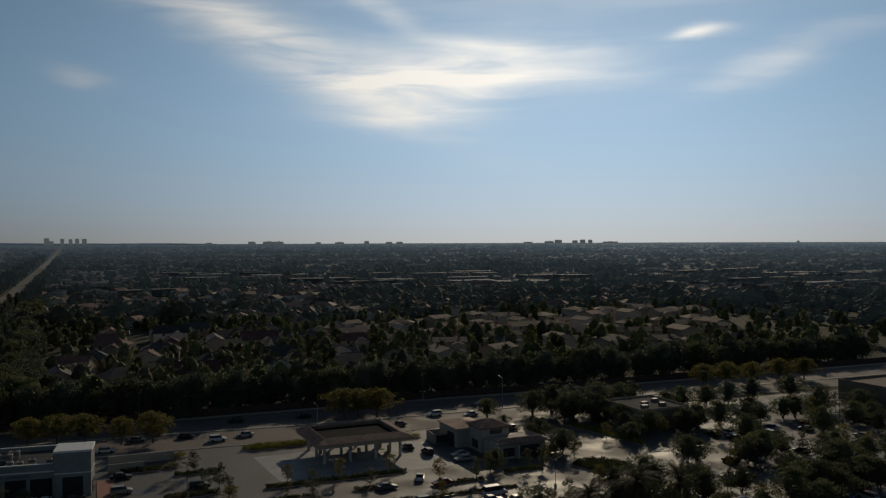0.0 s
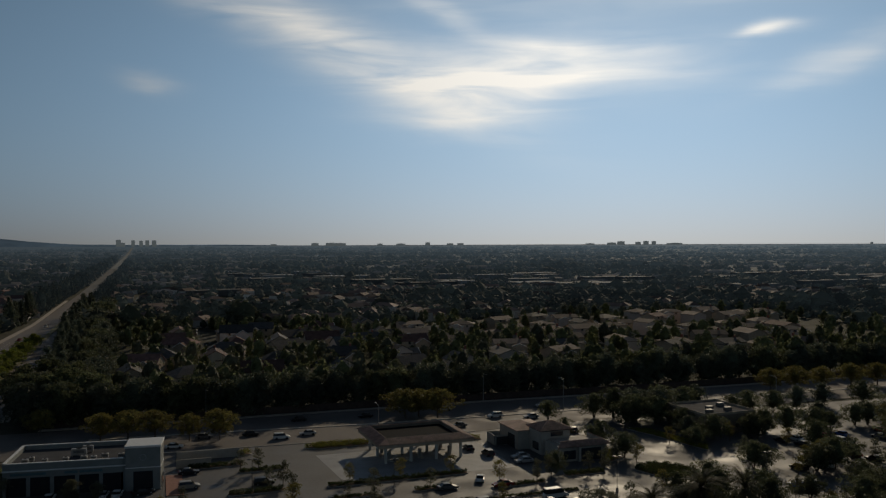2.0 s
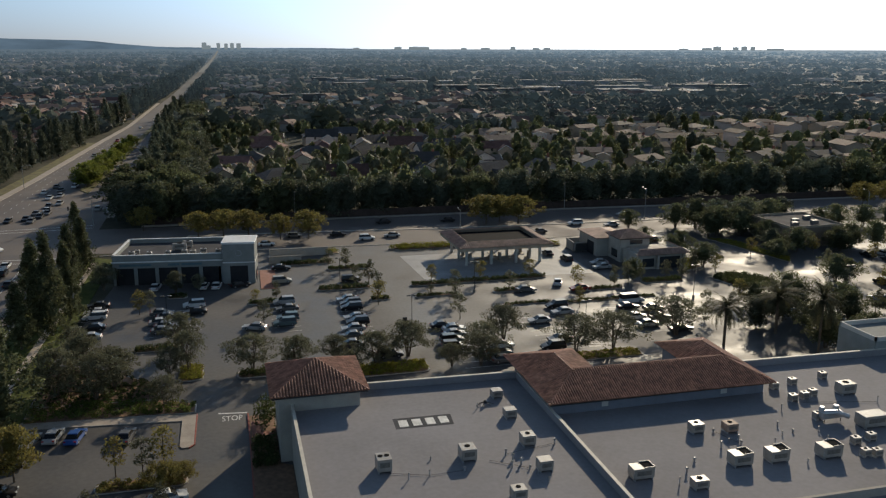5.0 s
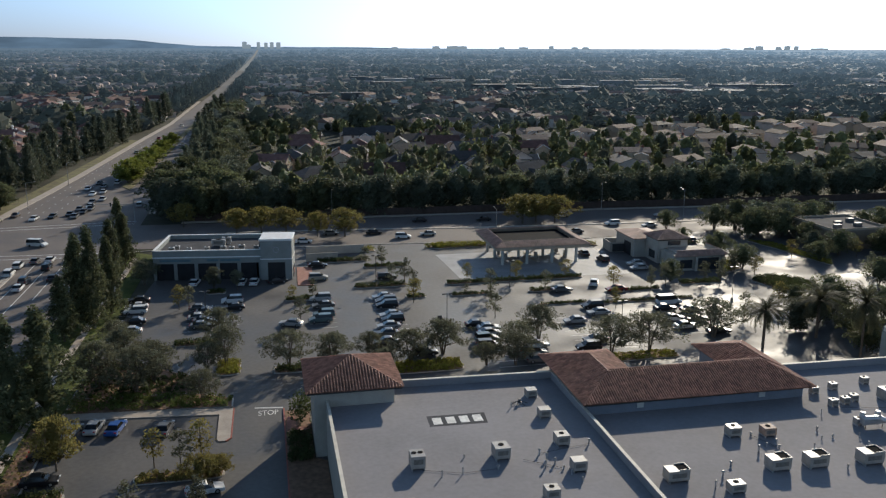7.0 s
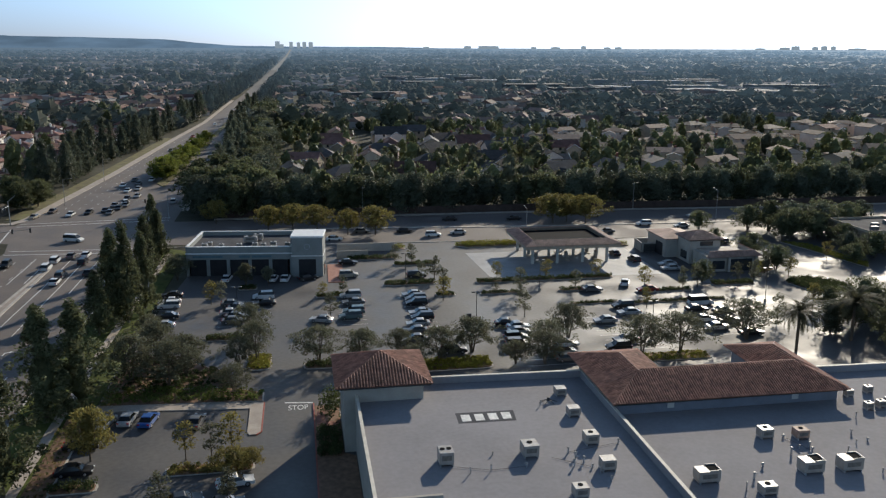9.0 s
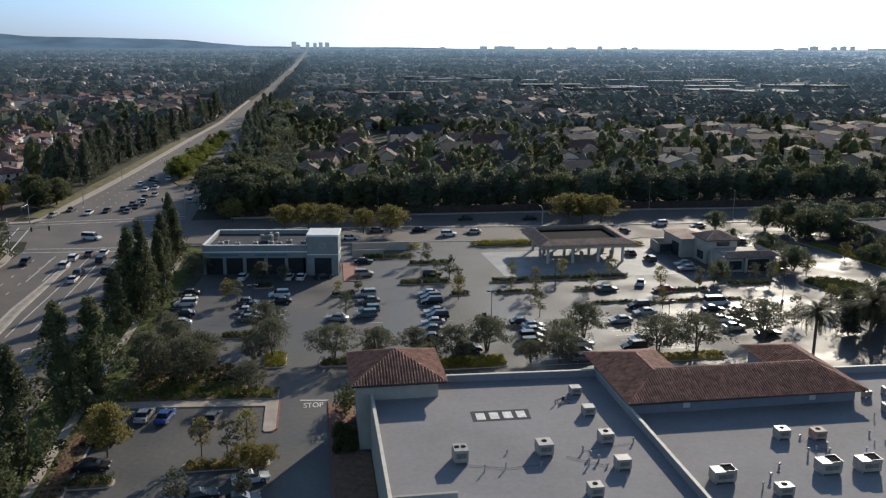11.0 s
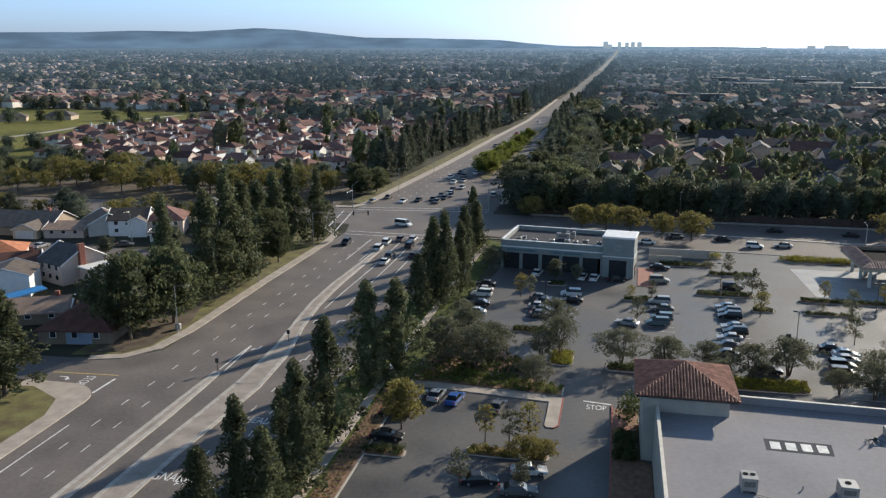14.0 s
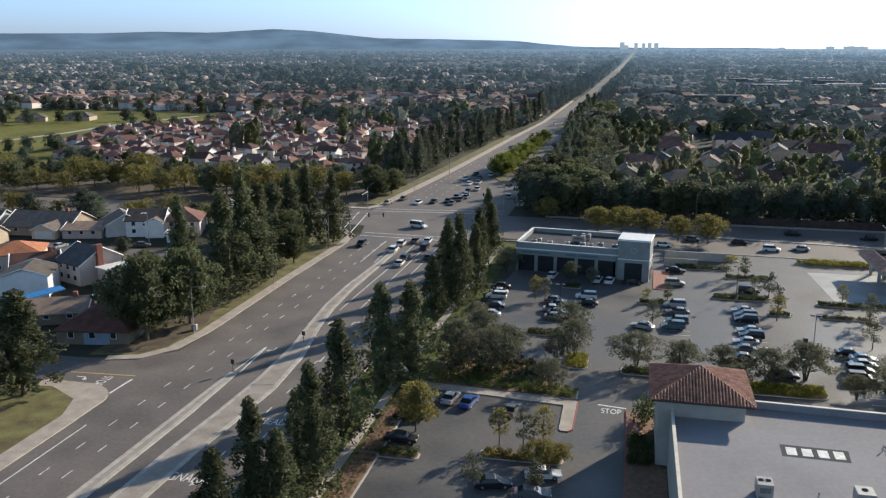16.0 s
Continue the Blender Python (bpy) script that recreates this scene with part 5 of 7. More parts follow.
SAPLING = [template("young_tree", "thin young tree with sparse leaves", "tree", s, 5.2, dome(r), 1.5, 26, 26, 0.55, 0.15, lf, 0.09, lobes=2, hollow=0.1, limbs=8, dense=0)
           for s, r, lf in ((41, 1.15, LEAF_OLIVE), (42, 0.9, LEAF_OLIVE), (43, 1.3, LEAF_YELLOW))]
YELLOW = [template("autumn_tree", "broad tree with yellowing leaves", "tree", s, 8.5, dome(r), 2.6, 100, 34, 1.1, 0.24, LEAF_YELLOW, 0.24, lobes=l, dense=0.3)
          for s, r, l in ((51, 5.0, 3), (52, 4.3, 4))]
LIME = [template("light_green_tree", "rounded light green tree", "tree", 61, 6.5, dome(3.6), 1.2, 70, 36, 1.0, 0.26, LEAF_LIME, 0.2)]
MID = [template("suburban_tree", "dark rounded suburban tree", "tree", s, 10.0, pf, 1.0, 90, 26, 1.2, 0.27, lf, 0.3, limbs=3, dense=0.6)
       for s, pf, lf in ((71, dome(4.3), LEAF_MID), (72, dome(3.6), LEAF_GUM), (73, dome(4.8), LEAF_MID), (74, dome(4.0), LEAF_MID))]
MID_YELLOW = [template("autumn_tree", "broad tree with yellowing leaves", "tree", 75, 8.5, dome(4.6), 2.4, 70, 24, 1.2, 0.26, LEAF_YELLOW, 0.24, limbs=8, dense=0.3)]
MID_TALL = [template("tall_row_tree", "tall dark narrow tree in a row", "tree", s, 16.0, plume(r, p), 0.8, 110, 24, 0.9, 0.26, LEAF_MID, 0.3, limbs=2, dense=0.5)
            for s, r, p in ((81, 4.4, 0.8), (82, 5.0, 1.0), (83, 3.8, 0.7))]


def palm_template():
    rng = np.random.default_rng(91)
    ob = thing("palm_tree", "date palm with long arching grey-green fronds", "palm tree")
    bm = bmesh.new()
    z = 0.0
    while z < 8.4:
        tube(bm, (0, 0, z), (0, 0, z + 0.34), 0.29, 0.24, 9)
        z += 0.32
    tube(bm, (0, 0, 7.6), (0, 0, 8.7), 0.3, 0.5, 9)
    part("trunk", bm, PALM_BARK, ob)
    verts, faces = [], []
    for i in range(92):
        a, e = rng.uniform(0, 6.28), rng.uniform(-0.5, 1.45)
        L, p = rng.uniform(4.6, 6.0), Vector((0, 0, 8.6))
        side = Vector((-math.sin(a), math.cos(a), 0))
        for k in range(10):
            el = e - 0.15 * k
            d = Vector((math.cos(a) * math.cos(el), math.sin(a) * math.cos(el), math.sin(el)))
            q = p + d * (L / 10)
            w = 0.6 * math.sin(math.pi * (k + 1.2) / 11.6)
            for s in (-1, 1):
                for g in (0.0, 0.33, 0.66):
                    o = p.lerp(q, g)
                    t1 = o + side * s * w + d * 0.34 - Vector((0, 0, 0.2 * w))
                    n = len(verts)
                    verts += [tuple(o), tuple(o + d * 0.13), tuple(t1)]
                    faces.append((n, n + 1, n + 2))
            p = q
    soup("fronds", verts, faces, LEAF_PALM, ob)
    ob.matrix_world = pose(0, -700, 0)
    TEMPLATES.append(ob)
    return ob


PALM = palm_template()
trng = random.Random(7)


def plant(kind, x, y, h, wide=1.0, z=0.0, label="", group=""):
    """A copy of one of the templates, scaled to the height h."""
    src = trng.choice(kind) if isinstance(kind, list) else kind
    full = {"street_tree": 18.6, "broad_tree": 12.8, "olive_tree": 6.6, "young_tree": 5.4, "autumn_tree": 9.1, "light_green_tree": 7.0, "suburban_tree": 10.9, "tall_row_tree": 16.8, "palm_tree": 11.0}[src.name.split(".")[0]]
    s = h / full
    ob = copy_thing(src, Matrix.Identity(4))
    w = s ** 0.75 * wide * trng.uniform(0.92, 1.08)
    ob.matrix_world = Matrix.Translation((x, y, z)) @ Matrix.Rotation(trng.uniform(0, 6.28), 4, "Z") @ Matrix.Diagonal((w, w, s, 1))
    return tagged(ob, label, "", group)


# avenue trees, east side
for x, y, h in ((-41, 74, 12.5), (-39.4, 80, 16), (-37.2, 81.5, 11.8), (-38.6, 91, 12.5), (-35.7, 88.4, 17.3), (-36.2, 100, 18.8), (-36.8, 121.5, 17.8), (-32.9, 125, 17.4), (-38.6, 128, 9), (-37.6, 160, 12.5), (-33.6, 167, 20), (-31.9, 176, 16.5), (-38.2, 230, 15), (-36.6, 170, 18.5), (-39.6, 181, 13), (-35.5, 200, 15), (-34.5, 213, 14)):
    plant(GUM, x, y, h, 1.2 if h < 13 else 1.12 if y < 110 else 1.3 if y < 140 else 1.05, 0.12, group="avenue trees")
# avenue trees, west side
for kind, x, y, h, w in ((ROUND, -86.0, 134.5, 17.0, 0.98), (ROUND, -83, 145, 15.8, 1.0), (ROUND, -89, 143, 13, 0.8), (GUM, -88, 152, 24, 0.8), (GUM, -84, 162.5, 23.6, 1.1), (GUM, -83, 170, 26.8, 1.15), (GUM, -82, 176, 23.4, 1.05),
                         (ROUND, -81.5, 194.4, 10, 0.85), (GUM, -88, 198, 20, 1.25), (GUM, -87, 206, 21, 1.25), (GUM, -85, 212, 22, 1.1), (GUM, -91, 204, 19, 1.2), (GUM, -79.8, 219, 20, 1.05), (GUM, -91, 107.5, 17, 1.5), (ROUND, -95, 100, 14, 1.0), (ROUND, -97, 200, 12, 0.9), (ROUND, -95, 222, 12, 0.9)):
    plant(kind, x, y, h, w * (1.22 if kind is GUM else 1.0), 0.1, group="avenue trees")
# olives of the parking lot
for x, y, h, w in ((2.5, 140.0, 6.4, 1.1), (9.8, 139.5, 5.6, 1.0), (23.1, 137.0, 6.0, 1.05), (29.4, 140.4, 6.4, 1.1), (40.5, 132.5, 6.0, 1.0), (42.5, 138.5, 5.8, 1.0), (48.4, 144.3, 6.8, 1.05), (58.8, 134.6, 7.0, 1.1), (66.3, 135.2, 7.0, 1.1), (81.1, 139.0, 7.4, 1.15), (-27.6, 136, 7.8, 1.2), (-21.5, 133, 7.6, 1.25), (-19.1, 136.5, 7.2, 1.1), (-24.5, 143, 7.6, 1.15), (-10.8, 138.6, 5.6, 0.9), (-8.0, 142.2, 7.2, 0.95), (-11.0, 127.6, 5.0, 1.05),
                   (-9.4, 152.0, 7.4, 0.9), (-27.5, 152, 6.0, 1.0), (16.5, 141.5, 4.6, 0.9), (35.6, 133.4, 4.0, 0.9), (18.0, 133.5, 4.4, 0.85), (-28.2, 197.5, 6.0, 1.15), (-12.4, 190, 5.4, 0.8), (-7.4, 189.4, 4.6, 0.6)):
    plant(OLIVE, x, y, h, w * (0.86 if x < -5 else 1.08), 0.1, group="parking lot trees")
for x, y, h in ((-15.8, 106.6, 5.4), (-12.5, 106.5, 5.0), (-9.9, 107.0, 6.0), (-17.1, 94.0, 5.2), (-9.5, 94.4, 4.6), (-18.8, 176.5, 5.4), (-16.8, 176.9, 4.8), (4.4, 179.4, 3.2), (8.8, 180, 4.4), (5.4, 163, 5.4), (23, 204, 5.0), (27, 203, 5.6), (30.2, 187.6, 6.0), (27, 186.2, 5.2), (30.8, 178.4, 5.6), (29.6, 172, 5.4), (44.5, 185.6, 4.6), (56, 184.9, 5.0), (68, 184.6, 4.6), (42, 176, 2.4), (47.4, 175.4, 5.6), (45.6, 168, 4.2), (60, 175.2, 4.6), (98.5, 175, 4.8), (101.5, 173, 6.2), (75.5, 173.6, 5.4), (83.4, 171.0, 5.6), (87.6, 172.4, 5.2), (70.4, 160, 4.6), (43.8, 158.2, 5.2), (92.5, 147.6, 5.6), (104.6, 154.5, 5.4)):
    plant(SAPLING, x, y, h, 1.15, 0.1, group="young trees")
plant(YELLOW, -28.0, 108.2, 7.4, 0.75, 0.1)
plant(YELLOW, -9.6, 101.6, 3.6, 0.9, 0.1)
plant(YELLOW, -7.6, 103.2, 2.6, 1.0, 0.1)
for x, y, h, w in ((-9.0, 249.2, 7.4, 0.95), (-2.0, 248.4, 7.8, 1.0), (5.0, 247.8, 7.6, 0.95), (13.6, 240.6, 7.4, 0.75), (21.4, 239.4, 8.4, 1.0), (-25, 262, 7.2, 0.9), (76.6, 247, 9.2, 1.25), (86.6, 246, 8.8, 1.2), (81.5, 249, 8.4, 1.1), (212, 246, 8.4, 1.0), (222, 245, 8.6, 1.0), (233, 244, 8, 1.0), (246, 243.6, 8.6, 1.0), (258, 243, 8.2, 1.0)):
    plant(YELLOW, x, y, h, w, 0.1, group="street trees with yellow leaves")
for x, y, h in ((-53.4, 352, 9.5), (-52.0, 358, 9), (-53.0, 364, 8.5), (-52.0, 372, 8), (-51.8, 382, 8.5), (-51.4, 394, 7.5), (-51.2, 408, 8), (-50.8, 424, 7), (-50.4, 442, 7.5), (-49.8, 462, 7), (-49.2, 486, 7)):
    plant(LIME, x, y, h, 1.1, 0.15, group="median trees")
for x, y, h in ((86.6, 131.4, 9.4), (99.9, 135.0, 9.4), (100.9, 123.9, 12.6)):
    plant(PALM, x, y, h, 1.2 if h < 12 else 0.8, 0.0, group="palms")

# eastern part of the lot and the shops beyond, seen against the light
erng = random.Random(19)
for i in range(105):
    x, y = erng.uniform(104, 260), erng.uniform(118, 196)
    if (118 < x < 136 and 160 < y < 180) or (x > 232 and y > 178) or (92 < x < 112 and y < 124):
        continue
    k = erng.random()
    if k < 0.55:
        plant(OLIVE_FAR, x, y, erng.uniform(5, 8.0), 1.15, 0.0, group="parking lot trees")
    else:
        plant(SAPLING, x, y, erng.uniform(4.5, 7), 1.2, 0.0, group="young trees")
for x, y, h, w in ((136, 226, 9.5, 1.1), (141, 222, 10, 1.15), (147, 219, 10, 1.1), (152, 225, 9.5, 1.1), (143, 214, 8.5, 1.0), (131, 229, 7.5, 1.0), (158, 222, 9, 1.0), (165, 226, 9, 1.0), (146, 205, 6.5, 0.9), (137, 216, 9, 1.0), (91, 177, 5.5, 0.8), (112, 197, 5.5, 0.9), (116.5, 231, 6, 0.9), (133, 214, 8, 0.9), (113.0, 214, 4.4, 0.7), (110, 209, 3.6, 0.9), (141, 196, 6.5, 0.9), (170, 214, 7, 0.9), (178, 217, 7.5, 0.9), (187, 216, 7, 0.9), (198, 218, 8, 0.9), (210, 220, 7.5, 0.9), (224, 217, 8, 0.9), (146, 192, 7, 1.0), (158, 190, 7, 1.0), (116, 200, 6, 0.9), (104, 126, 7, 1.0), (112, 124, 7, 1.0), (99, 140, 6.5, 1.0), (106, 143, 7, 1.0), (118, 137, 7, 1.0), (172, 193, 7.5, 1.0), (186, 196, 7.5, 1.0), (200, 192, 7, 1.0), (215, 197, 8, 1.0)):
    plant(MID if int(x) % 3 == 0 else OLIVE_FAR, x, y, h, w * (1 if int(x) % 3 == 0 else 1.15), 0.0, group="shopping centre trees")


# ---- hedges, islands and beds ----
def hedge(name, poly, h, label, leaf=HEDGE, density=26, size=0.14, kerb=True, z=0.0):
    """A kerbed bed filled with clipped leaf clumps."""
    ob = thing(name, label, "planting" if name != "hedge" else "hedge", "beds")
    cx, cy = sum(p[0] for p in poly) / len(poly), sum(p[1] for p in poly) / len(poly)
    loc = [(x - cx, y - cy) for x, y in poly]
    if kerb:
        part("kerb", prism(bmesh.new(), loc, 0.0, 0.16), KERB, ob)
    inner = [(x * (1 - 0.25 / max(0.6, math.hypot(x, y))), y * (1 - 0.25 / max(0.6, math.hypot(x, y)))) for x, y in loc]
    part("soil", prism(bmesh.new(), inner, 0.1, 0.2), MULCH, ob)
    xs, ys = [p[0] for p in inner], [p[1] for p in inner]
    rng = np.random.default_rng(int(abs(cx * 13 + cy * 7)) + 3)
    area = (max(xs) - min(xs)) * (max(ys) - min(ys))
    pts = []
    for _ in range(int(area * density / 4) + 4):
        px, py = rng.uniform(min(xs), max(xs)), rng.uniform(min(ys), max(ys))
        inside = False
        for i in range(len(inner)):
            (xa, ya), (xb, yb) = inner[i], inner[i - 1]
            if (ya > py) != (yb > py) and px < (xb - xa) * (py - ya) / (yb - ya) + xa:
                inside = not inside
        if inside:
            pts.append((px, py, h * rng.uniform(0.35, 0.85)))
    if pts:
        v, f = leaf_soup(rng, np.array(pts), np.full(len(pts), max(0.35, h * 0.42)), 16, size, 0.8)
        v[:, 2] = np.maximum(v[:, 2], 0.12)
        c = new("foliage", mesh_np("foliage", v, f, leaf))
        c.parent = ob
    ob.matrix_world = pose(cx, cy, z)
    return ob


LOWH = "low clipped hedge in a kerbed parking island"
for x0, x1, y0, y1, h in ((-31.4, -25.6, 99.6, 101.9, 1.1), (39.4, 72.4, 184.0, 186.0, 0.9), (38.4, 48.2, 174.9, 176.3, 0.7), (56.2, 65.6, 174.6, 176.2, 0.9), (92.2, 102.6, 173.6, 176.0, 0.9), (18.4, 30.4, 185.0, 187.4, 0.9), (2.8, 9.4, 178.2, 180.4, 0.8), (22.6, 33.2, 202.6, 205.2, 0.8), (-17.8, -10.0, 153.2, 155.8, 0.9), (-14.0, -9.8, 186.6, 189.4, 0.8), (28.6, 33.0, 175.0, 177.4, 0.7),
                          (11.5, 24.5, 209.8, 212.0, 1.0), (74.5, 86, 171.0, 172.6, 0.8), (66, 90, 163.2, 164.6, 0.5), (55, 66, 164.6, 165.8, 0.5)):
    hedge("parking_island", round_rect(x0, x1, y0, y1, 0.7), h, LOWH)
hedge("parking_island", round_rect(-18.0, -6.8, 102.2, 104.8, 1.0), 0.7, "kerbed parking island with brown ground cover", LEAF_YELLOW)
hedge("planting_bed", round_rect(-9.6, -5.6, 137.2, 144.6, 1.2), 0.6, "kerbed bed of yellow-green ground cover", HEDGE_LIME)
hedge("planting_bed", round_rect(-0.2, 5.6, 136.4, 139.6, 1.0), 0.9, "kerbed bed with a dark hedge below an olive")
hedge("planting_bed", round_rect(19.4, 31.6, 132.2, 137.2, 1.0), 0.7, "kerbed bed of low green shrubs", HEDGE_LIME)
hedge("planting_bed", round_rect(53.8, 70.4, 130.6, 134.4, 0.8), 0.25, "kerbed grass bed before the shops", HEDGE_LIME)
hedge("hedge", [(41, 221.4), (44.4, 219.2), (48, 219.2), (62, 219.6), (88, 214.5), (88, 216.5), (64, 222.4), (45, 223.6)], 1.2, "clipped green hedge beside the street", HEDGE_LIME)
hedge("hedge", [(21.0, 219.8), (27.6, 219.4), (27.2, 222.4), (21, 223)], 1.2, "clipped green hedge beside the street", HEDGE_LIME)
hedge("hedge", [(-30.8, 126.0), (-6.4, 124.2), (-6.4, 127.4), (-12, 130.4), (-30.8, 131.6)], 0.9, "low green shrubs in a long bed", HEDGE_MID, 12, 0.16)
hedge("planting_bed", [(-30.8, 131.7), (-12, 130.5), (-12.5, 137), (-24, 147), (-30.8, 147)], 0.7, "shrub bed under olive trees", HEDGE, 7, 0.18)
hedge("planting_bed", [(109.8, 173.6), (113, 176.6), (119.6, 175.4), (123, 168), (121, 163.6), (112, 164)], 1.0, "rounded kerbed island with dark shrubs")
hedge("planting_bed", [(131.5, 212), (137, 209), (140.6, 187), (137.6, 182.4), (133.8, 203)], 0.5, "sunlit yellow-green planted wedge", HEDGE_LIME)
hedge("planting_bed", [(107.4, 181), (113.4, 183.8), (112.4, 190), (108.6, 192)], 1.6, "yellow-green shrubs beside the corner shop", HEDGE_LIME)
hedge("planting_bed", [(1.4, 104), (4.6, 104), (4.6, 113), (1.4, 113)], 1.1, "shrubs in the bed at the tower", HEDGE, kerb=False)
hedge("planting_bed", [(2.6, 114.8), (4.7, 114.8), (4.7, 121), (2.6, 121)], 3.4, "tall dark shrubs against the tower", HEDGE, 22, 0.2, False)
for i in range(28):  # rows of tufts in the mulched strip
    rng = np.random.default_rng(300 + i)
    row = thing("shrub_row", "row of small brown-green tufts in bark mulch", "planting", "tufts", pose(-32.8, 81.0 + 1.42 * i, 0.15))
    for k in range(4):
        v, f = leaf_soup(rng, np.array([(-1.05 + 0.7 * k + rng.uniform(-0.1, 0.1), rng.uniform(-0.12, 0.12), 0.16)]), np.array([0.26]), 26, 0.1, 0.7)
        v[:, 2] = np.maximum(v[:, 2], 0.0)
        tuft = new("tuft", mesh_np("tuft", v, f, LEAF_MOSS if (i + k) % 3 else LEAF_YELLOW))
        tuft.parent = row
lw = part("lot_walk", prism(bmesh.new(), [(-31, 124.0), (-8.3, 121.6), (-8.3, 113.4), (-8.0, 112.6), (-7.0, 112.6), (-6.4, 113.4), (-6.3, 123.6), (-31, 126.2)], 0.0, 0.15), CONCRETE)
tagged(lw, "pale concrete walk between two parking lots", "pavement", "", "structure")
band("kerb_red_walk", [(-6.25, 123.6), (-6.35, 113.4), (-7.0, 112.5)], 0.1, 0.0, 0.17, RED_KERB, "red painted kerb", category="kerb")


# ---- vehicles ----
def car_template(kind, paint, label, k, fine=True):
    L, W, H = {"sedan": (4.7, 1.8, 1.43), "suv": (4.6, 1.86, 1.7), "van": (5.4, 2.0, 2.1)}[kind]
    ob = thing({"sedan": "car", "suv": "suv", "van": "van"}[kind], label, "car", "vehicles")
    belt = {"sedan": 0.92, "suv": 1.05, "van": 1.15}[kind]
    prof = [(-L / 2, 0.42), (-L / 2 + 0.04, 0.72), (-L / 2 + 0.25, belt - 0.02), (-L * 0.2, belt), (L * 0.16, belt), (L * 0.24, belt - 0.06), (L / 2 - 0.35, belt - 0.22), (L / 2 - 0.05, 0.68), (L / 2, 0.45), (L / 2 - 0.1, 0.24), (-L / 2 + 0.1, 0.26)]
    if kind != "sedan":
        prof[5] = (L * (0.26 if kind == "suv" else 0.33), belt - 0.02)
    bm = bmesh.new()
    rows = []
    for y, inset in ((-W / 2, 0.06), (-W / 2 + 0.1, 0.0), (W / 2 - 0.1, 0.0), (W / 2, 0.06)):
        rows.append([bm.verts.new((x * (1 - inset * 0.3), y, z + (-inset * 0.5 if z > 0.5 else inset * 0.5))) for x, z in prof])
    n = len(prof)
    for a, b in zip(rows, rows[1:]):
        for i in range(n):
            bm.faces.new((a[i], a[(i + 1) % n], b[(i + 1) % n], b[i]))
    bm.faces.new(rows[0][::-1]), bm.faces.new(rows[-1])
    bmesh.ops.recalc_face_normals(bm, faces=bm.faces)
    part("body", bm, paint, ob)
    x0, x1, t0, t1 = {"sedan": (-L * 0.36, L * 0.22, -L * 0.2, L * 0.04), "suv": (-L * 0.48, L * 0.24, -L * 0.42, L * 0.08), "van": (-L * 0.49, L * 0.32, -L * 0.46, L * 0.16)}[kind]

    def cabin(za, zb, grow, name, material):
        fa, fb = (za - belt) / (H - belt), (zb - belt) / (H - belt)
        bm = bmesh.new()
        ring = []
        for f, z in ((fa, za), (fb, zb)):
            xa, xb, hw = x0 + (t0 - x0) * f, x1 + (t1 - x1) * f, (W / 2 - 0.06) - 0.2 * f + grow
            ring.append([bm.verts.new((px, py, z)) for px, py in ((xa - grow, -hw), (xb + grow, -hw), (xb + grow, hw), (xa - grow, hw))])
        for i in range(4):
            bm.faces.new((ring[0][i], ring[0][(i + 1) % 4], ring[1][(i + 1) % 4], ring[1][i]))
        bm.faces.new(ring[1]), bm.faces.new(ring[0][::-1])
        part(name, bm, material, ob)
    cabin(belt - 0.04, H - 0.07, 0.0, "cabin_glass", CAR_GLASS)
    cabin(H - 0.08, H, 0.015, "roof", paint)
    bm = bmesh.new()
    ring = []
    for f, z in ((0.0, belt - 0.03), (1.0, H - 0.06)):
        xa, xb, hw = x0 + (t0 - x0) * f - 0.012, x1 + (t1 - x1) * f + 0.012, W / 2 - 0.06 - 0.2 * f + 0.012
        ring.append([bm.verts.new((px, py, z)) for px, py in ((xa, -hw), ((xa + xb) / 2, -hw), (xb, -hw), (xb, hw), ((xa + xb) / 2, hw), (xa, hw))])
    sides = [bm.faces.new((ring[0][i], ring[0][(i + 1) % 6], ring[1][(i + 1) % 6], ring[1][i])) for i in range(6)]
    bmesh.ops.inset_individual(bm, faces=sides, thickness=0.06)
    bmesh.ops.delete(bm, geom=sides, context="FACES")
    part("cabin_frame", bm, paint, ob)
    for sx in (-1, 1):
        for sy in (-1, 1):
            c = Vector((sx * L * 0.30, sy * (W / 2 - 0.1), 0.33))
            wheel = part("wheel", tube(bmesh.new(), c - Vector((0, 0.11, 0)), c + Vector((0, 0.11, 0)), 0.33, 0.33, 12), TYRE, ob)
            if not fine:
                continue
            part("rim", tube(bmesh.new(), c + Vector((0, sy * 0.09, 0)), c + Vector((0, sy * 0.125, 0)), 0.2, 0.18, 8), RIM, wheel)
    for s in (-1, 1) if fine else ():
        part("headlight", box(bmesh.new(), L / 2 - 0.16, L / 2 - 0.0, s * W * 0.36 - 0.18, s * W * 0.36 + 0.18, 0.6, 0.72), LAMP_CLEAR, ob)
        part("tail_light", box(bmesh.new(), -L / 2 - 0.01, -L / 2 + 0.1, s * W * 0.38 - 0.14, s * W * 0.38 + 0.14, 0.7, 0.86), LAMP_RED, ob)
        part("mirror", box(bmesh.new(), L * 0.17, L * 0.2, s * (W / 2 + 0.08) - 0.08, s * (W / 2 + 0.08) + 0.08, belt, belt + 0.13), paint, ob)
    ob.matrix_world = pose(k * 8, -900, 0)
    TEMPLATES.append(ob)
    return ob


PAINTS = {"white": (0.62, 0.62, 0.60), "silver": (0.36, 0.355, 0.345), "grey": (0.115, 0.112, 0.108), "black": (0.015, 0.015, 0.017), "red": (0.25, 0.02, 0.015), "blue": (0.02, 0.08, 0.27), "teal": (0.10, 0.145, 0.145), "tan": (0.34, 0.29, 0.22), "brown": (0.09, 0.06, 0.045)}
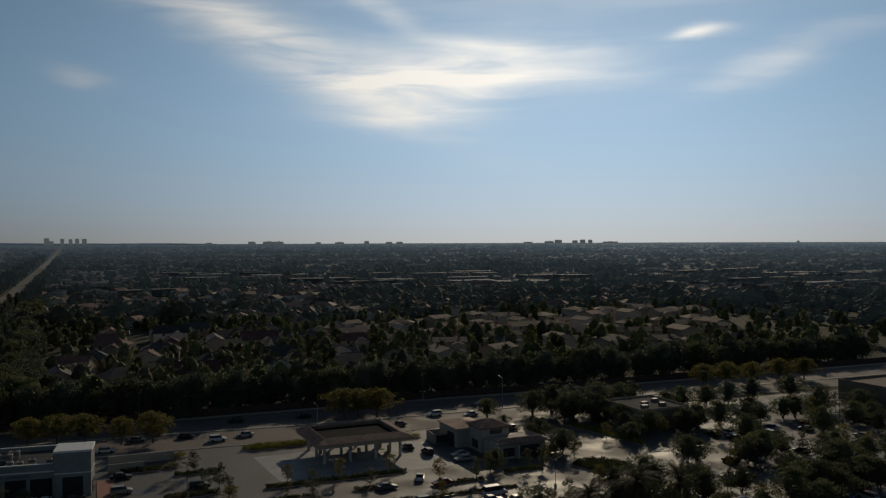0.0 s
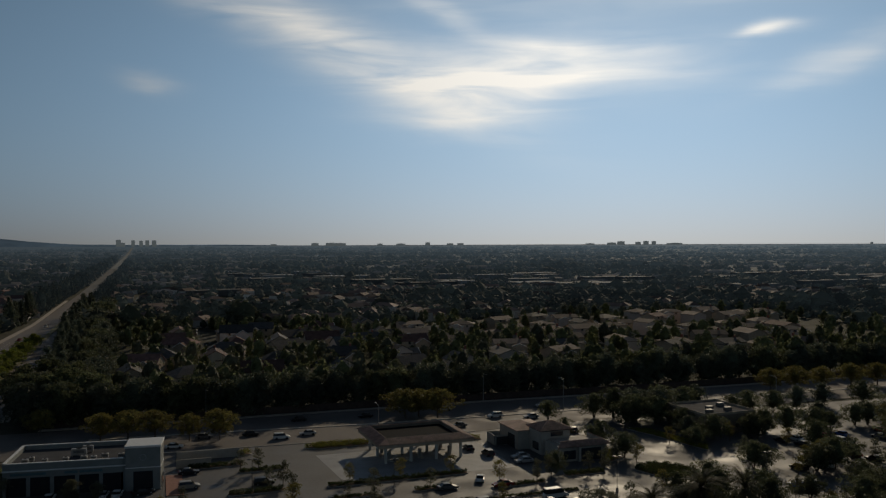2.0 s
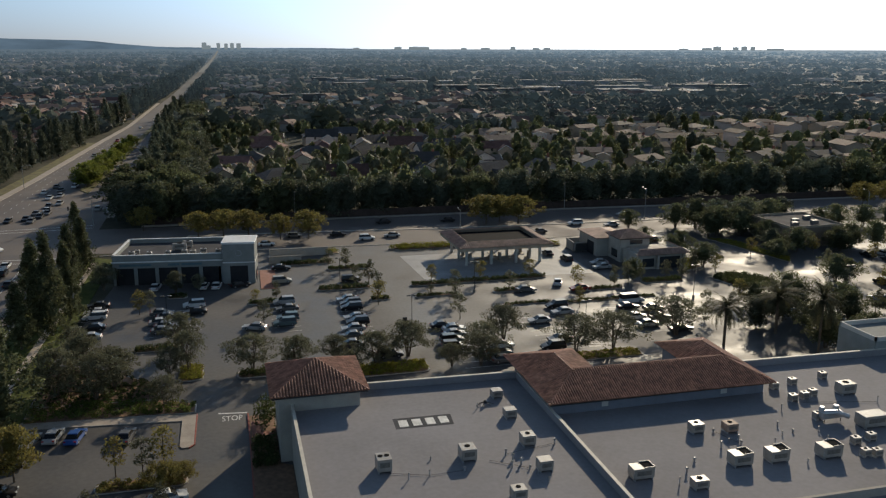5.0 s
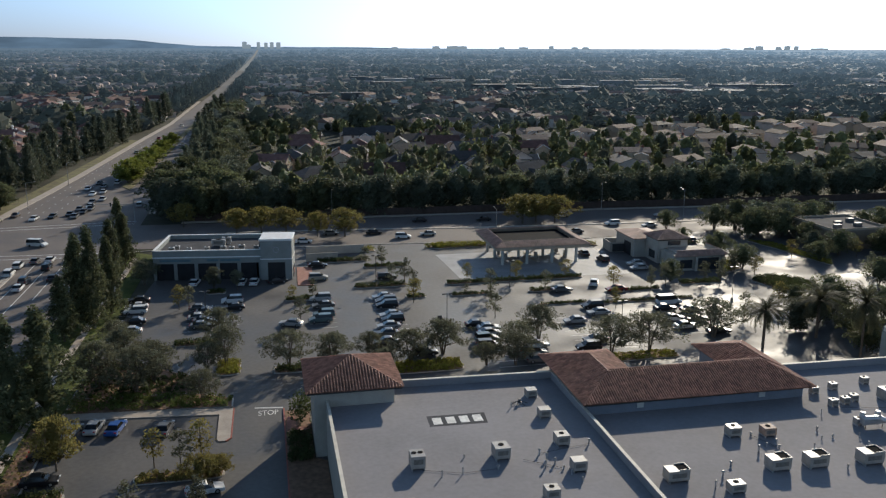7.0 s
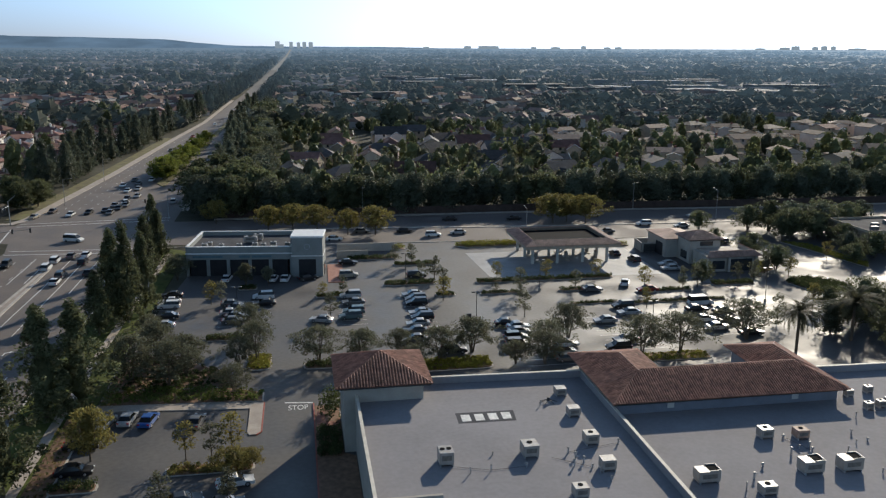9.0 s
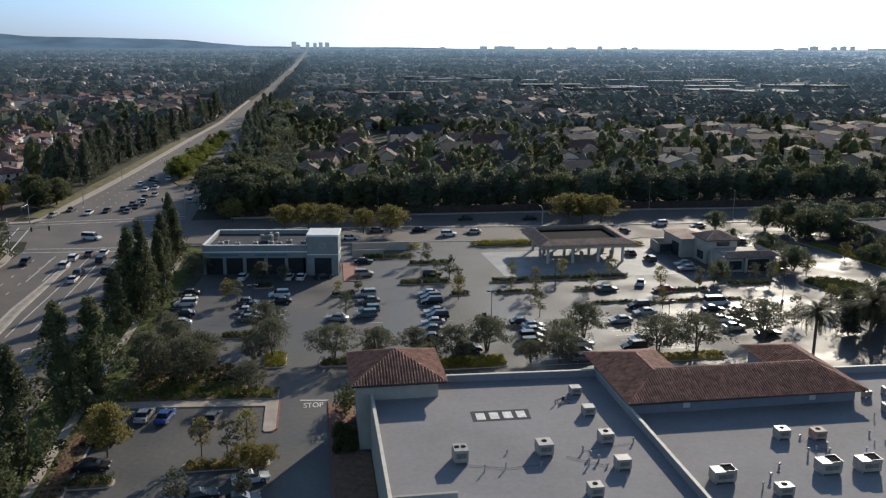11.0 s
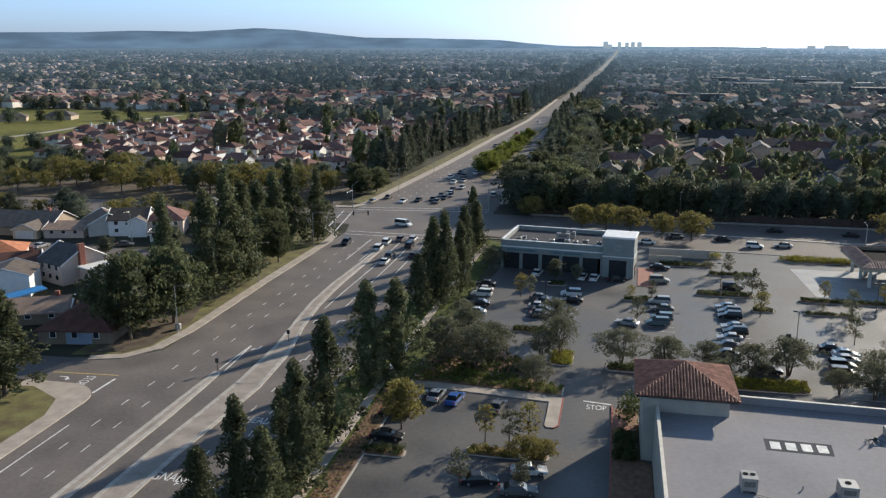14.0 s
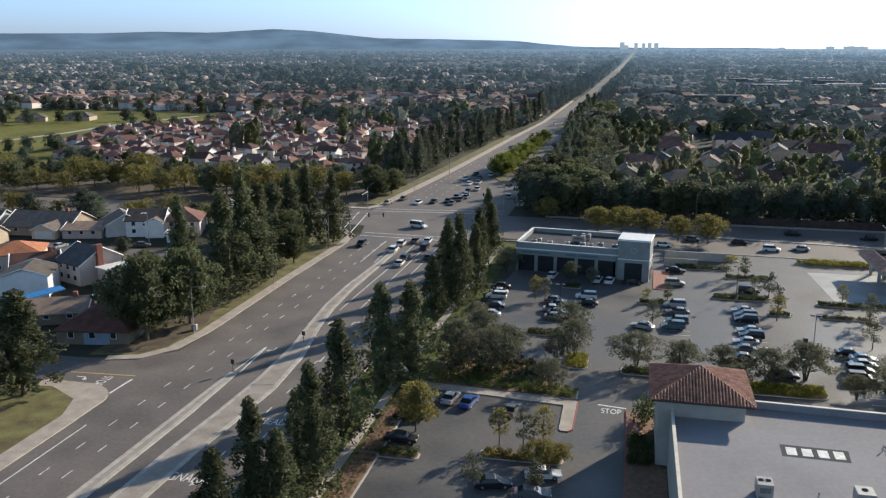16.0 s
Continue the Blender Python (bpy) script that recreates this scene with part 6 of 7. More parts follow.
PAINT_MATS = {k: mat(k + " car paint", c, 0.06, 1.0, 0.36, 0.0, spec=0.42, metal=0.0) for k, c in PAINTS.items()}
CARS = {}


def car(kind, colour, x, y, rz, moving=False, fine=True):
    key = (kind, colour, fine)
    if key not in CARS:
        noun = {"sedan": "sedan", "suv": "suv", "van": "van"}[kind]
        CARS[key] = car_template(kind, PAINT_MATS[colour], f"{colour} {noun} with dark glass standing on asphalt", len(CARS), fine)
    ob = copy_thing(CARS[key], pose(x, y, 0.012, 0, 0, rz))
    return tagged(ob, f"{colour} {kind} " + ("on the road" if moving else "parked in the lot"))


S, U, V = "sedan", "suv", "van"
for kind, col, x, y, rz in (
        # rows by the service garage
        (S, "black", -27.6, 183.6, 180), (S, "silver", -27.4, 178.8, 180), (U, "white", -27.2, 175.6, 180), (S, "black", -26.6, 168.6, 180), (S, "silver", -26.6, 162.8, 180),
        (S, "grey", -14.4, 175.2, 0), (S, "black", -13.0, 172.4, 0), (S, "silver", -14.2, 169.0, 0), (S, "grey", -13.0, 166.6, 0), (S, "grey", -13.4, 163.6, 0),
        (U, "white", -8.2, 179.6, 180), (S, "black", -7.8, 174.6, 180), (S, "white", -17.0, 195.4, 82), (S, "white", -6.5, 193.9, 82), (S, "white", -3.7, 193.5, 82), (S, "black", 1.4, 193.2, 20),
        (S, "black", 11.5, 206.4, 0), (U, "tan", 10.9, 194.4, 0),
        (U, "silver", 10.3, 177.4, 180), (S, "grey", 10.6, 172.4, 180), (U, "teal", 10.2, 166.0, 180), (U, "teal", 9.4, 162.8, 180), (S, "silver", 3.6, 161.6, 160),
        (U, "black", 26.6, 191.6, 0), (S, "silver", 23.6, 176.2, 180), (U, "grey", 23.8, 172.8, 180), (U, "black", 23.6, 169.8, 180), (S, "silver", 23.4, 163.2, 180), (U, "black", 23.4, 160, 180), (S, "silver", 22.0, 156.4, 180), (S, "grey", 21.0, 152.2, 180), (S, "grey", 20.2, 147.6, 180),
        (S, "black", 39.0, 154.0, 0), (S, "white", 40.8, 151.6, 0), (S, "silver", 40.2, 148.6, 0), (U, "teal", 38.8, 145.4, 0), (U, "grey", 38.2, 141.8, 0), (S, "white", 46.8, 140.6, 0), (U, "teal", 45.2, 136.6, 0), (S, "grey", 45.0, 133.4, 0), (S, "black", 17.2, 139.2, 0), (U, "black", 26.2, 140.6, 0),
        (S, "silver", 58.6, 152.4, 180), (U, "black", 65.6, 161.0, 180), (S, "silver", 65.2, 156.6, 180), (S, "black", 58.4, 141.2, 180), (U, "black", 55.6, 137.4, 180),
        (V, "white", 82.6, 160.6, 0), (S, "black", 79.8, 156.6, 0), (S, "black", 84.6, 154.4, 0), (S, "white", 78.4, 150.0, 0), (S, "white", 78.6, 145.2, 0), (S, "grey", 82.8, 148.6, 0), (S, "black", 83.2, 141.0, 0),
        (S, "red", 75.6, 172.0, 180), (S, "white", 72.6, 177.8, 65), (S, "silver", 89.6, 192.8, 180), (S, "silver", 88.6, 188.6, 180), (S, "black", 80.6, 205.2, 90), (U, "black", 83.0, 198, 90), (S, "grey", 63.4, 174.0, 0),
        # near lot
        (S, "silver", -28.4, 119.0, 75), (S, "black", -30.0, 112.2, 0), (S, "black", -29.2, 104.8, 0), (S, "silver", -25.4, 119.9, 80), (S, "blue", -22.4, 119.0, 80), (S, "grey", -15.6, 117.4, 80), (S, "white", -9.0, 98.8, 10), (S, "black", -14.8, 95.2, 15), (S, "grey", -9.8, 93.6, 10)):
    car(kind, col, x, y, rz + random.uniform(-2, 2))
for kind, col, x, y, rz in (
        (U, "white", -60.6, 212.4, 90), (U, "white", -60.4, 219.6, 90), (S, "grey", -57.6, 224, 90), (S, "white", -54.2, 224.6, 90), (U, "black", -53.2, 216.8, 90), (S, "black", -49.4, 224, 90), (U, "grey", -55.4, 204.6, 90), (S, "white", -55.2, 198.6, 90), (S, "black", -49.6, 206, 90),
        (V, "white", -61.6, 243.4, -20), (U, "black", -71.0, 216.8, -90), (U, "red", -50.4, 162.6, 90),
        (S, "tan", -81.6, 279, -100), (S, "brown", -78.4, 288, -95), (S, "white", -71.4, 281.6, -95), (S, "black", -66.6, 284.6, -95), (S, "black", -62.0, 287, -92), (S, "grey", -59.8, 283.0, -92), (S, "grey", -60.8, 296, -92), (S, "black", -58.6, 290.6, -92), (S, "white", -58.4, 301, -92), (S, "grey", -57.4, 296, -92), (S, "silver", -56.6, 314, -92), (S, "black", -59.2, 309, -92), (S, "white", -62.0, 326, -93), (S, "white", -66, 339, -93), (S, "grey", -61.0, 343, -93),
        (S, "white", -57.4, 352, -93), (S, "silver", -59, 330, -93), (S, "black", -64, 352, -93),
        (S, "black", -44.2, 252, 90), (U, "silver", -42.4, 300, 92),
        (S, "black", 30.0, 241.4, -5), (U, "white", 37.4, 234.4, -5), (S, "silver", 45.0, 236.6, 175), (S, "grey", 17.6, 242.6, -5), (S, "white", 9.4, 233.6, -5), (U, "white", 103, 240.0, 178), (S, "silver", 113, 235.4, 178), (S, "black", 72.0, 231.0, 175), (S, "grey", 88, 231.4, 178), (S, "black", 115.6, 214, 90), (S, "black", 66, 254, 178), (S, "silver", 92, 255, 178), (S, "silver", 124, 250, 178), (S, "grey", 150, 249, 178), (S, "black", 46, 256, 178),
        (S, "white", -60.6, 420, -93), (S, "grey", -63.4, 452, -93), (S, "white", -57, 480, -93), (S, "red", -60, 520, -93), (S, "black", -56, 545, -93), (S, "white", -54, 600, -93)):
    car(kind, col, x, y, rz, True, y < 225)
erng2 = random.Random(31)
for i, y in enumerate((126, 131.5, 143, 148.5, 160, 165.5, 178, 183.5)):
    x = 126 + (i % 3) * 6
    while x < 232:
        x += erng2.uniform(3.4, 18.0)
        if 118 < x < 150 and y > 176:
            continue
        car(erng2.choice((S, S, U)), erng2.choice(("white", "silver", "grey", "black", "black", "silver", "red", "blue")), x, y, 90 + erng2.uniform(-3, 3), False, False)


# ---- houses ----
def house(name, label, x, y, rz, w, d, h, roof, wall_mat, roof_mat, pitch=0.42, wing=None, garage=True, chimney=True, windows=3, group="houses", trim=True):
    """A house with its walls, roof, windows and garage door; wing adds a lower cross gable to the front."""
    ob = thing(name, label, "house", group)
    rh = pitch * d / 2
    bm = bmesh.new()
    if roof == "hip":
        box(bm, -w / 2, w / 2, -d / 2, d / 2, 0, h)
    else:
        gable_wall(bm, -w / 2, w / 2, -d / 2, d / 2, 0, h, rh, "x")
    part("wall", bm, wall_mat, ob)
    bm = bmesh.new()
    if roof == "hip":
        hip_roof(bm, -w / 2, w / 2, -d / 2, d / 2, h, rh)
    else:
        gable_roof(bm, -w / 2, w / 2, -d / 2, d / 2, h, rh)
    part("roof", bm, roof_mat, ob)
    if wing:
        wx, ww, wd, wh = wing
        bm = bmesh.new()
        gable_wall(bm, wx - ww / 2, wx + ww / 2, -d / 2 - wd, -d / 2 + 2, 0, wh, pitch * ww / 2, "y")
        part("wing_wall", bm, wall_mat, ob)
        bm = bmesh.new()
        gable_roof(bm, wx - ww / 2, wx + ww / 2, -d / 2 - wd, 0, wh, pitch * ww / 2, 0.4, "y")
        part("wing_roof", bm, roof_mat, ob)
        if garage:
            part("garage_door", box(bmesh.new(), wx - ww * 0.38, wx + ww * 0.38, -d / 2 - wd - 0.04, -d / 2 - wd, 0.05, 2.3), DOOR_WHITE, ob)
        if trim:
            bm = bmesh.new()
            for s in (-1, 1):
                tube(bm, (wx + s * (ww / 2 + 0.4), -d / 2 - wd - 0.42, wh - 0.2), (wx, -d / 2 - wd - 0.42, wh + pitch * (ww / 2 + 0.4) - 0.12), 0.13, 0.13, 4)
            part("barge_board", bm, TRIM_WHITE, ob)
    if chimney and chimney != "end":
        part("chimney", box(bmesh.new(), w * 0.28, w * 0.28 + 0.9, -0.4, 0.5, h * 0.5, h + rh + 0.9, 0.04), wall_mat if chimney == "wall" else BRICK_RED, ob)
    storeys = (1.2,) if h < 4.3 else (1.1, h - 1.6)
    for i in range(windows):
        wx = -w / 2 + w * (i + 0.7) / (windows + 0.4)
        for zz in storeys:
            if wing and zz < 2 and abs(wx - wing[0]) < wing[1] / 2 + 0.8:
                continue
            if "avenue" not in group:
                part("window", box(bmesh.new(), wx - 0.55, wx + 0.55, -d / 2 - 0.06, -d / 2, zz, zz + 1.2), GLASS_DARK, ob)
                continue
            win = part("window", box(bmesh.new(), wx - 0.6, wx + 0.6, -d / 2 - 0.06, -d / 2, zz, zz + 1.25), TRIM_WHITE, ob)
            part("pane", box(bmesh.new(), wx - 0.5, wx + 0.5, -d / 2 - 0.08, -d / 2 - 0.05, zz + 0.1, zz + 1.15), GLASS_DARK, win)
    ob.matrix_world = pose(x, y, 0, 0, 0, rz)
    return ob


# near houses across the avenue
for a in (
        ("low house with dark red hip roof and blue-grey garage", -95.4, 136.0, 9, 13.5, 11.5, 2.7, "hip", STUCCO_BROWN, TILE_MAROON, None, 0.6, "front", False),
        ("low house with a broad tan shingle roof", -112.4, 143.6, 24, 14.5, 11.5, 2.4, "gable", STUCCO_BROWN, SHINGLE_TAN, None, 0.3, False, True),
        ("white gabled two storey house", -128.6, 157.8, -68, 9, 10, 5.0, "gable", TRIM_WHITE, SHINGLE, None, 0.3, False, False),
        ("two storey house with white boards and brick chimney", -122.6, 171.4, -24, 9.5, 11.6, 4.9, "gable", STUCCO_PINK, SLATE, None, 0.56, False, "end"),
        ("house with a brown tile gable roof", -135.0, 168.4, 35, 10, 9.5, 4.4, "gable", STUCCO_TAN, TILE_TRACT, None, 0.42, False, True),
        ("house with a bright orange tile roof", -146, 176, 30, 12, 11, 4.6, "hip", STUCCO_PINK, TILE_ORANGE, None, 0.42, False, False),
        ("house with a grey shingle roof and white garage", -167, 216, 5, 20, 15, 2.6, "gable", STUCCO_TAN, SHINGLE, (5, 7, 4, 2.7), 0.45, True, True),
        ("house with a pale flat gable roof", -152.5, 214, 14, 11, 12, 2.6, "gable", STUCCO_PINK, SHINGLE_TAN, None, 0.22, False, False),
        ("house with a tan roof over a white front", -144, 218, -48, 9.5, 11, 3.6, "gable", STUCCO_WHITE, SHINGLE_TAN, None, 0.5, False, False),
        ("white two storey house with balcony front", -136.5, 219.5, 18, 10.5, 11, 4.8, "gable", TRIM_WHITE, SHINGLE, (3, 5, 2, 4.6), 0.45, False, False),
        ("house with a red tile roof", -127, 223, 20, 10, 12, 4.4, "hip", STUCCO_PINK, TILE_TRACT, None, 0.5, False, False),
        ("small white outbuilding with a shallow roof", -122.6, 211.5, 10, 5.5, 4.5, 2.7, "gable", TRIM_WHITE, SHINGLE, None, 0.2, False, False),
        ("white gabled house between trees", -118.5, 236, -60, 9, 8, 5.0, "gable", TRIM_WHITE, SHINGLE, None, 0.5, False, False),
        ("white gabled house between trees", -106, 232, -30, 9, 8, 5.0, "gable", STUCCO_WHITE, SHINGLE, None, 0.5, False, True),
        ("house with a grey roof", -187, 212, 5, 16, 14, 2.8, "gable", STUCCO_WHITE, SHINGLE, (4, 7, 3.5, 2.8), 0.5, True, True),
        ("house with a brown roof", -174, 192, 15, 15, 13, 3.2, "gable", STUCCO_TAN, SHINGLE, None, 0.5, False, True),
        ("house with a brown roof", -160, 163, -75, 14, 10, 3.6, "gable", STUCCO_WHITE, SHINGLE, None, 0.5, False, True),
        ("house with a dark roof", -110, 88, 90, 14, 10, 3.4, "gable", STUCCO_TAN, SHINGLE, None, 0.5, False, True)):
    hs = house("house", a[0], *a[1:6], a[6], a[7], a[8], a[9], a[11], a[10], a[12], a[13], 3, "houses by the avenue")
    w, d, h = a[4:7]
    if a[7] == "gable":  # white boards along the sloping roof ends
        for sx in (-1, 1):
            bm = bmesh.new()
            for sy in (-1, 1):
                tube(bm, (sx * (w / 2 + 0.46), sy * (d / 2 + 0.4), h - 0.22), (sx * (w / 2 + 0.46), 0, h + a[11] * d / 2 + 0.02), 0.16, 0.16, 4)
            part("barge_board", bm, TRIM_WHITE, hs, "white painted board")
    if a[13] == "end":
        part("chimney", box(bmesh.new(), w / 2 + 0.02, w / 2 + 0.95, -1.6, -0.2, 0, h + 4.2, 0.04), BRICK_RED, hs, "red brick chimney")
        part("porch_roof", box(bmesh.new(), w / 2 + 0.98, w / 2 + 5.4, -2.6, 4.6, 3.9, 4.15, 0.03), TRIM_WHITE, hs, "flat white porch roof")
        part("porch_wall", box(bmesh.new(), w / 2 + 1.2, w / 2 + 5.0, -2.2, 4.2, 0, 3.9), STUCCO_PINK, hs)
    if a[12] == "front":
        part("garage_door", box(bmesh.new(), -1.6, 3.2, -d / 2 - 0.06, -d / 2, 0.05, 2.25), DOOR_BLUE, hs, "blue-grey garage door")
cover = thing("tarpaulin", "bright blue tarpaulin over a lean-to", "tarpaulin")
bm = bmesh.new()
gable_roof(bm, -5, 5, -1.7, 1.7, 2.6, 0.3, 0.1)
part("sheet", bm, BLUE_TARP, cover)
bm = bmesh.new()
for sx in (-4.5, 4.5):
    for sy in (-1.2, 1.2):
        tube(bm, (sx, sy, 0), (sx, sy, 2.6), 0.06)
part("poles", bm, METAL_DARK, cover)
cover.matrix_world = pose(-120.6, 150.2, 0, 0, 0, 72)
for x, y, col, rz in ((-121, 185, "grey", 10), (-113, 187.5, "silver", 15), (-117.5, 183.5, "black", 10), (-150, 197, "silver", 80), (-129, 203, "grey", 20)):
    car(S, col, x, y, rz)
slab("road_close", [(-200, 180), (-150, 192), (-108, 184), (-100, 190), (-108, 198), (-150, 203), (-200, 196)], -0.05, 0.006, ASPHALT, "grey residential street between houses", category="road")

# tract of red roofed houses beyond the cross street
hrng = random.Random(41)
LAB = ("two storey tract house with a red tile roof", "pale stucco house with a red tile roof and chimney", "tract house with reddish brown roof and white garage")
for j in range(15):
    y = 346 + 19 * j
    x = -97.0 + j * 1.6 - (0 if j % 2 else 6)
    xmin = np.interp(y, (346, 410, 480, 577, 620), (-244, -285, -300, -262, -285))
    while x > xmin:
        x -= hrng.uniform(12.5, 16.0)
        w, d = hrng.uniform(8.5, 11), hrng.uniform(7.5, 9.5)
        h = hrng.choice((4.8, 5.0, 3.0))
        wing = (hrng.choice((-2.2, 2.2)), hrng.uniform(4.5, 5.6), hrng.uniform(2.0, 4.0), hrng.choice((2.6, 4.2)) if h > 4 else 2.5)
        house("tract_house", hrng.choice(LAB), x, y + hrng.uniform(-4, 4), hrng.choice((0, 15, -20, 90, -90, 180, 60)) + hrng.uniform(-8, 8), w, d, h, hrng.choice(("hip", "gable", "hip")), hrng.choice((STUCCO_PINK, STUCCO_PINK, TRIM_WHITE, STUCCO_WHITE)), TILE_TRACT, 0.5, wing, y < 440, hrng.choice(("wall", "wall", False)), 0 if y > 400 else 2, "red roofed tract", False)
# grey roofed houses behind the tree line east of the avenue
LAB2 = ("two storey house with a dark shingle roof among trees", "gabled house with pale barge boards among trees", "terraced house with a brown roof")
for j in range(6):
    y = 326 + 31 * j
    x = -22 + 5 * j
    while x < 290 + 20 * j:
        x += hrng.uniform(19, 31)
        w, d = hrng.uniform(12, 17), hrng.uniform(9, 12)
        h = hrng.choice((5.2, 6.2, 7.6))
        pale = x > 130
        wing = (hrng.choice((-3, 3)), hrng.uniform(5.5, 7.5), hrng.uniform(2.5, 4.5), h - 0.8)
        house("townhouse", hrng.choice(LAB2), x, y + hrng.uniform(-5, 5), hrng.choice((0, 0, 20, -15, 90)) + hrng.uniform(-8, 8), w, d, h, hrng.choice(("gable", "hip")), hrng.choice((STUCCO_TAN, STUCCO_TAN, STUCCO_PINK)), SHINGLE_TAN if pale and hrng.random() < 0.6 else hrng.choice((SHINGLE, SLATE, SLATE, TILE_TRACT)), 0.32 if pale else 0.6, wing, False, hrng.random() < 0.4, 2, "houses behind the trees", True)


# ---- trees of the suburb ----
def in_road(x, y, pad=6):
    if y > 268:
        w, e = np.interp(y, ROAD_Y, ROAD_W), np.interp(y, ROAD_Y, ROAD_E)
        return w - pad < x < e + pad
    return 225 < y < 270


bm = bmesh.new()
prism(bm, [(-24, 270.2), (40, 268.6), (110, 267.0), (150, 264.6), (330, 260.6), (330, 261.0), (150, 265.0), (110, 267.4), (40, 269.0), (-24, 270.6)], 0, 2.3)
tagged(part("boundary_wall", bm, BLOCK_DARK), "long brown boundary wall below the tree line", "wall", "", "structure")
srng = random.Random(53)
GARDEN = []
# tree line along the far side of the cross street
x = -30.0
while x < 330:
    plant(MID, x, 272.5 + srng.uniform(-2, 2.5), srng.uniform(10, 14.5), 1.1, group="tree line")
    if srng.random() < 0.75:
        GARDEN.append((x + 3, 282 + srng.uniform(-4, 4), srng.uniform(10, 15.5), 0.9))
    x += srng.uniform(4.2, 7.0)
for x, y, h in ((-31, 284, 15), (-25, 280, 15), (-19, 283, 16), (-12, 281, 14), (-33, 295, 16), (-26, 300, 17), (-18, 297, 16)):
    plant(ROUND, x, y, h, 1.2, group="tree line")
# rows along both sides of the avenue
for x, y, h in ((-89, 292, 10), (-86, 300, 9), (-93, 299, 11), (-88, 311, 8)):
    plant(ROUND, x, y, h, 1.0, group="avenue rows")
y = 304.0
while y < 700:
    if y > 322 and (y > 420 or srng.random() < 0.75):
        plant(MID_TALL, np.interp(y, ROAD_Y, ROAD_W) - 8 - srng.uniform(0, 10), y, srng.uniform(10, 21), srng.uniform(0.95, 1.25), group="avenue rows")
    if y < 700 or srng.random() < 0.5:
        plant(MID_TALL, np.interp(y, ROAD_Y, ROAD_E) + (8 if y < 450 else 5) + srng.uniform(0, 7), y, srng.uniform(12, 19), 1.15, group="avenue rows")
        plant(MID, np.interp(y, ROAD_Y, ROAD_E) + 16 + srng.uniform(0, 9), y, srng.uniform(10, 15), 1.1, group="avenue rows")
    y += srng.uniform(4.6, 7.2) * (1 if y < 520 else 1.7)
# between the houses
for i in range(760):
    x, y = srng.uniform(-20, 440), srng.uniform(300, 545)
    if x > 130 and y > 320 and srng.random() < 0.5:
        continue
    GARDEN.append((x, y, srng.uniform(5, 11), 0.85))
for i in range(150):
    GARDEN.append((srng.uniform(-10, 330), srng.uniform(298, 400), srng.uniform(8, 13), 0.8))
for i in range(70):
    GARDEN.append((srng.uniform(-250, -92), srng.uniform(296, 338), srng.uniform(4, 9), 0.9))
for i in range(130):
    x, y = srng.uniform(-300, -95), srng.uniform(340, 640)
    if x < np.interp(y, (340, 410, 480, 577, 640), (-244, -285, -300, -262, -285)):
        continue
    GARDEN.append((x, y, srng.uniform(4, 8) if srng.random() < 0.8 else srng.uniform(12, 18), 0.75))


def garden_trees():
    """Garden trees past counting, as one piece of growth."""
    rng = np.random.default_rng(61)
    forms = []
    for k in range(4):
        pf = dome(0.44) if k < 3 else cone(0.3, 0.6)
        pts, rad = shape_points(rng, 34, pf, 0.14, 0.95, 0.3)
        v, f = leaf_soup(rng, pts, rad * 0.115, 9, 0.036, 0.85)
        cv, cf = core(rng, pf, 0.1, 1.0, 0.66, 6, 7)
        forms.append((np.concatenate([v, cv]), np.concatenate([f, cf + len(v)])))
    groups = [([], []) for k in range(3)]
    for i, (x, y, h, wide) in enumerate(GARDEN):
        V, Fc = groups[rng.choice(3, p=(0.55, 0.27, 0.18))]
        tv, tf = forms[i % 4]
        a = rng.uniform(0, 6.28)
        rot = np.array([[math.cos(a), math.sin(a), 0], [-math.sin(a), math.cos(a), 0], [0, 0, 1]])
        V.append((tv @ rot) * np.array([h * wide, h * wide, h]) + np.array([x, y, 0]))
        Fc.append(tf)
    for (V, Fc), mt, lab in zip(groups, (LEAF_ROUND, LEAF_OLIVE, LEAF_MOSS), ("dark garden trees between the houses", "grey-green garden trees between the houses", "yellow-green garden trees between the houses")):
        at = np.cumsum([0] + [len(q) for q in V[:-1]])
        tagged(new("garden_trees", mesh_np("garden_trees", np.concatenate(V), np.concatenate([q + k for q, k in zip(Fc, at)]), mt)), lab, "trees", "", "stuff")


garden_trees()
for i in range(34):
    x = -100 - 5.6 * i + srng.uniform(-2, 2)
    plant(MID_YELLOW if srng.random() < 0.75 else MID, x, 277 + srng.uniform(-2, 26), srng.uniform(7.5, 12.5), srng.uniform(0.95, 1.3), group="cross street trees")
for i in range(26):
    x = -104 - 7.4 * i + srng.uniform(-2, 2)
    plant(MID if srng.random() < 0.4 else MID_YELLOW, x, 237 + srng.uniform(-4, 3), srng.uniform(5, 9), srng.uniform(0.9, 1.25), group="cross street trees")
for x, y, h in ((-100, 150, 6), (-104, 152, 7), (-113, 178, 6), (-144, 160, 5), (-97, 158, 9), (-99, 170, 11), (-129, 194, 5), (-146, 221, 6), (-116, 206, 6), (-104, 205, 9), (-100, 222, 11), (-176, 222, 7), (-200, 224, 8), (-158, 226, 6), (-131, 231, 6), (-112, 236, 9), (-96, 235, 12), (-121, 134, 6), (-135, 141, 6), (-105, 106, 8), (-118, 104, 9), (-124, 112, 7)):
    plant(MID, x, y, h, 0.9, group="garden trees")

for x, y, rz in ((-452, 528, 12), (-424, 541, 30), (-398, 560, 10)):
    house("park_house", "low park building with a broad grey roof", x, y, rz, 20, 13, 3.2, "hip", STUCCO_TAN, SHINGLE, 0.5, None, False, False, 2, "park buildings", False)
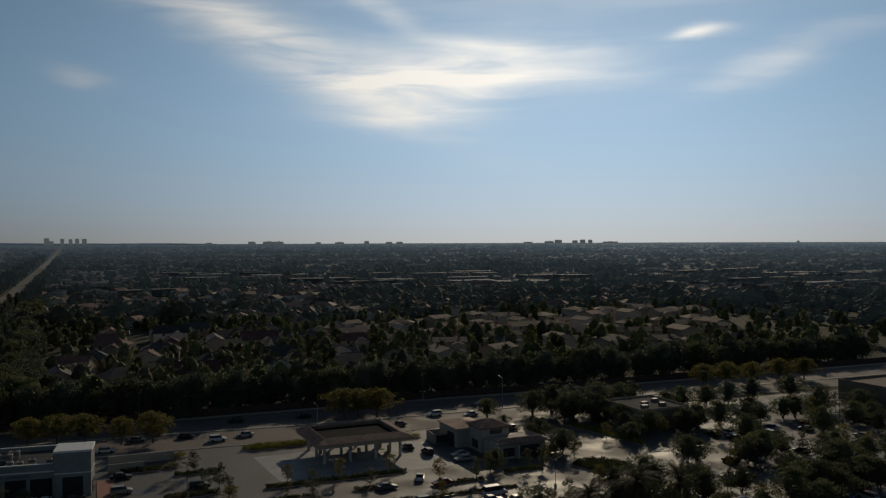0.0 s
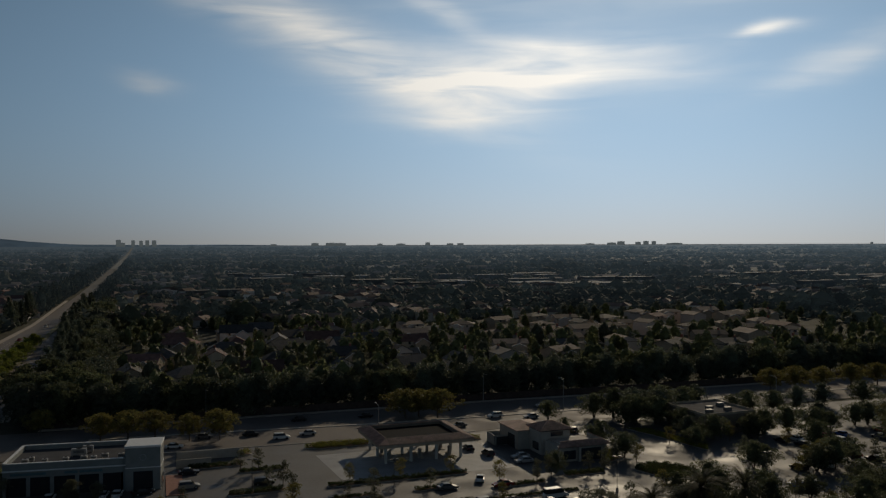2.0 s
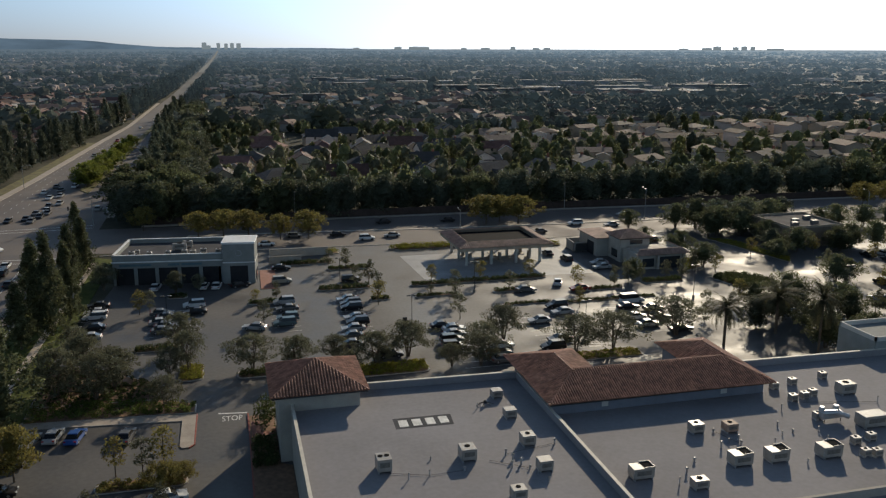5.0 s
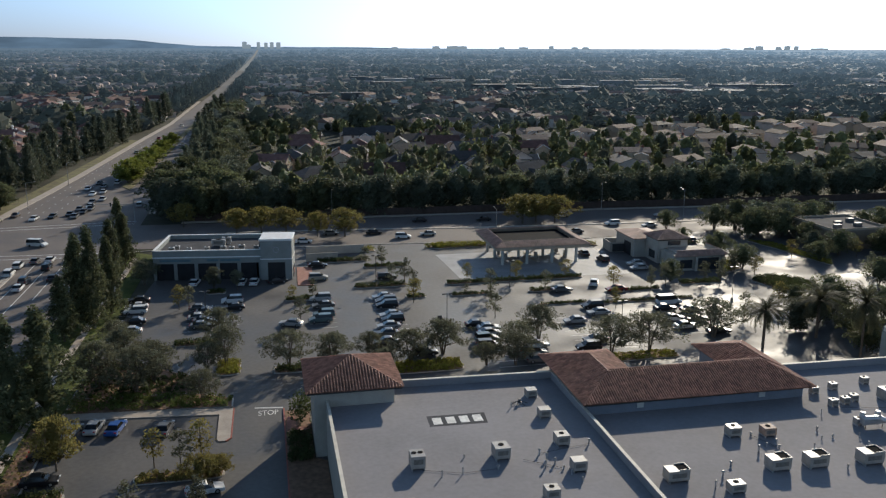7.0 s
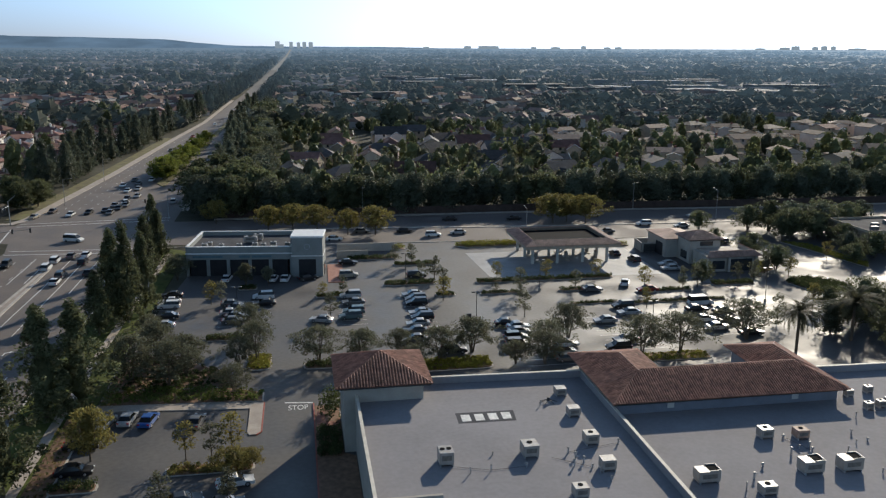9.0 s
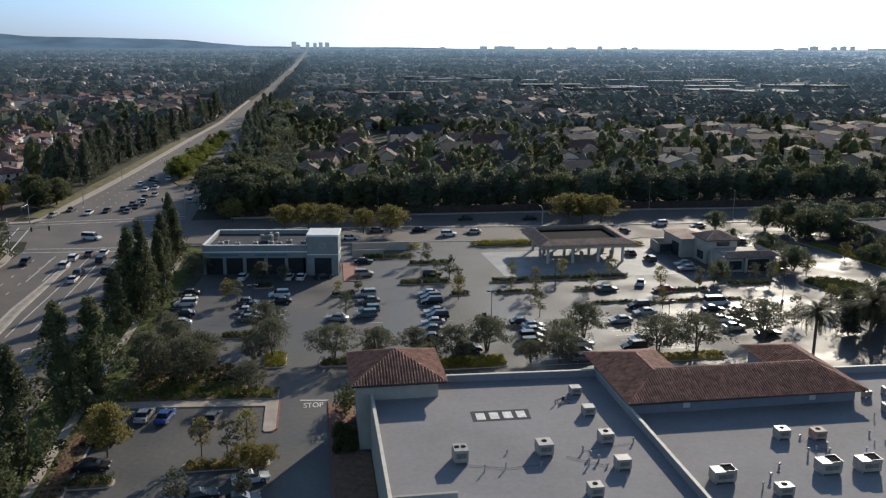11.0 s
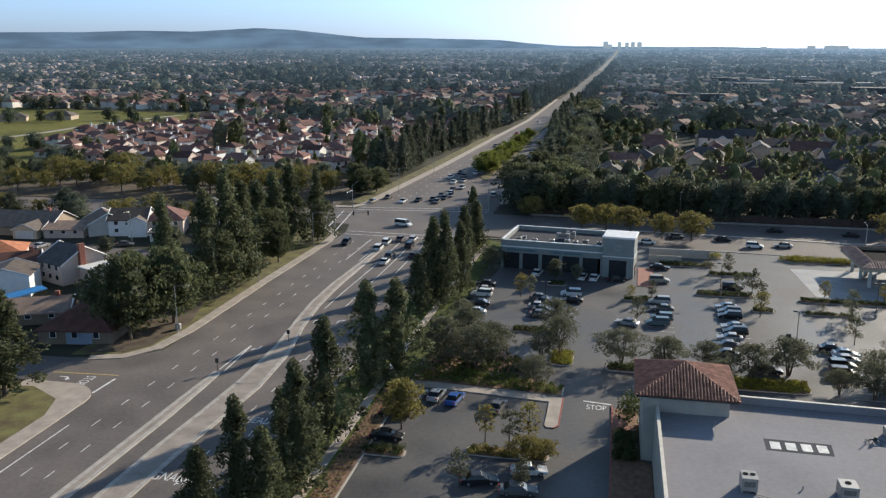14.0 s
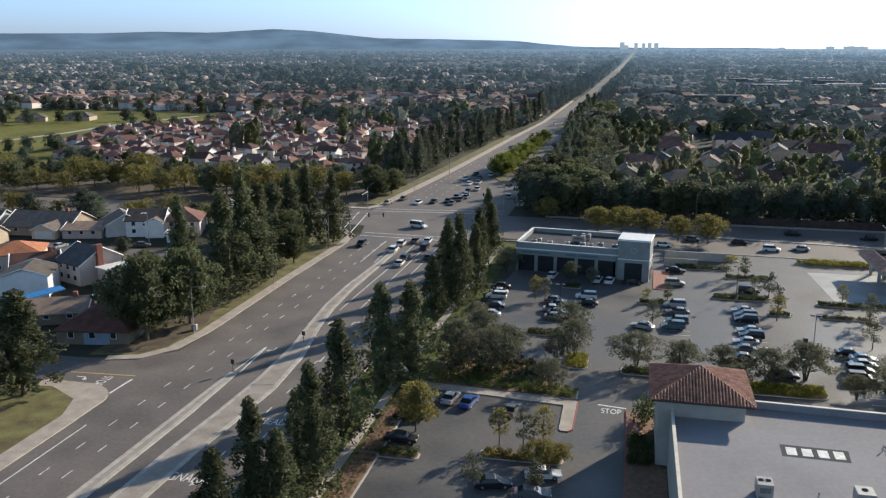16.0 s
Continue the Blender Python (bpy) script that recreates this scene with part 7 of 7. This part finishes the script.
# park meadow and its path
slab("park_lawn", [(-700, 320), (-300, 306), (-250, 338), (-294, 410), (-310, 480), (-272, 577), (-330, 632), (-560, 660), (-700, 560)], -0.03, 0.05, PARK_GRASS, "bright green park meadow", category="lawn")
band("park_path", [(-372, 372), (-352, 430), (-347, 475), (-349, 526), (-344, 559), (-330, 612)], 2.4, 0.0, 0.09, CONCRETE, "pale path across the meadow", category="path")
slab("verge_cross_west", [(-420, 263), (-300, 263.5), (-140, 269), (-92, 269), (-92, 338), (-250, 338), (-300, 306), (-420, 300)], -0.03, 0.05, EARTH, "grass strip beside the cross street", category="verge")
for i in range(54):
    x = srng.uniform(-640, -250)
    y = 640 + (x + 300) * -0.06 + srng.uniform(-14, 50)
    plant(MID, x, y, srng.uniform(6, 13), srng.uniform(0.9, 1.3), group="park trees")
for x, y, h in ((-303, 381, 9), (-296, 392, 9.5), (-311, 377, 8), (-303, 467, 8), (-297, 481, 8.5), (-298, 497, 9), (-291, 507, 9.5), (-241, 331, 11), (-236, 336, 10), (-207, 321, 11.5), (-202, 325, 10), (-410, 520, 12), (-424, 512, 13), (-440, 524, 12), (-385, 540, 9), (-470, 505, 13), (-455, 545, 11), (-280, 398, 7), (-292, 390, 6), (-272, 402, 7), (-300, 340, 7), (-322, 352, 8), (-338, 350, 9), (-268, 420, 9), (-360, 560, 10), (-345, 565, 10), (-330, 520, 8), (-305, 350, 7), (-282, 352, 7), (-275, 372, 6), (-330, 330, 8), (-296, 430, 6), (-312, 455, 6), (-300, 500, 7), (-286, 545, 8), (-430, 470, 8), (-400, 540, 9), (-460, 520, 9), (-480, 590, 10)):
    plant(MID, x, y, h, 1.0, group="park trees")


# ---- distance ----
def far_things():
    rng = np.random.default_rng(77)
    forms = []
    for k in range(5):
        pf = dome(0.44) if k < 4 else cone(0.28, 0.6)
        pts, rad = shape_points(rng, 14, pf, 0.14, 0.95, 0.4)
        v, f = leaf_soup(rng, pts, rad * 0.125, 5, 0.06, 0.9)
        cv, cf = core(rng, pf, 0.02, 1.0, 0.68, 3, 6)
        forms.append((np.concatenate([v, cv]), np.concatenate([f, cf + len(v)])))
    for k in range(4):
        pts, rad = shape_points(rng, 9, dome(0.5), 0.3, 0.9, 0.5)
        v, f = leaf_soup(rng, pts, rad * 0.14, 3, 0.09, 0.8)
        cv, cf = core(rng, dome(0.5), 0.0, 0.95, 0.85, 4, 6)
        forms.append((np.concatenate([v, cv]), np.concatenate([f, cf + len(v)])))
    near, *hazy = [([], []) for k in range(1 + len(HAZE_GLOW))]

    def step(r):
        return sum(r > q for q, c in HAZE_GLOW)

    def stand(x, y, w, h, tall=False):
        r = math.hypot(x, y)
        k = step(r)
        V, Fc = (near, *hazy)[k]
        tv, tf = forms[4 if tall else rng.integers(0, 5) if k == 0 else rng.integers(5, 9)]
        V.append(tv * np.array([w, w, h]) + np.array([x, y, rise(x, y)]))
        Fc.append(tf)
    y = 704.0
    while y < 2300:  # the avenue's rows run on
        for edge, s in ((ROAD_W, -1), (ROAD_E, 1)):
            for k in range(2):
                h = rng.uniform(11, 19) if s < 0 else rng.uniform(8, 14)
                stand(np.interp(y, ROAD_Y, edge) + s * (4 + 3 * (s > 0) + 7 * k + rng.uniform(0, 5)), y + rng.uniform(-4, 4), h * 0.75, h, y < 1080)
        y += rng.uniform(6, 9) * (1 if y < 1400 else 1.6)
    for i in range(46000):
        az = radians(rng.uniform(-46, 58))
        r = 420 + 3700 * rng.uniform(0, 1) ** 1.35
        x, y = r * math.sin(az), r * math.cos(az)
        if in_road(x, y) or y < 300 or (y < 540 and -330 < x < 420) or (x < -250 and y < 640 and x > -700 and y > 300 and x < -300):
            continue
        grove = noise.noise(Vector((x * 0.0035, y * 0.007, 1.7))) + 0.5 * noise.noise(Vector((x * 0.011, y * 0.018, 4.2)))
        if grove < -0.02 and rng.random() < 0.72 or x < -60 and rng.random() < 0.3:
            continue
        if -680 < x < -250 and 380 < y < 640:
            continue
        h = rng.uniform(4.0, 8.5) * (1.3 if grove > 0.25 else 1.0) * (1.0 if rng.random() < 0.9 else 1.6)
        w = h * rng.uniform(1.1, 1.8) * (1.0 if r < 1700 else 1.25)
        stand(x, y, w, h * (1.0 if r < 1900 else 0.8))
    # beyond the near trees each step carries more haze as emission
    for (V, Fc), nm, lab, mt in ((near, "far_trees", "dark trees covering the distant suburb", FAR_LEAF), *[(q, "backdrop_woods", "woods below the horizon with blue haze painted in", WOOD_FAR[k]) for k, q in enumerate(hazy)]):
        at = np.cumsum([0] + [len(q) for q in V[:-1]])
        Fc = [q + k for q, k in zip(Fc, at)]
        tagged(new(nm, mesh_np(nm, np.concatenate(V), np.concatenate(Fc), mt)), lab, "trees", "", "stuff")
    pale = [([], []) for k in HAZE_GLOW]
    for i in range(5200):  # pale roofs far off, haze glow mixed into their material
        az, r = radians(rng.uniform(-46, 58) if rng.random() < 0.65 else rng.uniform(-46, -4)), 700 + 3100 * rng.uniform(0, 1) ** 1.5
        x, y = r * math.sin(az), r * math.cos(az)
        if r < 900 or in_road(x, y, 20) or noise.noise(Vector((x * 0.0035, y * 0.007, 1.7))) + 0.5 * noise.noise(Vector((x * 0.011, y * 0.018, 4.2))) > 0.04:
            continue
        w, d, h = rng.uniform(4, 9), rng.uniform(3, 6), rng.uniform(4, 7)
        if math.degrees(az) > 8 and rng.random() < 0.12:
            w *= 3.5
        V, Fc = pale[step(r) - 1]
        k, z = len(V), rise(x, y)
        V += [(x - w, y - d, z), (x + w, y - d, z), (x + w, y + d, z), (x - w, y + d, z), (x - w, y - d, z + h * 0.7), (x + w, y - d, z + h * 0.7), (x + w, y + d, z + h * 0.7), (x - w, y + d, z + h * 0.7), (x - w * 0.6, y, z + h), (x + w * 0.6, y, z + h)]
        Fc += [tuple(k + q for q in f) for f in ((0, 1, 5, 4), (1, 2, 6, 5), (3, 0, 4, 7), (4, 5, 9, 8), (6, 7, 8, 9), (5, 6, 9), (7, 4, 8))]
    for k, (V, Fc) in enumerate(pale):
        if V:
            tagged(soup("backdrop_houses", V, Fc, ROOF_FAR[k]), "pale roofs below the horizon with haze painted in", "houses", "", "stuff")
    for name, label, roof_mat, count, amin, amax, rmin, rmax in (
            ("far_red_houses", "distant red roofed houses", FAR_ROOF_RED, 330, -40, -5, 640, 980),
            ("far_houses", "distant houses with brown roofs", FAR_ROOF, 700, -46, 56, 560, 1000)):
        wv, wf, rv, rf = [], [], [], []
        for i in range(count):
            az = radians(rng.uniform(amin, amax))
            r = rmin + (rmax - rmin) * rng.uniform(0, 1) ** 1.3
            x, y = r * math.sin(az), r * math.cos(az)
            if in_road(x, y, 12) or (y < 620 and -320 < x < -90) or (y < 540 and x > -30) or (x < -280 and y < 660):
                continue
            a, w, d, h = rng.uniform(0, 3.14), rng.uniform(5, 8), rng.uniform(4, 6), rng.uniform(3.5, 6)
            c, s, z = math.cos(a), math.sin(a), rise(x, y)

            def P(u, v, zz):
                return (x + u * c - v * s, y + u * s + v * c, z + zz)
            k = len(wv)
            wv += [P(-w, -d, 0), P(w, -d, 0), P(w, d, 0), P(-w, d, 0), P(-w, -d, h), P(w, -d, h), P(w, d, h), P(-w, d, h)]
            wf += [(k, k + 1, k + 5, k + 4), (k + 1, k + 2, k + 6, k + 5), (k + 2, k + 3, k + 7, k + 6), (k + 3, k, k + 4, k + 7)]
            k = len(rv)
            g = 0.0 if rng.random() < 0.5 else d
            rv += [P(-w - .5, -d - .5, h), P(w + .5, -d - .5, h), P(w + .5, d + .5, h), P(-w - .5, d + .5, h), P(-w + g, 0, h + d * 0.5), P(w - g, 0, h + d * 0.5)]
            rf += [(k, k + 1, k + 5, k + 4), (k + 1, k + 2, k + 5), (k + 2, k + 3, k + 4, k + 5), (k + 3, k, k + 4)]
        h1 = soup(name, rv, rf, roof_mat)
        tagged(h1, label, "houses", "", "stuff")
        h2 = soup(name + "_walls", wv, wf, FAR_WALL)
        tagged(h2, label + ", pale walls", "houses", "", "stuff")
    for i in range(44):  # long pale sheds of the business district
        az = radians(rng.uniform(4, 54))
        r = rng.uniform(850, 1400)
        w, d, h = rng.uniform(12, 45), rng.uniform(8, 16), rng.uniform(5, 9)
        bm = bmesh.new()
        box(bm, -w, w, -d, d, 0, h, 0.3)
        ob = tagged(part("far_shed", bm, FAR_SHED), "long pale roofed business shed far off", "shed", "sheds")
        x, y = r * math.sin(az), r * math.cos(az)
        ob.matrix_world = pose(x, y, rise(x, y), 0, 0, rng.uniform(-12, 12))


far_things()


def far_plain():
    """The plain below the horizon, as rings of far backdrop with haze painted in as emission."""
    reach = [r for r, c in HAZE_GLOW] + [4690]
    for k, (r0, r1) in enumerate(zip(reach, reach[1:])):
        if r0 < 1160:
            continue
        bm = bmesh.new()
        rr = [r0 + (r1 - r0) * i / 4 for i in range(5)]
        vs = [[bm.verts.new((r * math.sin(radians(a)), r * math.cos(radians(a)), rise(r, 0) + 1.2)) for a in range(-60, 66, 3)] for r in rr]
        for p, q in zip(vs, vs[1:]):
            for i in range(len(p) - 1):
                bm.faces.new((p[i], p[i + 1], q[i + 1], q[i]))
        tagged(part("backdrop_plain", bm, PLAIN_FAR[k]), "plain below the horizon with blue-grey haze painted in", "plain", "", "structure")


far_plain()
# the far road pales by haze emission mixed into its material
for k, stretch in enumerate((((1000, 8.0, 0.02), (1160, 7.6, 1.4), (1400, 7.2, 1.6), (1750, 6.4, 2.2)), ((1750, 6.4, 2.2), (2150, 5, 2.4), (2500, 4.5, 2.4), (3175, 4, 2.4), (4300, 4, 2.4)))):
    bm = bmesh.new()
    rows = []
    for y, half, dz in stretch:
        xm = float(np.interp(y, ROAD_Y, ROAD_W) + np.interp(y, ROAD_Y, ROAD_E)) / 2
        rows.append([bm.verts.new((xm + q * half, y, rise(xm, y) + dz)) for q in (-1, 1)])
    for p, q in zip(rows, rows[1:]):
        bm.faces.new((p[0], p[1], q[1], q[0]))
    tagged(part("backdrop_road", bm, ROAD_FAR[k]), "avenue running on to the horizon with haze painted in", "road", "", "structure")


def skyline():
    """Hills and towers that stand on the horizon, their haze painted in as emission."""
    R = 4700.0
    bm = bmesh.new()
    prof = [(-70, 0.55), (-55, 0.6), (-46, 0.66), (-38.4, 0.71), (-34, 0.74), (-30.6, 0.85), (-27.3, 0.8), (-25, 0.95), (-23.3, 1.04), (-21, 0.92), (-16.6, 0.46), (-13, 0.42), (-10, 0.36), (-7.8, 0.3), (-5.6, 0.08), (-3.8, -0.06), (0, -0.12), (6, -0.12), (10, -0.2), (20, -0.22), (60, -0.22)]
    lo, hi = [], []
    for i in range(261):
        a = -70 + 130 * i / 260
        e = np.interp(a, [p[0] for p in prof], [p[1] for p in prof]) + 0.018 * noise.noise(Vector((a * 0.9, 2.0, 0))) + 0.008 * noise.noise(Vector((a * 3.1, 7.0, 0)))
        for lst, z, rr in ((lo, 20, R), (hi, 53 + math.tan(radians(e)) * (R + 60), R + 60)):
            lst.append(bm.verts.new((rr * math.sin(radians(a)), rr * math.cos(radians(a)), z)))
    for i in range(260):
        bm.faces.new((lo[i], lo[i + 1], hi[i + 1], hi[i]))
    tagged(part("backdrop_hills", bm, HILL_FAR), "hills along the horizon with blue haze painted in", "hills", "", "structure")
    for a, e, w, lab in ((-0.99, 0.20, 15, 1), (-0.75, 0.02, 16, 1), (0.03 - 0.15, 0.17, 11, 1), (0.35, 0.14, 11, 1), (0.72, 0.17, 12, 1), (1.13, 0.16, 14, 1),
                         (11.3, -0.05, 24, 0), (12.4, -0.04, 40, 0), (13.0, -0.05, 34, 0), (15.6, -0.1, 18, 0), (17.0, -0.1, 30, 0), (18.8, -0.03, 16, 0), (20.3, -0.1, 22, 0), (21.0, -0.09, 22, 0), (8.6, -0.11, 20, 0),
                         (31.0, -0.08, 30, 0), (31.6, 0.0, 24, 0), (32.7, -0.04, 18, 0), (33.2, 0.01, 18, 0), (33.7, 0.0, 14, 0), (35.0, -0.12, 50, 0), (29.6, -0.13, 30, 0), (46.5, -0.1, 8, 0)):
        z1 = 53 + math.tan(radians(e)) * 4650
        bm = bmesh.new()
        box(bm, -w * 0.8, w * 0.8, -10, 10, 20, z1)
        box(bm, -w * 0.25, w * 0.3, -4, 4, z1, z1 + 1.2)
        ob = tagged(part("far_tower", bm, TOWER_FAR), "tower block on the horizon with haze painted in", "tower", "skyline")
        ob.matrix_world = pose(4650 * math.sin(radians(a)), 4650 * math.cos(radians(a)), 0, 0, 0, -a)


skyline()


# ---- lamps, signals, signs ----
def street_lamp(x, y, h, rz, arm=2.4):
    ob = thing("street_lamp", "grey street lamp with a single arm", "street lamp", "street lamps")
    part("pole", tube(bmesh.new(), (0, 0, 0), (0, 0, h), 0.11, 0.07, 8), POLE, ob)
    part("arm", tube(bmesh.new(), (0, 0, h - 0.1), (arm, 0, h + 0.25), 0.05, 0.04, 6), POLE, ob)
    part("lamp_head", box(bmesh.new(), arm - 0.1, arm + 0.65, -0.16, 0.16, h + 0.16, h + 0.32, 0.04), METAL_WHITE, ob)
    part("base", tube(bmesh.new(), (0, 0, -0.05), (0, 0, 0.5), 0.2, 0.16, 8), CONCRETE, ob)
    ob.matrix_world = pose(x, y, 0.1, 0, 0, rz)


for x, y, h, rz in ((-79.4, 139.8, 9.2, 0), (-78.9, 176, 9.2, 0), (-78.6, 212, 9.2, 0), (-41.4, 140, 9.0, 180), (61.5, 222.6, 9.5, 90), (128, 243, 9.5, 90), (-41, 205, 9, 180), (20, 268, 9, -90), (110, 266, 9, -90), (-128, 205, 9, -90), (196, 225, 9, 90), (-77.5, 300, 9, 0), (-75, 350, 9, 0)):
    street_lamp(x, y, h, rz)


def lot_lamp(x, y, h):
    ob = thing("lot_lamp", "parking lot lamp with two square heads", "lamp", "lot lamps")
    part("pole", tube(bmesh.new(), (0, 0, 0.7), (0, 0, h), 0.08, 0.06, 6), METAL_DARK, ob)
    part("base", tube(bmesh.new(), (0, 0, -0.02), (0, 0, 0.75), 0.3, 0.28, 10), CONCRETE, ob)
    for s in (-1, 1):
        part("lamp_head", box(bmesh.new(), s * 0.65 - 0.35, s * 0.65 + 0.35, -0.25, 0.25, h - 0.1, h + 0.12, 0.03), METAL_DARK, ob)
    ob.matrix_world = pose(x, y, 0)


for x, y, h in ((63.6, 141.5, 7.4), (32.6, 152, 7.6), (-12.6, 164.5, 7), (23.5, 187, 7), (97, 160, 7.5), (52, 176, 7), (128, 150, 8), (160, 165, 8), (190, 140, 8), (200, 176, 8)):
    lot_lamp(x, y, h)


def signal(x, y, rz, arm):
    ob = thing("traffic_signal", "traffic signal on a long mast arm", "traffic signal", "signals")
    part("pole", tube(bmesh.new(), (0, 0, 0), (0, 0, 7.2), 0.16, 0.1, 8), POLE, ob)
    part("mast_arm", tube(bmesh.new(), (0, 0, 5.8), (arm, 0, 6.3), 0.1, 0.06, 6), POLE, ob)
    part("lamp_arm", tube(bmesh.new(), (0, 0, 7.1), (-0.2, 2.2, 9.0), 0.06, 0.05, 6), POLE, ob)
    for f in (0.55, 0.97):
        part("signal_head", box(bmesh.new(), arm * f - 0.22, arm * f + 0.22, -0.2, 0.15, 5.4, 6.6, 0.03), METAL_DARK, ob)
    ob.matrix_world = pose(x, y, 0.1, 0, 0, rz)


for x, y, rz, arm in ((-78.2, 228.6, 12, 10), (-38.4, 231.5, 100, 8), (-40, 271, 185, 12), (-85.5, 269, -85, 9)):
    signal(x, y, rz, arm)
sg = thing("keep_right_sign", "small dark sign on a post at the median nose", "sign")
part("post", tube(bmesh.new(), (0, 0, 0), (0, 0, 2.1), 0.05), METAL_DARK, sg)
part("plate", box(bmesh.new(), -0.3, 0.3, -0.04, 0.0, 1.4, 2.2), METAL_DARK, sg)
sg.matrix_world = pose(-63.4, 123.4, 0.1)
sg2 = copy_thing(sg, pose(-57.2, 139.5, 0.1))
tagged(sg2, "small pale sign on a post in the median")
bx = thing("utility_box", "grey utility cabinet on the dry bank", "utility box")
part("cabinet", box(bmesh.new(), -0.5, 0.5, -0.35, 0.35, 0, 1.2, 0.04), METAL_GREY, bx)
bx.matrix_world = pose(-80.2, 141.5, 0.14)
ms = thing("monument_sign", "dark slab sign in the parking lot", "sign")
part("slab", box(bmesh.new(), -0.4, 0.4, -0.2, 0.2, 0, 3.4, 0.05), METAL_DARK, ms)
ms.matrix_world = pose(31.2, 152.0, 0)

# the patterns that were copied are no part of the place
for ob in TEMPLATES:
    for o in (*ob.children_recursive, ob):
        bpy.data.objects.remove(o)
